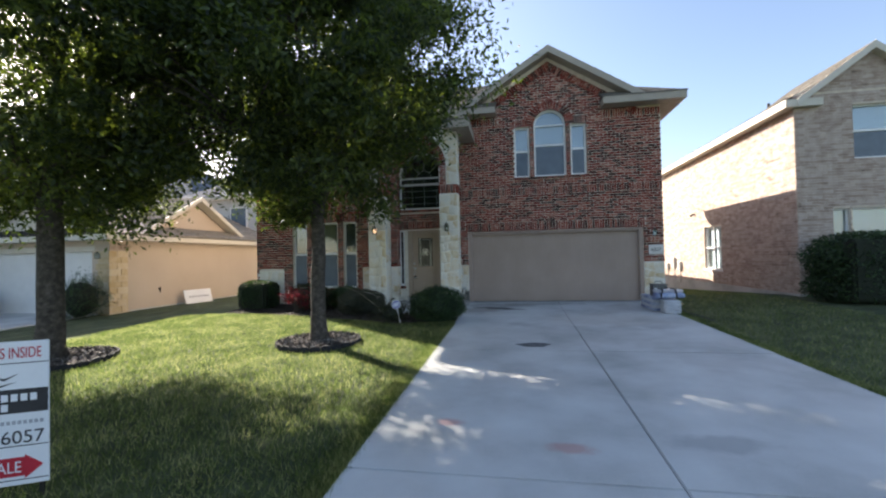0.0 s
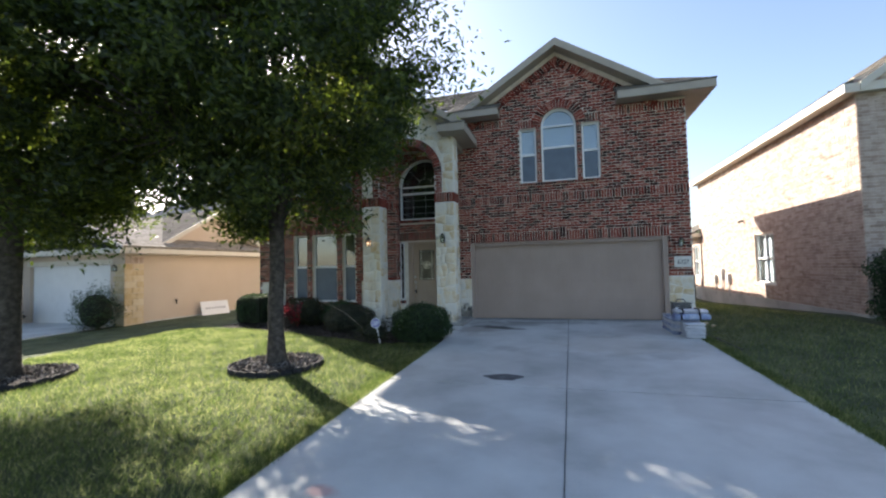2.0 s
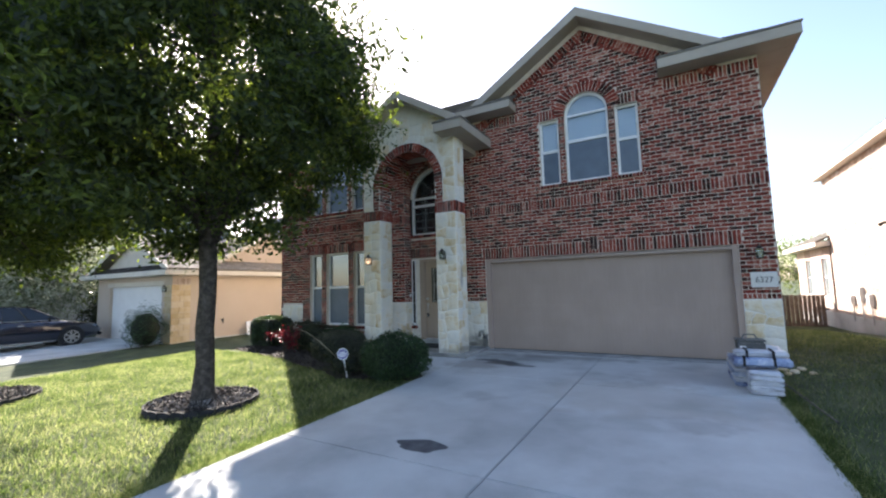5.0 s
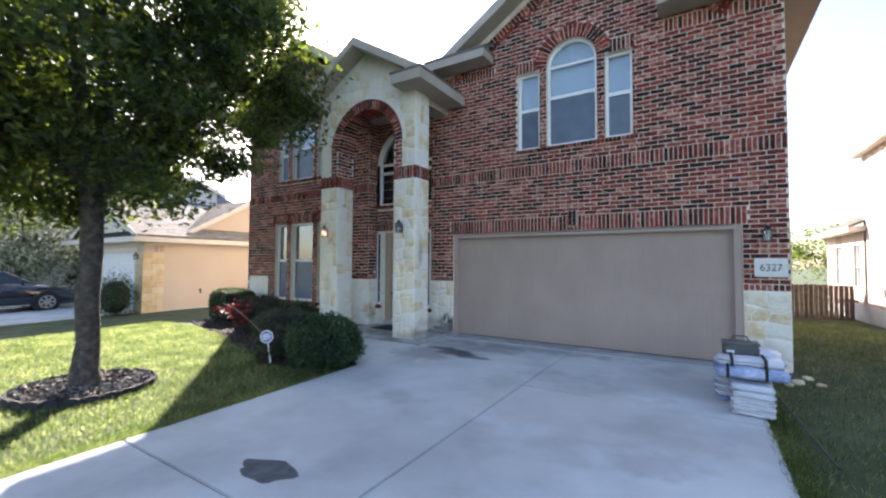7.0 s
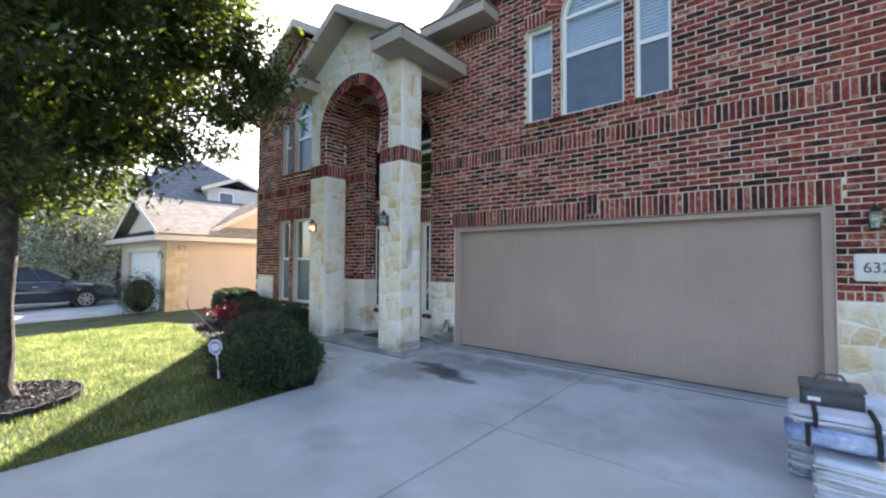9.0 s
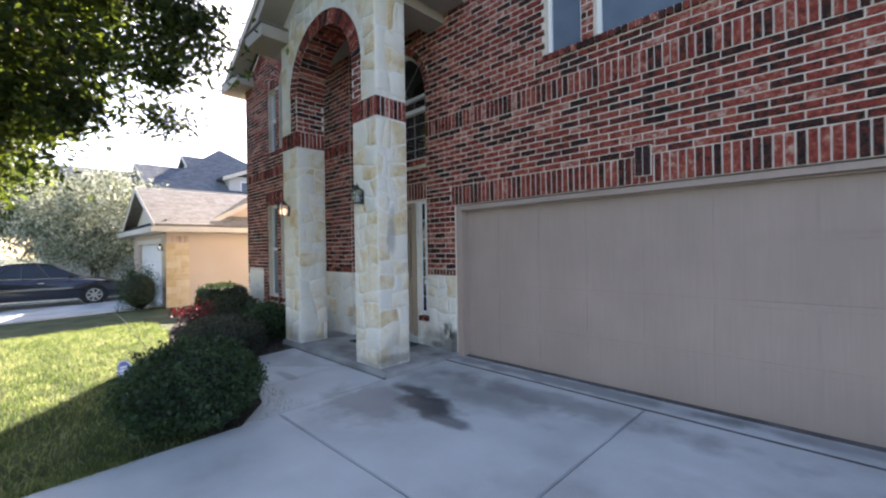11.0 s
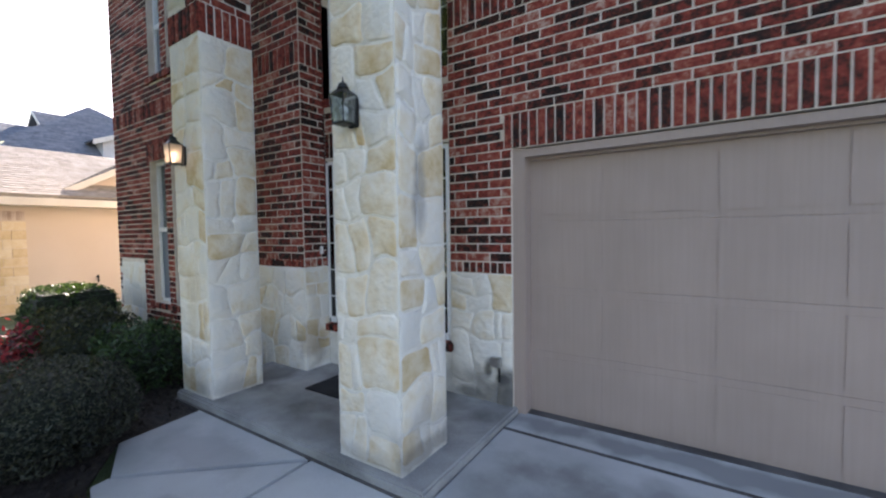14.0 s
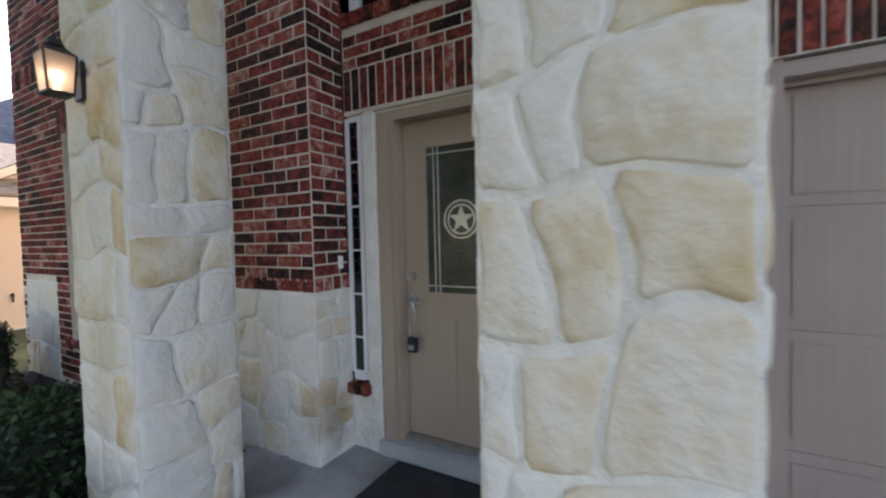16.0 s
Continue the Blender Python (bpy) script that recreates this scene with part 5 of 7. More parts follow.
def bed(x, y, r, seed):
    ob = thing("tree_ring", "round bed of dark wood chips with scalloped black edging", "flower bed", "rings round the yard trees", at=(x, y, ground_z(x, y)))
    bm = bmesh.new()
    n = 26
    for k in range(n):
        a = 2 * math.pi * k / n
        m = pose(r * math.cos(a), r * math.sin(a), 0.015, 0, 0, math.degrees(a) + 90)
        w = 2 * math.pi * r / n * 0.5
        v = [(-w * 0.96, 0, -0.06), (w * 0.96, 0, -0.06)] + [(w * 0.96 * math.cos(t), 0, 0.012 + 0.03 * math.sin(t)) for t in [math.pi * i / 6 for i in range(7)]]
        prism(bm, [m @ Vector(q) for q in v], (0.025 * math.cos(a), 0.025 * math.sin(a), 0))
    part("edging", bm, rubber_mat, ob, "black scalloped plastic edging")
    bm = bmesh.new()
    bmesh.ops.create_circle(bm, cap_ends=True, segments=40, radius=r - 0.02, matrix=pose(0, 0, 0.03))
    part("mulch", bm, mulch_mat, ob)
    rng = np.random.default_rng(seed)
    m = 1500
    q = np.sqrt(rng.random(m)) * (r - 0.04)
    a = rng.random(m) * 2 * math.pi
    p = np.stack([q * np.cos(a), q * np.sin(a), 0.035 + rng.random(m) * 0.03], 1)
    add_leaves("chip_layer", p, 0.06, chip_mat, ob, seed, 0.5)["kind"] = "stuff"


chip_mat = mat("wood_chip", [(0.2, (0.03, 0.025, 0.021)), (0.5, (0.10, 0.086, 0.074)), (0.85, (0.30, 0.27, 0.24))], 20, 0.9, 0.2, random="island", spread=0.8)
bed(-3.42, 6.82, 0.70, 1)
bed(-7.15, 5.3, 0.82, 2)


def bush(name, label, at, rx, ry, h, material, seed, n=9000, size=0.035, trim=0.06, ratio=0.5, stems=10, square=2.0):
    rng, r = np.random.default_rng(seed), random.Random(seed)
    z0 = ground_z(at[0], at[1]) - 0.03
    ob = thing(name, label, "shrub", at=(at[0], at[1], z0))
    d = rng.normal(size=(n, 3))
    d /= ((np.abs(d) ** square).sum(1) ** (1 / square))[:, None]
    rad = rng.uniform(0.55, 1.0, n) ** 0.35
    bump = 1 + trim * np.sin(4 * np.arctan2(d[:, 1], d[:, 0]) + seed) + trim * np.sin(7 * d[:, 2] + 3 * d[:, 0] + seed) + rng.normal(size=n) * trim * 0.6
    p = np.stack([d[:, 0] * rx, d[:, 1] * ry, d[:, 2] * h * 0.55], 1) * (rad * bump)[:, None]
    p[:, 2] += h * 0.48
    p = p[p[:, 2] > 0.03]
    add_leaves("foliage", p, size, material, ob, seed, ratio)
    # solid near-black core stands for the shaded depth between the leaves
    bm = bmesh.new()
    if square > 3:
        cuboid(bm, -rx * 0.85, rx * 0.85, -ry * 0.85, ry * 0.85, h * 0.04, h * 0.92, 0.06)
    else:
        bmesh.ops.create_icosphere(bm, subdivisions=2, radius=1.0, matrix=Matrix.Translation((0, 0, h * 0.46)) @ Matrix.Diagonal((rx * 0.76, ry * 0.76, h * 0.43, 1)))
    part("shade_core", bm, core_shade_mat, ob)
    bm = bmesh.new()
    for k in range(stems):
        a = r.uniform(0, 2 * math.pi)
        rod(bm, (0.08 * math.cos(a), 0.08 * math.sin(a), 0), (rx * 0.6 * math.cos(a), ry * 0.6 * math.sin(a), h * 0.55), 0.012, 0.005, 5)
    part("stems", bm, bark_mat, ob)
    return ob


# inside shade of the shrubs, put into a near-black green
core_shade_mat = mat("inner_shade_leaf", [(0.3, (0.008, 0.012, 0.006)), (0.7, (0.02, 0.028, 0.014))], 12, 0.9, 0.8, 40)
bush("shrub", "rounded bright green shrub beside the front walk", (-1.70, 9.10), 0.61, 0.58, 0.74, hedge_leaf, 1, 15000, 0.042)
bush("shrub", "clipped dome shrub with brownish green foliage", (-3.85, 10.0), 0.62, 0.56, 0.62, sage_leaf, 2, 17000, 0.030, 0.025, 0.5, 10, 2.4)
bush("shrub", "clipped boxy dark green shrub at the house corner", (-7.45, 11.1), 0.52, 0.48, 0.8, hedge_leaf, 3, 10000, 0.045, 0.03, 0.5, 10, 3.5)
bush("shrub", "low dark purple-leaved shrub by the window", (-5.6, 10.75), 0.6, 0.45, 0.75, dark_leaf, 4, 6000, 0.05, 0.1)
bush("shrub", "loose green shrub beside the porch column", (-4.65, 10.95), 0.45, 0.4, 0.62, hedge_leaf, 5, 4500, 0.06, 0.15)
bush("shrub", "low dark-leaved plant at the lawn's edge", (-2.72, 8.98), 0.33, 0.28, 0.42, dark_leaf, 6, 1300, 0.09, 0.3, 0.25)


def red_shrub():
    r, rng = random.Random(4), np.random.default_rng(4)
    ob = thing("red_shrub", "sparse shrub with crimson leaves and bare arching stems", "shrub", at=(-5.75, 10.15, ground_z(-5.75, 10.15) - 0.02))
    bm, pts = bmesh.new(), []
    for k in range(18):
        a = r.uniform(0, 2 * math.pi)
        d = Vector((math.cos(a), math.sin(a), 0))
        h = r.uniform(0.22, 0.62)
        p = [Vector((0, 0, 0)), d * 0.1 + Vector((0, 0, h * 0.6)), d * r.uniform(0.2, 0.4) + Vector((0, 0, h))]
        limb(bm, p, 0.008, 0.004, 5)
        for i in range(40):
            t = r.uniform(0.35, 1)
            q = p[1].lerp(p[2], t)
            pts.append([q.x + r.gauss(0, 0.06), q.y + r.gauss(0, 0.06), q.z + r.gauss(0, 0.05)])
    part("stems", bm, bark_mat, ob)
    add_leaves("leaves", pts, 0.075, red_leaf, ob, 5, 0.45, "crimson leaves")


red_shrub()


def dry_stalk():
    """A bare cane that arches out of the bed over the lawn."""
    ob = thing("dry_stalk", "pale bare cane arching out of the mulch bed over lawn", "plant stalk", at=(-2.85, 9.2, ground_z(-2.85, 9.2) - 0.03))
    bm = bmesh.new()
    limb(bm, [Vector((-0.1, 0, 0)), Vector((-0.24, -0.12, 0.30)), Vector((-0.5, -0.24, 0.56)), Vector((-0.78, -0.33, 0.75)), Vector((-1.05, -0.4, 0.84))], 0.007, 0.003, 6)
    part("cane", bm, mat("pale_cane", [(0.3, (0.30, 0.25, 0.18)), (0.7, (0.42, 0.37, 0.28))], 10, 0.8, 0.3), ob)
    bm = bmesh.new()
    for k, (x, z) in enumerate(((-1.0, 0.84), (-0.9, 0.79), (-0.78, 0.70))):
        limb(bm, [Vector((x, -0.38, z)), Vector((x - 0.12, -0.34 - 0.05 * k, z + 0.10)), Vector((x - 0.24, -0.3 - 0.09 * k, z + 0.12))], 0.004, 0.002, 5)
    part("side_twig", bm, bark_mat, ob)


dry_stalk()

# planting bed
bed_ring = [(-7.95, 10.3), (-6.6, 9.9), (-5.2, 9.65), (-4.4, 9.3), (-3.4, 9.05), (-2.6, 8.65), (-1.28, 9.1), (-1.28, 9.34), (-1.7, 9.72), (-3.07, 10.05), (-3.52, 10.34), (-3.57, 10.9), (-4.05, 10.95), (-4.05, LW), (-7.95, LW)]
bm = bmesh.new()
prism(bm, [(x, y, ground_z(x, y) - 0.07) for x, y in bed_ring], (0, 0, 0.055))
planting_bed = setting("planting_bed", bm, mulch_mat, "dark mulch planting bed along the house front", "flower bed")
rng = np.random.default_rng(77)
px, py = rng.uniform(-7.9, -1.3, 6000), rng.uniform(8.4, 11.85, 6000)


def inside(x, y, ring):
    hit = False
    for (ax, ay), (bx, by) in zip(ring, ring[1:] + ring[:1]):
        if (ay > y) != (by > y) and x < (bx - ax) * (y - ay) / (by - ay) + ax:
            hit = not hit
    return hit


chips = [(x, y, ground_z(x, y) - 0.01 + 0.02 * rng.random()) for x, y in zip(px, py) if inside(x, y, bed_ring)]
add_leaves("mulch_chips", chips, 0.055, mulch_mat, planting_bed, 9, 0.5)["kind"] = "stuff"


# grass blades over the lawn near the walk
def lawn_blades(n=150000):
    rng = np.random.default_rng(11)
    x = np.concatenate([rng.uniform(-9, -1.27, n), rng.uniform(3.64, 7.5, n // 3), -1.27 - np.abs(rng.normal(0, 0.12, n // 8)) + 0.05, 3.64 + np.abs(rng.normal(0, 0.1, n // 8)) - 0.05])
    y = np.concatenate([rng.uniform(1.2, 10.0, n), rng.uniform(4.0, 25.0, n // 3), rng.uniform(1.5, 8.6, n // 8), rng.uniform(3.5, 11.8, n // 8)])
    keep = np.array([(not inside(a, b, bed_ring)) and math.hypot(a + 3.42, b - 6.82) > 0.72 and math.hypot(a + 7.15, b - 5.3) > 0.84 for a, b in zip(x, y)])
    x, y = x[keep], y[keep]
    z = np.array([ground_z(a, b) - 0.04 for a, b in zip(x, y)])
    m = len(x)
    h = rng.uniform(0.03, 0.075, m)
    a = rng.uniform(0, 2 * math.pi, m)
    w = rng.uniform(0.003, 0.006, m)
    lx, ly = rng.normal(0, 0.025, m), rng.normal(0, 0.025, m)
    b0 = np.stack([x - w * np.cos(a), y - w * np.sin(a), z], 1)
    b1 = np.stack([x + w * np.cos(a), y + w * np.sin(a), z], 1)
    tip = np.stack([x + lx, y + ly, z + h], 1)
    v = np.stack([b0, b1, tip], 1).reshape(-1, 3)
    ob = soup("grass_blades", v.tolist(), np.arange(3 * m).reshape(-1, 3).tolist(), blade_mat)
    tagged(ob, "short green grass blades of the lawn", "grass", kind="stuff")


lawn_blades()


# ---- neighbouring house to the east ----
def brick_courses_far(name, face, u0, u1, z0, z1, parent, holes=(), course=0.075, length=0.26, keep=None):
    """Far brickwork as one joined mesh of single bricks."""
    vs, fs = [], []
    rr = random.Random(len(name))
    n = int((z1 - z0) / course)
    for i in range(n):
        za, zb = z0 + i * course + 0.005, z0 + (i + 1) * course - 0.005
        for a, b in free(u0, u1, list(holes))(za, zb):
            if keep:
                a, b = max(a, keep(za)[0]), min(b, keep(za)[1])
            e = math.floor(a / length) * length + (length / 2 if i % 2 else 0) - length
            while e < b:
                p, q = max(a, e) + 0.005, min(b, e + length) - 0.005
                if q - p > 0.03:
                    k = len(vs)
                    d = 0.008 + rr.uniform(0, 0.004)
                    vs += [tuple(face.at(u, z, d)) for u, z in ((p, za), (q, za), (q, zb), (p, zb))] + [tuple(face.at(u, z, 0)) for u, z in ((p, za), (q, za), (q, zb), (p, zb))]
                    fs += [(k, k + 1, k + 2, k + 3), (k + 4, k + 5, k + 1, k), (k + 7, k + 3, k + 2, k + 6), (k + 4, k, k + 3, k + 7), (k + 5, k + 6, k + 2, k + 1)]
                e += length
    soup(name, vs, fs, nb_brick_mat, parent, kind="stuff")


EX, EY, EE = 7.7, 12.6, 5.5
east = thing("house", "two-storey beige brick neighbouring house with grey shingle roof", "house")
bm = bmesh.new()
E_WIN = [(9.1, 10.5, 4.05, 5.5), (8.55, 8.95, 0.95, 2.72), (9.0, 10.3, 0.95, 2.72)]
pierced(bm, EX, 16.0, -0.6, 5.9, EY, EY + 0.25, E_WIN)
prism(bm, [(EX + 0.1, EY, 5.9), (11.2, EY, 5.9), (9.54, EY, 6.9)], (0, 0.25, 0))
part("front_wall", bm, mortar_mat, east)
S_WIN = [(16.75, 18.1, 0.95, 2.62)]
bm = bmesh.new()
for y0, y1, z0, z1 in ((EY + 0.25, 16.75, -0.6, 5.75), (16.75, 18.1, -0.6, 0.95), (16.75, 18.1, 2.62, 5.75), (18.1, 23.8, -0.6, 5.75)):
    cuboid(bm, EX, EX + 0.25, y0, y1, z0, z1)
part("side_wall", bm, mortar_mat, east, "sunlit beige brick side wall")
part("back_wall", box(EX, 16, 23.8, 24.05, -0.6, 5.75), stucco_mat, east)
part("far_wall", box(15.75, 16, EY, 24, -0.6, 5.75), stucco_mat, east)
part("foundation", box(EX - 0.03, EX + 0.2, EY - 0.03, 29.0, -0.8, 0.42), concrete_mat, east, "exposed concrete foundation")
ESIDE = Face((EX, 0, 0), (0, 1, 0), (-1, 0, 0))
EFRONT = Face((0, EY, 0), (1, 0, 0), (0, -1, 0))
brick_courses_far("side_brickwork", ESIDE, EY, 23.8, 0.42, 5.6, east, S_WIN)
brick_courses_far("front_brickwork", EFRONT, EX, 12.5, 0.3, 5.9, east, E_WIN)
brick_courses_far("gable_brickwork", EFRONT, 7.8, 11.3, 5.9, 6.9, east, (), keep=lambda z: (9.54 - (6.95 - z) * 1.4, 9.54 + (6.95 - z) * 1.4))
window(9.1, 10.5, 4.05, 5.5, EY, east, None, (1, 3))
window(8.55, 8.95, 0.95, 2.72, EY, east, None, (1, 3))
window(9.0, 10.3, 0.95, 2.72, EY, east, None, (1, 3))


def side_window(x, y0, y1, z0, z1, parent):
    w = part("window", box(x + 0.08, x + 0.14, y0, y1, z0, z0 + 0.05), white_mat, parent, "white sash window with pale curtain")
    bm = bmesh.new()
    for a in ((y0, y0 + 0.05, z0 + 0.05, z1), (y1 - 0.05, y1, z0 + 0.05, z1), (y0 + 0.05, y1 - 0.05, z1 - 0.05, z1), (y0 + 0.05, y1 - 0.05, (z0 + z1) / 2 - 0.03, (z0 + z1) / 2 + 0.03), ((y0 + y1) / 2 - 0.02, (y0 + y1) / 2 + 0.02, z0 + 0.05, z1)):
        cuboid(bm, x + 0.06, x + 0.13, a[0], a[1], a[2], a[3])
    part("frame", bm, white_mat, w)
    part("sill", box(x - 0.03, x + 0.06, y0 - 0.06, y1 + 0.06, z0 - 0.07, z0), white_mat, w)
    p = part("pane", box(x + 0.095, x + 0.1, y0 + 0.03, y1 - 0.03, z0 + 0.03, z1 - 0.03), glass_mat, w)
    p.visible_shadow = False
    part("curtain", box(x + 0.2, x + 0.21, y0, y1, z0, z1), blind_mat, w)


side_window(EX, 16.75, 18.1, 0.95, 2.62, east)
cream_trim = mat("cream_trim_paint", [(0.3, (0.60, 0.55, 0.46)), (0.7, (0.66, 0.61, 0.52))], 3, 0.6, 0.08)


def boards(name, ring, step, parent):
    part(name, solid(ring, step), cream_trim, parent)


eroof = part("roof", box(EX, 15.9, EY + 0.3, 23.7, 5.72, 5.78), dark_mat, east)
roof_plane([(EX - 0.30, 24.2, 5.72), (EX - 0.30, EY - 0.18, 5.72), (EX + 3.2, EY + 2.2, 7.5), (EX + 3.2, 21.5, 7.5)], shingle_mat, eroof)
roof_plane([(16.4, EY - 0.35, 5.72), (16.4, 24.2, 5.72), (EX + 3.2, 21.5, 7.5), (EX + 3.2, EY + 2.2, 7.5)], shingle_mat, eroof)
roof_plane([(16.4, 24.2, 5.72), (EX - 0.30, 24.2, 5.72), (EX + 3.2, 21.5, 7.5), (EX + 3.2, 21.5, 7.5)], shingle_mat, eroof)
for s in (-1, 1):
    roof_plane([(9.54 + s * 1.85, EY - 0.2, 5.72), (9.54 + s * 1.85, EY + 3, 5.72), (9.54, EY + 3, 7.1), (9.54, EY - 0.2, 7.1)], shingle_mat, eroof)
    f, t = Vector((9.54 + s * 1.85, EY - 0.2, 5.72)), Vector((9.54, EY - 0.2, 7.1))
    boards("rake_board", [f, t, t - Vector((0, 0, 0.2)), f - Vector((0, 0, 0.2))], (0, -0.03, 0), east)
    boards("rake_soffit", [f - Vector((0, 0, 0.17)), t - Vector((0, 0, 0.17)), t - Vector((0, 0, 0.2)), f - Vector((0, 0, 0.2))], (0, 0.2, 0), east)
part("side_eave", box(EX - 0.30, EX, EY - 0.2, 24.2, 5.5, 5.7), cream_trim, east)
part("eave_return", box(EX, EX + 0.6, EY - 0.2, EY, 5.5, 5.7), cream_trim, east)
bm = rod(bmesh.new(), (EX + 1.6, 16.5, 6.3), (EX + 1.6, 16.5, 6.95), 0.05)
part("vent_pipe", bm, iron_mat, eroof)
part("roof_vent", box(EX + 1.7, EX + 2.1, 14.2, 14.6, 6.5, 6.8, 0.05), iron_mat, eroof)
# one-storey part at the back
bm = bmesh.new()
for y0, y1, z0, z1 in ((23.8, 24.3, -0.6, 3.0), (24.3, 25.2, -0.6, 1.0), (24.3, 25.2, 2.5, 3.0), (25.2, 26.6, -0.6, 3.0), (26.6, 27.5, -0.6, 1.0), (26.6, 27.5, 2.5, 3.0), (27.5, 28.6, -0.6, 3.0)):
    cuboid(bm, EX, EX + 0.25, y0, y1, z0, z1)
part("rear_wing_wall", bm, nb_brick_mat, east)
side_window(EX, 24.3, 25.2, 1.0, 2.5, east)
side_window(EX, 26.6, 27.5, 1.0, 2.5, east)
part("rear_wing_back", box(EX, 14, 28.6, 28.8, -0.6, 3.0), nb_brick_mat, east)
part("rear_wing_eave", box(EX - 0.45, EX + 0.2, 23.8, 29.1, 2.95, 3.12), cream_trim, east)
roof_plane([(EX - 0.45, 29.1, 3.13), (EX - 0.45, 23.8, 3.13), (EX + 2.5, 23.8, 4.6), (EX + 2.5, 27.0, 4.6)], shingle_mat, eroof)
# services on the side wall
def service(label, y, z, w, h, kind):
    ob = thing(kind, label, "utility box", at=(EX * 1.065 - 0.012, y * 1.065, z * 1.065 - 0.1))
    part("body", box(-0.12, 0.0, -w / 2, w / 2, -h / 2, h / 2, 0.015), grey_box, ob)
    part("lid", box(-0.135, -0.121, -w / 2 + 0.02, w / 2 - 0.02, -h / 2 + 0.02, h / 2 - 0.02, 0.005), grey_box, ob)
    part("conduit", rod(bmesh.new(), (-0.05, 0, -h / 2), (-0.05, 0, -h / 2 - 0.6), 0.025), grey_box, ob)


grey_box = mat("grey_enamel", [(0.3, (0.5, 0.5, 0.49)), (0.7, (0.58, 0.58, 0.57))], 4, 0.5, 0.1)
service("grey electricity meter box on sunlit brick", 21.2, 1.15, 0.35, 0.5, "meter_box")
service("small grey telephone box on sunlit brick", 22.0, 0.95, 0.25, 0.3, "utility_box")
service("grey breaker box on sunlit brick", 20.5, 1.0, 0.3, 0.4, "utility_box")
spot = thing("flood_light", "small bronze flood light on sunlit brick", "light", at=(EX * 1.065 - 0.012, 20.2, 3.32))
bm = rod(bmesh.new(), (0, 0, 0), (-0.08, 0, 0), 0.045)
rod(bm, (-0.08, 0, 0), (-0.16, -0.02, -0.06), 0.03, 0.06)
part("lamp_head", bm, iron_mat, spot)
bush("hedge", "tall clipped dark green hedge before the beige brick house", (10.55, 12.0), 2.9, 0.8, 1.72, hedge_leaf, 21, 45000, 0.075, 0.025, 0.5, 14, 6.0)

GROW = 1.065
east.matrix_basis = Matrix.Translation((0, 0, 1.65)) @ Matrix.Diagonal((GROW, GROW, GROW, 1)) @ Matrix.Translation((0, 0, -1.65))

# wooden fence between the houses
fence = thing("fence", "weathered brown cedar privacy fence across the side yard", "fence", at=(0, 26.0, 0))
for i in range(26):
    x = 4.3 + i * 0.145
    zb = ground_z(x, 26.0) - 0.04
    me = box(-0.066, 0.066, -0.009, 0.009, 0, 1.42 + RNG.uniform(-0.015, 0.015), 0.004)
    ob = part("picket", me, wood_mat, fence)
    ob.location = (x, 0, zb)
for z in (0.1, 0.85):
    part("rail", box(4.2, 8.1, 0.01, 0.05, z - 0.45, z - 0.36), wood_mat, fence)

# ---- neighbouring house to the west ----
NX, NY, NB = -12.7, 11.1, -0.1
west = thing("house", "single-storey tan stucco neighbouring house with stone quoins and shingle roof", "house")
NG = (-17.3, -13.35, -0.2, 2.1)
part("front_wall", pierced(bmesh.new(), -18.3, NX, NB, 2.5, NY, NY + 0.25, [NG]), stucco_mat, west)
part("side_wall", box(NX - 0.25, NX, NY + 0.25, 19.5, NB, 2.5), stucco_mat, west, "plain tan stucco side wall")
part("back_wall", box(-18.3, NX, 19.5, 19.75, NB, 2.5), stucco_mat, west)
part("far_wall", box(-18.3, -18.05, NY + 0.25, 19.5, NB, 2.5), stucco_mat, west)
part("foundation", box(NX - 0.2, NX + 0.02, NY + 0.7, 19.7, NB - 0.2, 0.12), concrete_mat, west)
quoin_mat = mat("tan_limestone", [(0.2, (0.50, 0.37, 0.20)), (0.5, (0.60, 0.47, 0.29)), (0.8, (0.66, 0.57, 0.42))], 5, 0.9, 0.4, 40, random="object", spread=0.5)
for k in range(11):
    z0, z1 = NB + k * 0.2 + 0.005, NB + (k + 1) * 0.2 - 0.005
    for j in range(2):
        q = 0.25 + 0.14 * (k % 2)
        a, b = (NY - 0.02, NY + q) if j == 0 else (NY + q + 0.01, NY + 0.63)
        part("stone", box(NX - 0.02, NX + 0.018, a, b, z0, z1, 0.006), quoin_mat, west)
    part("stone", box(NX - 0.5 + 0.08 * (k % 2), NX - 0.021, NY - 0.022, NY + 0.02, z0, z1, 0.006), quoin_mat, west)
bm = bmesh.new()
for k in range(9):
    cuboid(bm, NX - 0.01, NX + 0.016, NY + k * 0.07, NY + k * 0.07 + 0.058, 2.12, 2.32)
part("soldier_course", bm, nb_brick_mat, west)
wd = part("garage_door", box(NG[0], NG[1], NY + 0.12, NY + 0.16, -0.15, NG[3]), white_mat, west, "white sectional garage door")
for k in range(4):
    part("door_section", box(NG[0] + 0.05, NG[1] - 0.05, NY + 0.1, NY + 0.119, -0.13 + k * 0.555, 0.40 + k * 0.555, 0.006), white_mat, wd)
part("garage_trim", box(NG[0] - 0.12, NG[1] + 0.12, NY - 0.02, NY + 0.001, NG[3], NG[3] + 0.16), cream_trim, west)
wroof = part("roof", box(-18.2, NX - 0.1, NY + 0.1, 19.4, 2.5, 2.56), dark_mat, west)
RX, RT = -15.3, 4.12
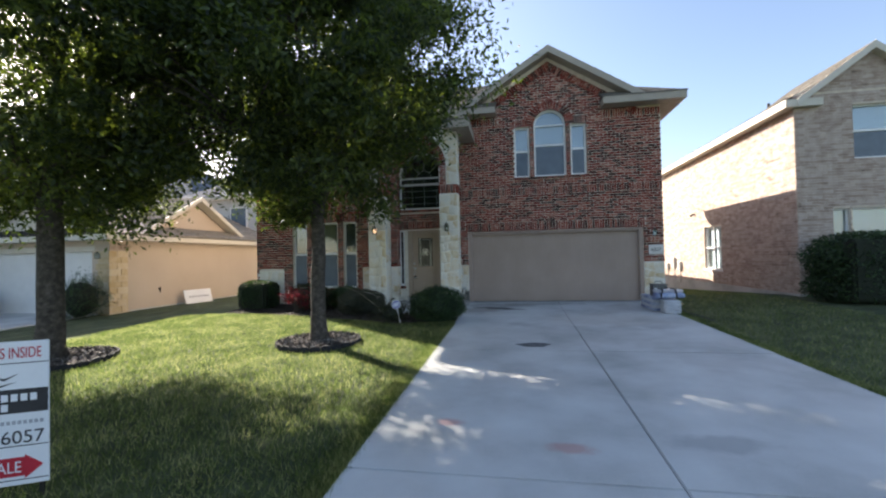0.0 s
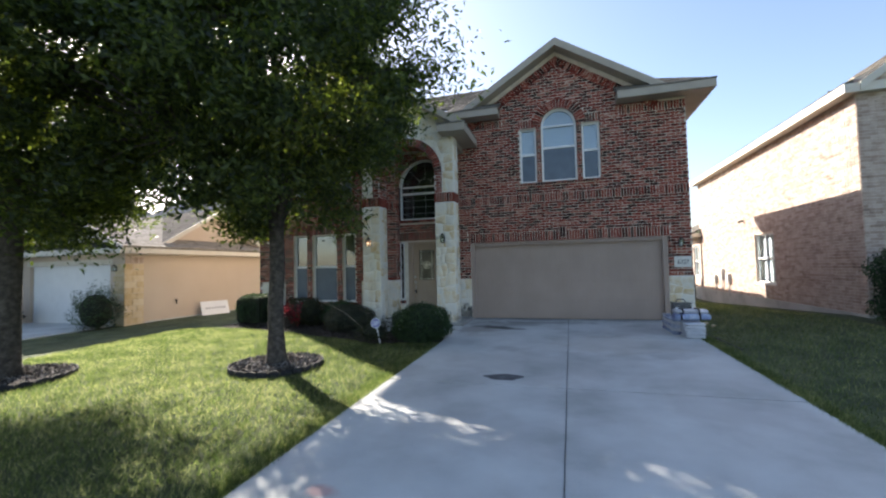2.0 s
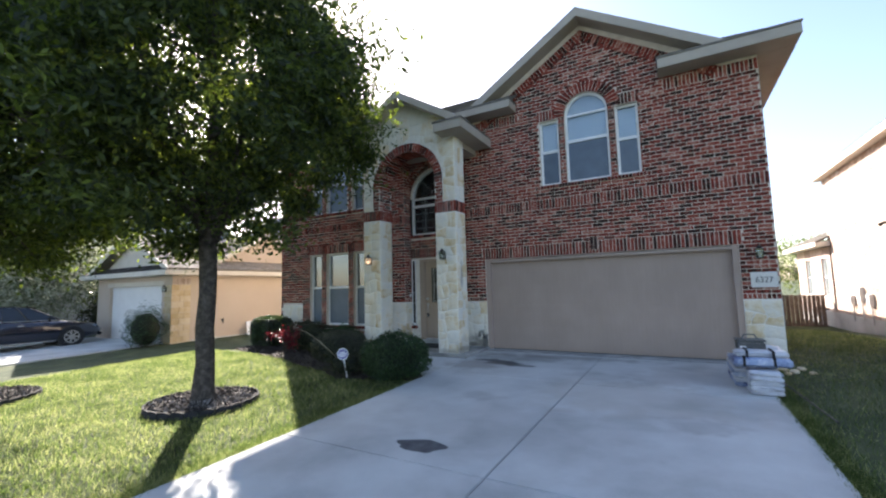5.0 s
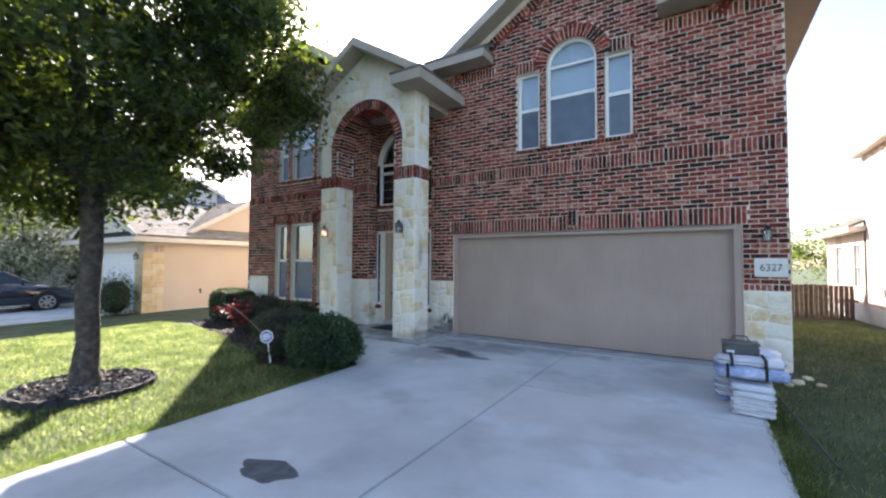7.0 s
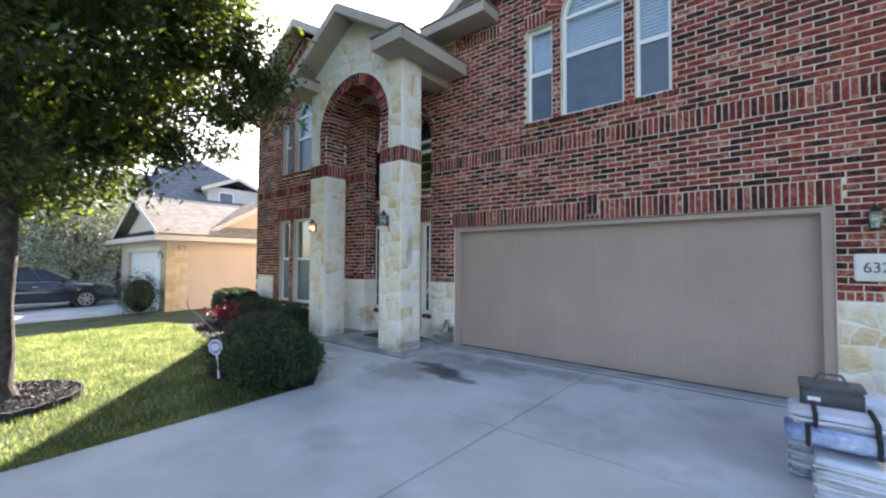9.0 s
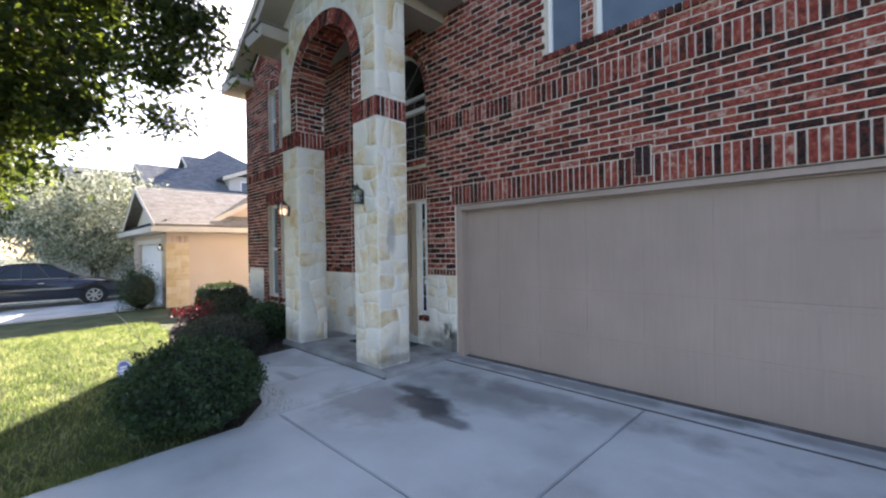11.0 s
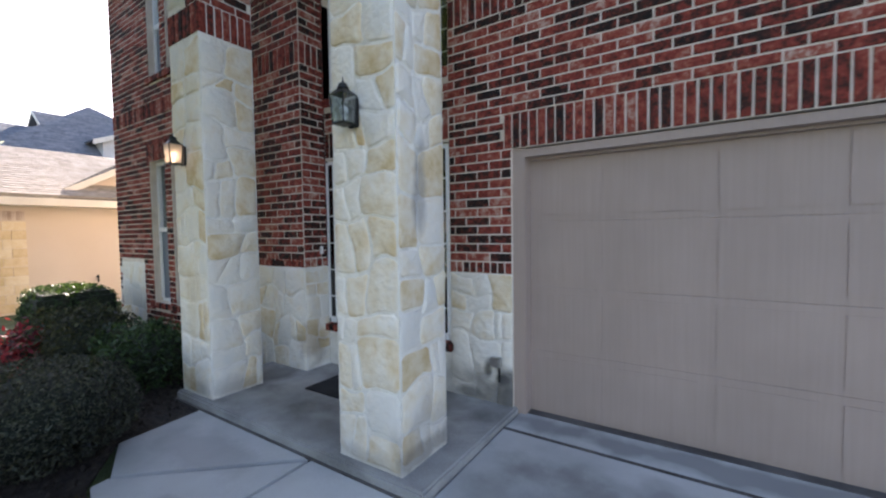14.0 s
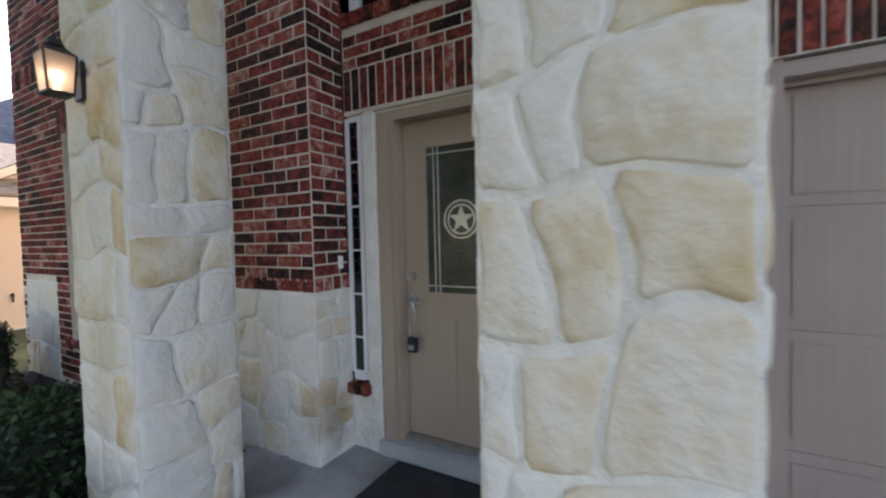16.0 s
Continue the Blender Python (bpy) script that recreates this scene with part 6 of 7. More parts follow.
for s in (-1, 1):
    roof_plane([(RX + s * 3.02, NY - 0.35, 2.68), (RX + s * 3.02, 19.9, 2.68), (RX, 19.9, RT), (RX, NY - 0.35, RT)], shingle_light, wroof)
    f, t = Vector((RX + s * 3.02, NY - 0.36, 2.68)), Vector((RX, NY - 0.36, RT))
    boards("rake_board", [f, t, t - Vector((0, 0, 0.17)), f - Vector((0, 0, 0.17))], (0, -0.03, 0), west)
part("gable_wall", solid([(RX - 2.7, NY, 2.6), (RX + 2.7, NY, 2.6), (RX, NY, 3.92)], (0, 0.2, 0)), cream_trim, west, "pale gable siding")
roof_plane([(-18.9, NY - 0.45, 2.62), (NX + 0.42, NY - 0.45, 2.62), (NX + 0.2, NY - 0.02, 2.85), (-18.7, NY - 0.02, 2.85)], shingle_dark, wroof)
part("front_eave", box(-18.9, NX + 0.42, NY - 0.45, NY, 2.44, 2.61), cream_trim, west)
part("side_eave", box(NX, NX + 0.42, NY, 19.9, 2.44, 2.61), cream_trim, west)
# cross gable over the side wall
part("cross_gable_wall", solid([(NX - 0.35, 12.3, 2.62), (NX - 0.35, 17.7, 2.62), (NX - 0.35, 15.0, 4.15)], (-0.2, 0, 0)), stucco_mat, west, "tan stucco gable")
roof_plane([(NX + 0.42, NY + 1.1, 2.62), (NX + 0.42, 19.9, 2.62), (NX - 0.33, 19.9, 2.85), (NX - 0.33, NY + 1.1, 2.85)], shingle_dark, wroof)
for s in (-1, 1):
    roof_plane([(NX + 0.05, 15.0 + s * 2.98, 2.66), (RX, 15.0 + s * 2.98, 2.66), (RX, 15.0, 4.37), (NX + 0.05, 15.0, 4.37)], shingle_dark, wroof)
    f, t = Vector((NX + 0.06, 15.0 + s * 2.98, 2.66)), Vector((NX + 0.06, 15.0, 4.37))
    boards("rake_board", [f, t, t - Vector((0, 0, 0.17)), f - Vector((0, 0, 0.17))], (0.03, 0, 0), west)
    boards("rake_soffit", [f - Vector((0, 0, 0.14)), t - Vector((0, 0, 0.14)), t - Vector((0, 0, 0.17)), f - Vector((0, 0, 0.17))], (-0.42, 0, 0), west)
siding_mat = mat("pale_siding", [(0.3, (0.50, 0.49, 0.47)), (0.7, (0.56, 0.55, 0.53))], 2, 0.8, 0.2, 40)
bm = rod(bmesh.new(), (NX + 0.06, 12.95, 0.75), (NX, 12.95, 0.75), 0.03)
rod(bm, (NX + 0.06, 12.95, 0.80), (NX + 0.06, 12.95, 0.62), 0.018)
part("hose_tap", bm, iron_mat, west)
nlamp = lantern((-13.05, NY - 0.095, 1.95), False, "dark metal wall lantern beside a white garage door")


def hip_house(label, x0, x1, y0, y1, eave, ridge, wall, windows, storeys=2):
    ob = thing("house", label, "house")
    part("outer_wall", box(x0, x1, y0, y1, -0.3, eave), wall, ob)
    rf = part("roof", box(x0 - 0.4, x1 + 0.4, y0 - 0.4, y1 + 0.4, eave, eave + 0.16), cream_trim, ob)
    dx = min((x1 - x0), (y1 - y0)) / 2
    r0, r1 = Vector((x0 + dx, (y0 + y1) / 2, ridge)), Vector((x1 - dx, (y0 + y1) / 2, ridge))
    if y1 - y0 > x1 - x0:
        r0, r1 = Vector(((x0 + x1) / 2, y0 + dx, ridge)), Vector(((x0 + x1) / 2, y1 - dx, ridge))
    a, b, c, d = [Vector((x, y, eave + 0.165)) for x, y in ((x0 - 0.42, y0 - 0.42), (x1 + 0.42, y0 - 0.42), (x1 + 0.42, y1 + 0.42), (x0 - 0.42, y1 + 0.42))]
    if y1 - y0 > x1 - x0:
        planes = [(a, b, r0, r0), (b, c, r1, r0), (c, d, r1, r1), (d, a, r0, r1)]
    else:
        planes = [(a, b, r1, r0), (b, c, r1, r1), (c, d, r0, r1), (d, a, r0, r0)]
    for p in planes:
        roof_plane(p, shingle_blue, rf)
    for face, u, z in windows:
        if face == "x":
            w = part("window", box(x1, x1 + 0.05, u - 0.5, u + 0.5, z, z + 1.4), white_mat, ob)
            part("pane", box(x1 + 0.051, x1 + 0.06, u - 0.43, u + 0.43, z + 0.07, z + 1.33), screen_mat, w)
        else:
            w = part("window", box(u - 0.5, u + 0.5, y0 - 0.05, y0, z, z + 1.4), white_mat, ob)
            part("pane", box(u - 0.43, u + 0.43, y0 - 0.06, y0 - 0.051, z + 0.07, z + 1.33), screen_mat, w)
    return ob, rf


grey_house, grey_roof = hip_house("two-storey grey-sided house with slate-grey hip and gable roofs", -42, -27.2, 13.6, 23.6, 5.6, 9.75, siding_mat, [("x", 15.6, 3.2), ("y", -29, 3.2)])


def gable_wing(parent, rf, xr, z, y0, y1, half, eave):
    """A lower wing whose ridge runs along y at xr, with a gable end at y0."""
    part("gable_wall", solid([(xr - half, y0, 0.0), (xr + half, y0, 0.0), (xr + half, y0, eave), (xr, y0, z - 0.1), (xr - half, y0, eave)], (0, y1 - y0, 0)), siding_mat, parent)
    for sd in (-1, 1):
        roof_plane([(xr + sd * (half + 0.4), y0 - 0.35, eave - 0.1), (xr + sd * (half + 0.4), y1, eave - 0.1), (xr, y1, z), (xr, y0 - 0.35, z)], shingle_blue, rf)
        a, b = Vector((xr + sd * (half + 0.4), y0 - 0.36, eave - 0.1)), Vector((xr, y0 - 0.36, z))
        part("rake_board", solid([a, b, b + Vector((0, 0, -0.2)), a + Vector((0, 0, -0.2))], (0, -0.03, 0)), cream_trim, rf)


gable_wing(grey_house, grey_roof, -33.0, 8.15, 13.7, 18.6, 4.6, 5.5)
gable_wing(grey_house, grey_roof, -33.2, 9.15, 16.6, 19.4, 4.9, 5.6)
gable_wing(grey_house, grey_roof, -33.6, 7.6, 8.6, 14.0, 4.4, 5.2)
part("dormer", box(-28.2, -27.0, 17.6, 21.4, 5.0, 6.9), siding_mat, grey_house, "cream gabled dormer")
for a, b in ((17.1, 19.5), (21.9, 19.5)):
    roof_plane([(-29.4, a, 6.75), (-26.7, a, 6.75), (-26.7, b, 7.75), (-29.4, b, 7.75)], shingle_blue, grey_roof)
    p, q = Vector((-26.69, a, 6.75)), Vector((-26.69, b, 7.75))
    part("rake_board", solid([p, q, q - Vector((0, 0, 0.26)), p - Vector((0, 0, 0.26))], (0.04, 0, 0)), cream_trim, grey_roof)
dormer_window = part("window", box(-27.0, -26.95, 18.3, 19.3, 5.3, 6.6), white_mat, grey_house)
part("pane", box(-26.949, -26.94, 18.38, 19.22, 5.38, 6.52), screen_mat, dormer_window)
hip_house("two-storey pale house with grey hip roof", -17.6, -13.2, 19.9, 28, 5.0, 6.7, siding_mat, [("x", 22, 3.2), ("x", 24.5, 3.2), ("y", -14.5, 3.2)])
hip_house("distant two-storey house with grey roof", -26, -19.5, 22.5, 31, 5.4, 8.4, siding_mat, [("x", 25, 3.4), ("x", 28, 3.4), ("y", -22, 3.4)])

west_drive = tagged(new("neighbour_driveway"), "pale concrete driveway of the stucco house", "driveway", kind="structure")
for a, b in ((-6, 0.0), (0.01, 5.5), (5.51, NY + 0.1)):
    for x0, x1 in ((-18.6, -16.0), (-15.99, -13.1)):
        part("concrete_panel", slab([(x0, a), (x1, a), (x1, b), (x0, b)], 0.1, 0.0), concrete_mat, west_drive)
bush("shrub", "upright bushy green shrub before the stucco house corner", (-13.0, 10.45), 0.62, 0.55, 1.25, hedge_leaf, 31, 5000, 0.07, 0.2, 0.3)
tree(-22.3, 10.2, "leafy silvery green tree beyond the parked car", 41, 0.18, 1.4, 3.1, 2.7, 2.3, 90, 30000, 0.17, grey_leaf, sigma=0.6, low=0.9)
tree(-20.2, 13.6, "leafy green tree beyond the parked car", 42, 0.15, 1.0, 2.2, 1.7, 1.6, 60, 18000, 0.15, oak_leaf, sigma=0.55, low=0.5)
tree(-27.0, 6.0, "leafy green street tree further down the street", 43, 0.2, 2.0, 4.6, 3.2, 2.4, 90, 36000, 0.18, oak_leaf, sigma=0.6, low=1.8)
bush("hedge", "low dark hedge behind the parked car", (-20.6, 12.6), 1.3, 1.1, 1.5, dark_leaf, 33, 7000, 0.1, 0.15)
tree(13.5, 52.0, "distant yellow-green tree behind the fence", 44, 0.2, 1.0, 3.0, 3.5, 2.6, 50, 8000, 0.25, oak_leaf, sigma=0.8, low=0.2)
tree(8.5, 60.0, "distant green tree behind the fence", 45, 0.2, 1.0, 2.6, 4.0, 2.2, 50, 8000, 0.25, oak_leaf, sigma=0.8, low=0.0)


# ---- parked car ----
def sedan(at, turn):
    ob = thing("car", "dark blue-black four-door sedan parked on a concrete driveway", "car", at=at, turn=turn)
    paint = mat("dark_blue_car_paint", [(0.3, (0.012, 0.014, 0.024)), (0.7, (0.018, 0.02, 0.034))], 2, 0.18, 0)
    paint.node_tree.nodes["Principled BSDF"].inputs["Coat Weight"].default_value = 0.8
    # lower body: stations along y (rear to nose): half width, sill z, shoulder z
    st = [(-2.35, 0.70, 0.42, 0.80), (-2.25, 0.82, 0.30, 0.95), (-1.7, 0.90, 0.24, 1.00), (-0.6, 0.91, 0.22, 0.97), (0.6, 0.91, 0.22, 0.93), (1.3, 0.90, 0.23, 0.90), (1.9, 0.86, 0.26, 0.80), (2.25, 0.76, 0.32, 0.70), (2.38, 0.60, 0.40, 0.58)]
    bm = bmesh.new()
    rings = []
    for y, w, z0, z1 in st:
        rings.append([bm.verts.new(p) for p in ((-w * 0.92, y, z0), (-w, y, z0 + 0.12), (-w, y, z1 - 0.12), (-w * 0.9, y, z1 - 0.02), (-w * 0.5, y, z1 + 0.035), (0, y, z1 + 0.05), (w * 0.5, y, z1 + 0.035), (w * 0.9, y, z1 - 0.02), (w, y, z1 - 0.12), (w, y, z0 + 0.12), (w * 0.92, y, z0))])
    for a, b in zip(rings, rings[1:]):
        for k in range(11):
            bm.faces.new((a[k], a[(k + 1) % 11], b[(k + 1) % 11], b[k]))
    bm.faces.new(rings[0])
    bm.faces.new(rings[-1][::-1])
    bmesh.ops.recalc_face_normals(bm, faces=bm.faces)
    body = part("body", bm, paint, ob, smooth=True)
    # greenhouse
    bm = bmesh.new()
    lo = [(-1.85, 0.72, 0.98), (-1.0, 0.80, 0.985), (0.3, 0.80, 0.95), (1.15, 0.74, 0.93)]
    hi = [(-1.05, 0.58, 1.36), (-0.6, 0.60, 1.43), (0.0, 0.60, 1.44), (0.38, 0.57, 1.38)]
    ring = [[bm.verts.new(p) for p in ((-w, y, z), (w, y, z))] for y, w, z in lo]
    top = [[bm.verts.new(p) for p in ((-w, y, z), (w, y, z))] for y, w, z in hi]
    for i in range(3):
        for s in (0, 1):
            bm.faces.new((ring[i][s], ring[i + 1][s], top[i + 1][s], top[i][s]))
    bm.faces.new((ring[0][0], ring[0][1], top[0][1], top[0][0]))
    bm.faces.new((ring[3][0], ring[3][1], top[3][1], top[3][0]))
    bmesh.ops.recalc_face_normals(bm, faces=bm.faces)
    part("glasshouse", bm, mat("car_glass", [(0.3, (0.02, 0.028, 0.035)), (0.7, (0.03, 0.038, 0.048))], 2, 0.06, 0), body, "tinted glass")
    bm = bmesh.new()
    t = [[bm.verts.new((s * (w + 0.01), y, z + 0.012)) for s in (-1, 0, 1)] for y, w, z in hi]
    for a in t:
        a[1].co.z += 0.03
    for a, b in zip(t, t[1:]):
        for k in range(2):
            bm.faces.new((a[k], a[k + 1], b[k + 1], b[k]))
    g = bmesh.ops.solidify(bm, geom=bm.faces[:], thickness=0.03)
    part("roof", bm, paint, body, smooth=True)
    bm = bmesh.new()
    for s in (-1, 1):
        for a, b in zip(lo, hi):
            rod(bm, (s * a[1] * 1.005, a[0], a[2]), (s * b[1] * 1.01, b[0], b[2]), 0.022, sides=6)
        for y in (-0.35,):
            rod(bm, (s * 0.81, y, 0.96), (s * 0.605, y, 1.43), 0.028, sides=6)
    part("pillars", bm, paint, body)
    bm = bmesh.new()
    for s in (-1, 1):
        for a, b in zip(lo, lo[1:]):
            rod(bm, (s * (a[1] + 0.012), a[0], a[2]), (s * (b[1] + 0.012), b[0], b[2]), 0.012, sides=6)
    part("chrome_strip", bm, silver_mat, body, "chrome window strip")
    for s in (-1, 1):
        part("mirror", box(min(s * 0.84, s * 1.02), max(s * 0.84, s * 1.02), 0.72, 0.84, 0.93, 1.05, 0.03), paint, body)
        part("headlight", box(min(s * 0.52, s * 0.80), max(s * 0.52, s * 0.80), 2.02, 2.22, 0.60, 0.72, 0.03), lantern_glass, body, "clear headlight")
        part("tail_light", box(min(s * 0.5, s * 0.79), max(s * 0.5, s * 0.79), -2.36, -2.2, 0.72, 0.86, 0.02), red_ink, body)
        part("door_handle", box(min(s * 0.9, s * 0.93), max(s * 0.9, s * 0.93), 0.0, 0.16, 0.80, 0.825, 0.006), silver_mat, body)
        part("sill_trim", box(min(s * 0.86, s * 0.915), max(s * 0.86, s * 0.915), -1.1, 1.0, 0.21, 0.25, 0.01), silver_mat, body, "bright sill strip")
        for y in (-1.38, 1.42):
            wh = new("wheel")
            wh.parent, wh.location = ob, (s * 0.80, y, 0.32)
            # black disc over the body side stands for the shaded wheel arch
            arch = bmesh.new()
            rod(arch, (s * -0.14, 0, 0), (s * 0.117, 0, 0), 0.37, sides=28)
            part("arch_shade", arch, rubber_mat, wh)
            bm = bmesh.new()
            bmesh.ops.create_cone(bm, cap_ends=True, segments=28, radius1=0.32, radius2=0.32, depth=0.2, matrix=pose(s * 0.03, 0, 0, 0, 90, 0))
            bmesh.ops.bevel(bm, geom=[e for e in bm.edges if len(e.link_faces) == 2 and any(len(f.verts) > 6 for f in e.link_faces)], offset=0.03, segments=2, affect="EDGES")
            part("tyre", bm, rubber_mat, wh, smooth=False)
            bm = bmesh.new()
            rod(bm, (s * 0.125, 0, 0), (s * 0.134, 0, 0), 0.225, sides=24)
            rod(bm, (s * 0.125, 0, 0), (s * 0.15, 0, 0), 0.05, sides=12)
            part("rim", bm, silver_mat, wh, "alloy rim")
            # dark plates stand for the shaded openings between the spokes
            bm = bmesh.new()
            for k in range(7):
                a = 2 * math.pi * (k + 0.5) / 7
                c, d = math.cos(a), math.sin(a)
                prism(bm, [(s * 0.1345, c * 0.09 - d * 0.015, d * 0.09 + c * 0.015), (s * 0.1345, c * 0.09 + d * 0.015, d * 0.09 - c * 0.015), (s * 0.1345, c * 0.19 + d * 0.05, d * 0.19 - c * 0.05), (s * 0.1345, c * 0.19 - d * 0.05, d * 0.19 + c * 0.05)], (s * 0.002, 0, 0))
            part("rim_gap_shade", bm, rubber_mat, wh)
    part("grille", box(-0.42, 0.42, 2.32, 2.40, 0.42, 0.54, 0.02), rubber_mat, body)
    part("front_bumper", box(-0.7, 0.7, 2.26, 2.41, 0.28, 0.41, 0.04), rubber_mat, body)
    return ob


sedan((-17.3, 8.25, ground_z(-17.3, 8.2) + 0.0), 0)

# ---- yard signs ----
SX, SY = -3.16, 2.33
sale = thing("realty_sign", "tall white for-sale sign with red and black lettering on lawn", "sign", at=(SX, SY, ground_z(SX, SY) - 0.03), turn=27)
panel_mat = mat("white_sign_plastic", [(0.3, (0.74, 0.75, 0.78)), (0.7, (0.80, 0.81, 0.83))], 3, 0.4, 0.02)
part("panel", box(-0.62, 0.0, 0.0, 0.012, 0.10, 1.06, 0.003), panel_mat, sale)
part("black_band", box(-0.62, -0.004, -0.003, -0.0005, 0.58, 0.74), ink_mat, sale)
for z in (0.915, 0.36, 0.135):
    part("rule", box(-0.62, -0.003, -0.002, -0.0004, z - 0.003, z + 0.003), ink_mat, sale)
letters("lettering", "GORGEOUS INSIDE", 0.52, 0.072, (-0.30, -0.002, 0.985), 0, red_ink, sale)
letters("lettering", "46.6057", 0.38, 0.085, (-0.215, -0.002, 0.42), 0, ink_mat, sale)
bm = bmesh.new()
for a, b, z in ((-0.36, -0.05, 0.685), (-0.36, -0.2, 0.62)):
    x = a
    while x < b - 0.03:
        cuboid(bm, x, x + 0.036, -0.0055, -0.0035, z - 0.024, z + 0.024)
        x += 0.052
part("name_bars", bm, panel_mat, sale, "white bars of unreadable lettering")
bm = bmesh.new()
x = -0.5
while x < -0.03:
    cuboid(bm, x, x + 0.02, -0.002, -0.0004, 0.505, 0.53)
    x += 0.03
part("web_bars", bm, grey_ink, sale)
bm = bmesh.new()
prism(bm, [(-0.32, -0.001, 0.84), (-0.24, -0.001, 0.80), (-0.16, -0.001, 0.845), (-0.24, -0.001, 0.815)], (0, -0.002, 0))
prism(bm, [(-0.36, -0.001, 0.775), (-0.26, -0.001, 0.76), (-0.17, -0.001, 0.79), (-0.26, -0.001, 0.772)], (0, -0.002, 0))
part("emblem", bm, ink_mat, sale)
bm = solid([(-0.62, -0.001, 0.16), (-0.13, -0.001, 0.16), (-0.13, -0.001, 0.14), (-0.03, -0.001, 0.225), (-0.13, -0.001, 0.30), (-0.13, -0.001, 0.285), (-0.62, -0.001, 0.285)], (0, -0.002, 0))
part("arrow", bm, red_ink, sale, "red arrow")
letters("lettering", "FOR SALE", 0.34, 0.075, (-0.32, -0.004, 0.222), 0, panel_mat, sale)
bm = bmesh.new()
for x in (-0.57, -0.05):
    cuboid(bm, x - 0.012, x + 0.012, 0.013, 0.03, -0.25, 1.05)
part("stake", bm, iron_mat, sale)

sec = thing("security_sign", "blue and white octagonal security sign on a leaning stake", "sign", at=(-2.5, 8.72, ground_z(-2.5, 8.72) - 0.03))
blue_ink = mat("blue_ink", [(0.3, (0.16, 0.15, 0.38)), (0.7, (0.24, 0.23, 0.46))], 5, 0.4, 0)
tilt = pose(-0.05, 0, 0.42, 0, -12, 30)
oct_ = lambda r, d: [tilt @ Vector((r * math.cos(math.pi / 8 + k * math.pi / 4), d, r * math.sin(math.pi / 8 + k * math.pi / 4))) for k in range(8)]
nrm = tilt.to_3x3() @ Vector((0, -1, 0))
part("plate", solid(oct_(0.105, 0.006), nrm * 0.008), panel_mat, sec)
part("face", solid(oct_(0.09, -0.003), nrm * 0.002), blue_ink, sec, "blue face")
bm = bmesh.new()
for z, w in ((0.03, 0.05), (0.0, 0.07), (-0.03, 0.05)):
    prism(bm, [tilt @ Vector((x, -0.0055, z + q)) for x, q in ((-w, -0.01), (w, -0.01), (w, 0.01), (-w, 0.01))], nrm * 0.002)
part("lettering_bars", bm, panel_mat, sec)
part("stake", rod(bmesh.new(), (0.06, 0.02, -0.1), tilt @ Vector((0, 0.012, -0.05)), 0.012), white_mat, sec)
flat = thing("spare_sign", "white panel sign leaning against the stucco wall", "sign", at=(-12.2, 14.3, ground_z(-12.2, 14.3) - 0.03), turn=75)
part("panel", solid([(-0.55, -0.05, 0), (0.55, -0.05, 0), (0.55, 0.12, 0.52), (-0.55, 0.12, 0.52)], (0, 0.02, 0.004)), panel_mat, flat)
bm = bmesh.new()
for k in range(7):
    x = -0.38 + k * 0.12
    prism(bm, [(x, -0.052 + 0.327 * 0.22, 0.22), (x + 0.07, -0.052 + 0.327 * 0.22, 0.22), (x + 0.07, -0.052 + 0.327 * 0.3, 0.3), (x, -0.052 + 0.327 * 0.3, 0.3)], (0, -0.002, 0))
part("lettering_bars", bm, grey_ink, flat)

# ---- roofing materials stacked by the garage ----
white_wrap = mat("white_plastic_wrap", [(0.3, (0.55, 0.57, 0.62)), (0.7, (0.70, 0.71, 0.74))], 7, 0.4, 0.5, 25, depth=0.01)
blue_wrap = mat("blue_printed_wrap", [(0.35, (0.10, 0.13, 0.30)), (0.5, (0.30, 0.38, 0.56)), (0.65, (0.60, 0.64, 0.72))], 3, 0.4, 0.4, 25, depth=0.01)
GRP = "bundles stacked by the garage"


def bundle(name, label, x0, x1, y0, y1, z0, z1, material, straps=(), bulge=0.02, turn=0.0):
    cx, cy = (x0 + x1) / 2, (y0 + y1) / 2
    ob = thing(name, label, "bundle", GRP, at=(cx, cy, z0), turn=turn)
    bm = box(x0 - cx, x1 - cx, y0 - cy, y1 - cy, 0, z1 - z0, 0.0)
    bmesh.ops.subdivide_edges(bm, edges=bm.edges[:], cuts=3, use_grid_fill=True)
    bmesh.ops.bevel(bm, geom=[e for e in bm.edges if e.calc_face_angle(0) > 1.0], offset=min(0.022, (z1 - z0) * 0.3), segments=2, affect="EDGES")
    for v in bm.verts:
        d = noise.noise_vector(v.co * 9 + Vector((x0, y0, z0)) * 7)
        v.co += Vector((d.x, d.y, d.z * 0.5)) * bulge
        v.co.z = max(0.0, v.co.z)
    part("wrapped_body", bm, material, ob, smooth=True)
    for u in straps:
        part("strap", box(x0 - cx + u, x0 - cx + u + 0.025, y0 - cy - 0.022, y1 - cy + 0.022, -0.0, z1 - z0 + 0.018, 0.004), rubber_mat, ob, "black strap")
    return ob


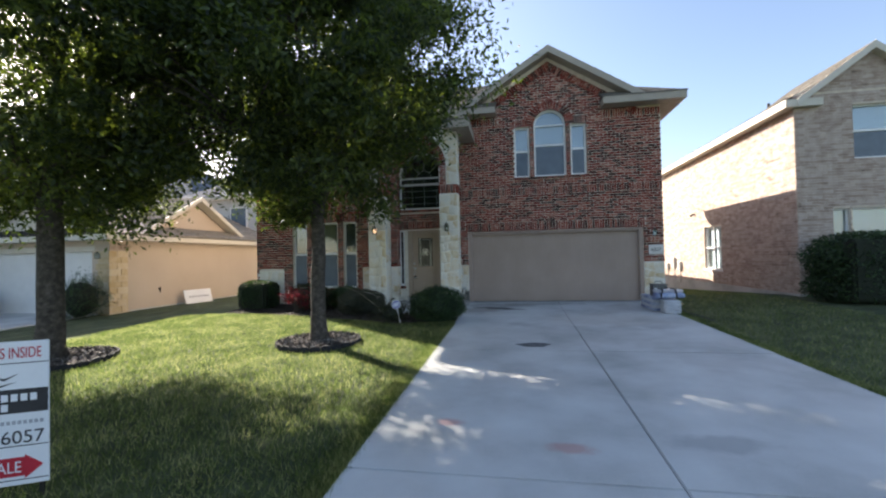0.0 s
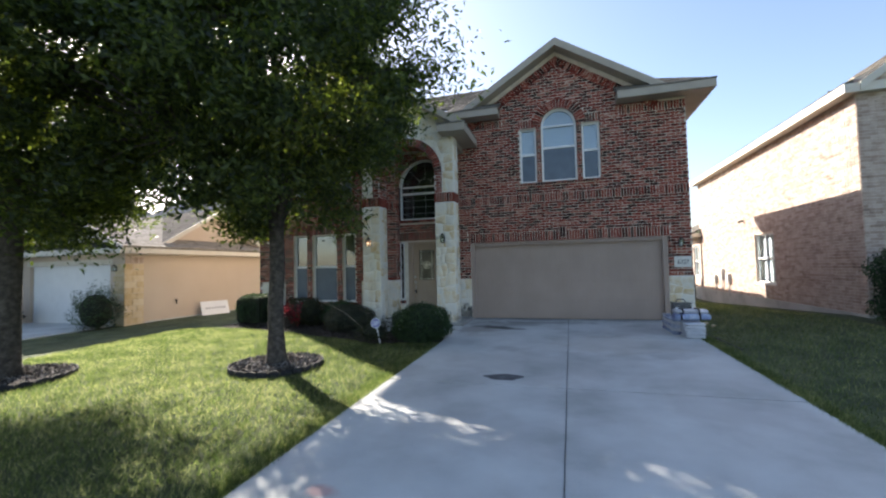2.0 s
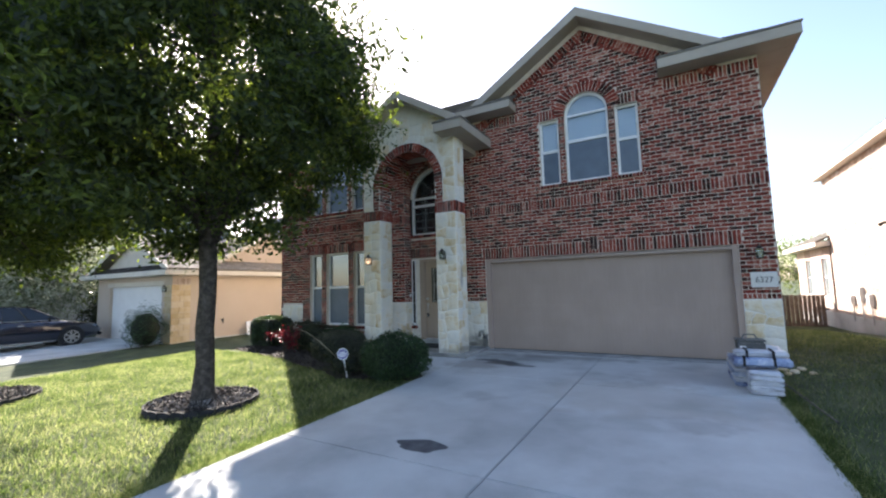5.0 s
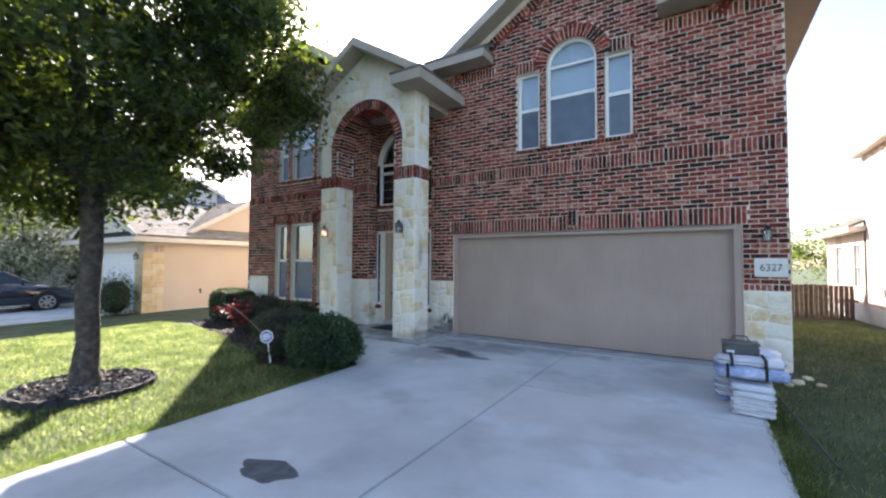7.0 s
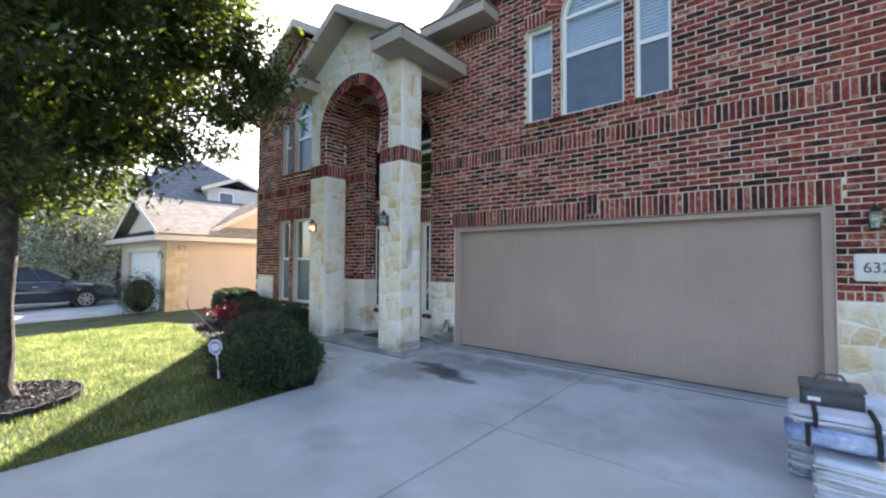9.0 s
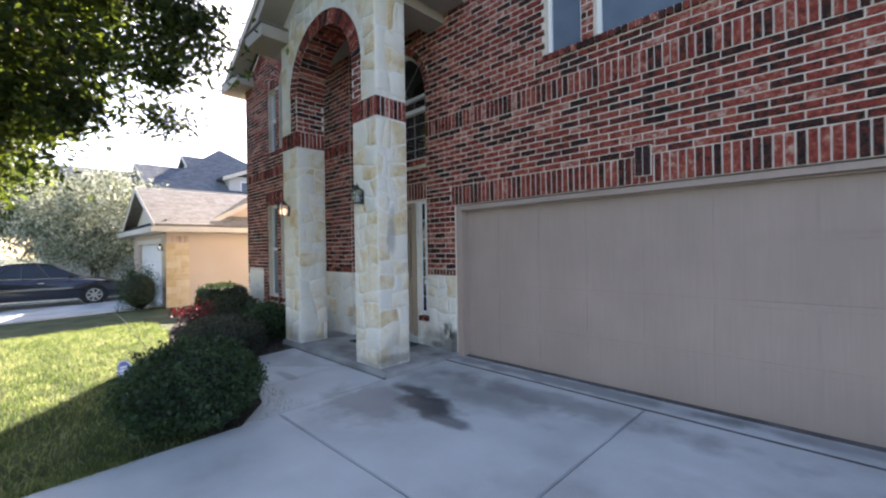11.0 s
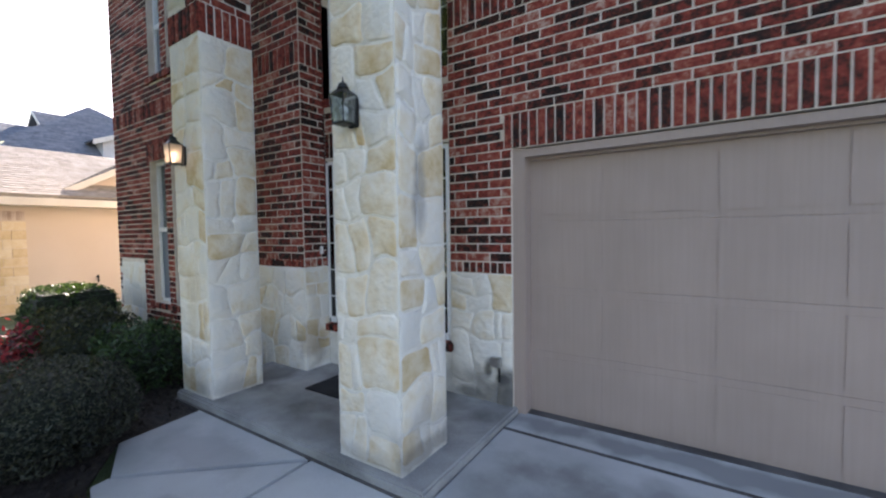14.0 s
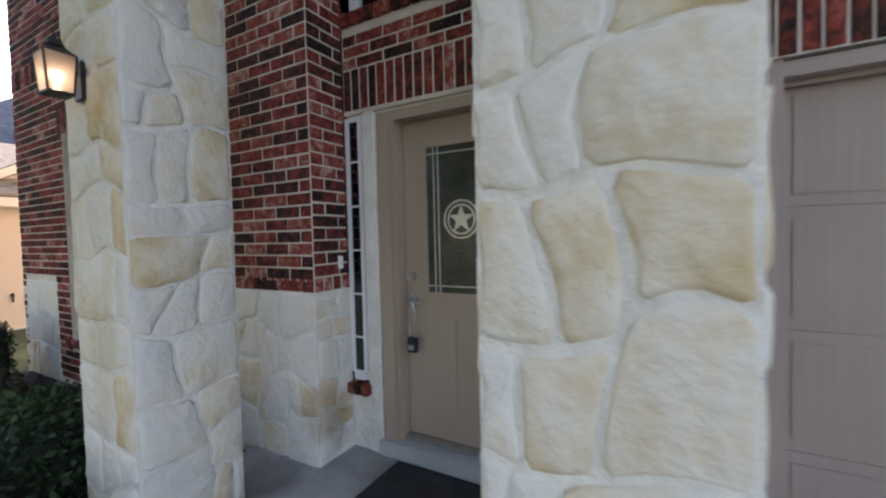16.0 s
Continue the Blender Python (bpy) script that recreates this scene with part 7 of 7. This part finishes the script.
zb = ground_z(3.5, 10.1)
for k in range(5):
    bundle("shingle_bundle", "white plastic-wrapped bundle in a low stack", 3.33 + 0.008 * (k % 2), 3.69, 9.88 - 0.01 * (k % 2), 10.22, zb + k * 0.058, zb + k * 0.058 + 0.056, white_wrap, (), 0.012)
for k in range(5):
    bundle("shingle_bundle", "blue and white wrapped bundle beside the garage pier", 3.22, 3.72, 10.30, 11.25, zb + k * 0.066, zb + k * 0.066 + 0.064, blue_wrap if k % 2 == 0 else white_wrap, (), 0.012)
bundle("wrapped_roll", "pale blue wrapped roll bound with black straps", 3.20, 3.82, 10.00, 10.28, zb + 0.335, zb + 0.445, blue_wrap, (0.1, 0.42), 0.012)
bundle("wrapped_roll", "pale blue wrapped roll bound with black straps", 3.22, 3.80, 10.05, 10.34, zb + 0.447, zb + 0.52, white_wrap, (0.12, 0.4), 0.012)
part_box = thing("storage_tote", "dark grey plastic case with handle on wrapped bundles", "case", at=(3.46, 10.62, zb + 0.332))
tote_mat = mat("dark_grey_plastic", [(0.3, (0.06, 0.065, 0.07)), (0.7, (0.10, 0.105, 0.11))], 6, 0.35, 0.1)
part("case", box(-0.17, 0.17, -0.12, 0.12, 0, 0.26, 0.02), tote_mat, part_box)
part("lid", box(-0.18, 0.18, -0.13, 0.13, 0.262, 0.29, 0.01), tote_mat, part_box)
part("label", box(-0.13, -0.06, -0.124, -0.121, 0.17, 0.2), panel_mat, part_box)
bm = bmesh.new()
limb(bm, [Vector((-0.1, 0, 0.28)), Vector((-0.06, 0, 0.35)), Vector((0.06, 0, 0.35)), Vector((0.1, 0, 0.28))], 0.01, 0.01)
part("handle", bm, tote_mat, part_box)
bundle("paper_sack", "crumpled white sack on wrapped bundles", 3.55, 3.85, 10.85, 11.2, zb + 0.332, zb + 0.47, white_wrap, (), 0.05)
strip = thing("metal_strip", "long grey metal edging strip lying on the grass", "edging", at=(0, 0, 0))
bm = bmesh.new()
rod(bm, (3.80, 10.7, ground_z(3.8, 10.7) + 0.02), (3.93, 8.95, ground_z(3.9, 9) + 0.02), 0.009)
part("strip", bm, iron_mat, strip)
for k, (x, y, q) in enumerate(((3.98, 11.75, 0.09), (4.12, 11.6, 0.07), (4.25, 11.85, 0.06), (4.0, 11.45, 0.05), (4.33, 11.6, 0.05))):
    ob = thing("loose_stone", "pale broken limestone piece on the grass", "stone", "broken stones at the corner", at=(x, y, ground_z(x, y) - 0.03 + q * 0.35), turn=k * 40)
    bm = bmesh.new()
    bmesh.ops.create_icosphere(bm, subdivisions=2, radius=q)
    for v in bm.verts:
        v.co *= 1 + 0.3 * noise.noise(v.co * 14 + Vector((k, 0, 0)))
        v.co.z *= 0.55
    part("rock", bm, quoin_mat, ob)

patch = thing("asphalt_patch", "dark irregular patch on the concrete driveway", "patch", at=(0.30, 6.76, ground_z(0.3, 6.76) + 0.001), turn=8)
rr = random.Random(6)
ring = [((0.25 + 0.04 * math.sin(3 * a) + 0.015 * math.sin(5 * a + 1) + rr.uniform(-0.02, 0.02)) * math.cos(a), (0.14 + 0.012 * math.sin(5 * a) + rr.uniform(-0.02, 0.02)) * math.sin(a), 0) for a in [2 * math.pi * k / 22 for k in range(22)]]
ring = [(x, y, 0.02 * y) for x, y, z in ring]
part("patch", solid(ring, (0, 0, 0.003)), mat("asphalt_filler", [(0.3, (0.06, 0.062, 0.066)), (0.7, (0.12, 0.122, 0.128))], 9, 0.9, 0.5, 90), patch)
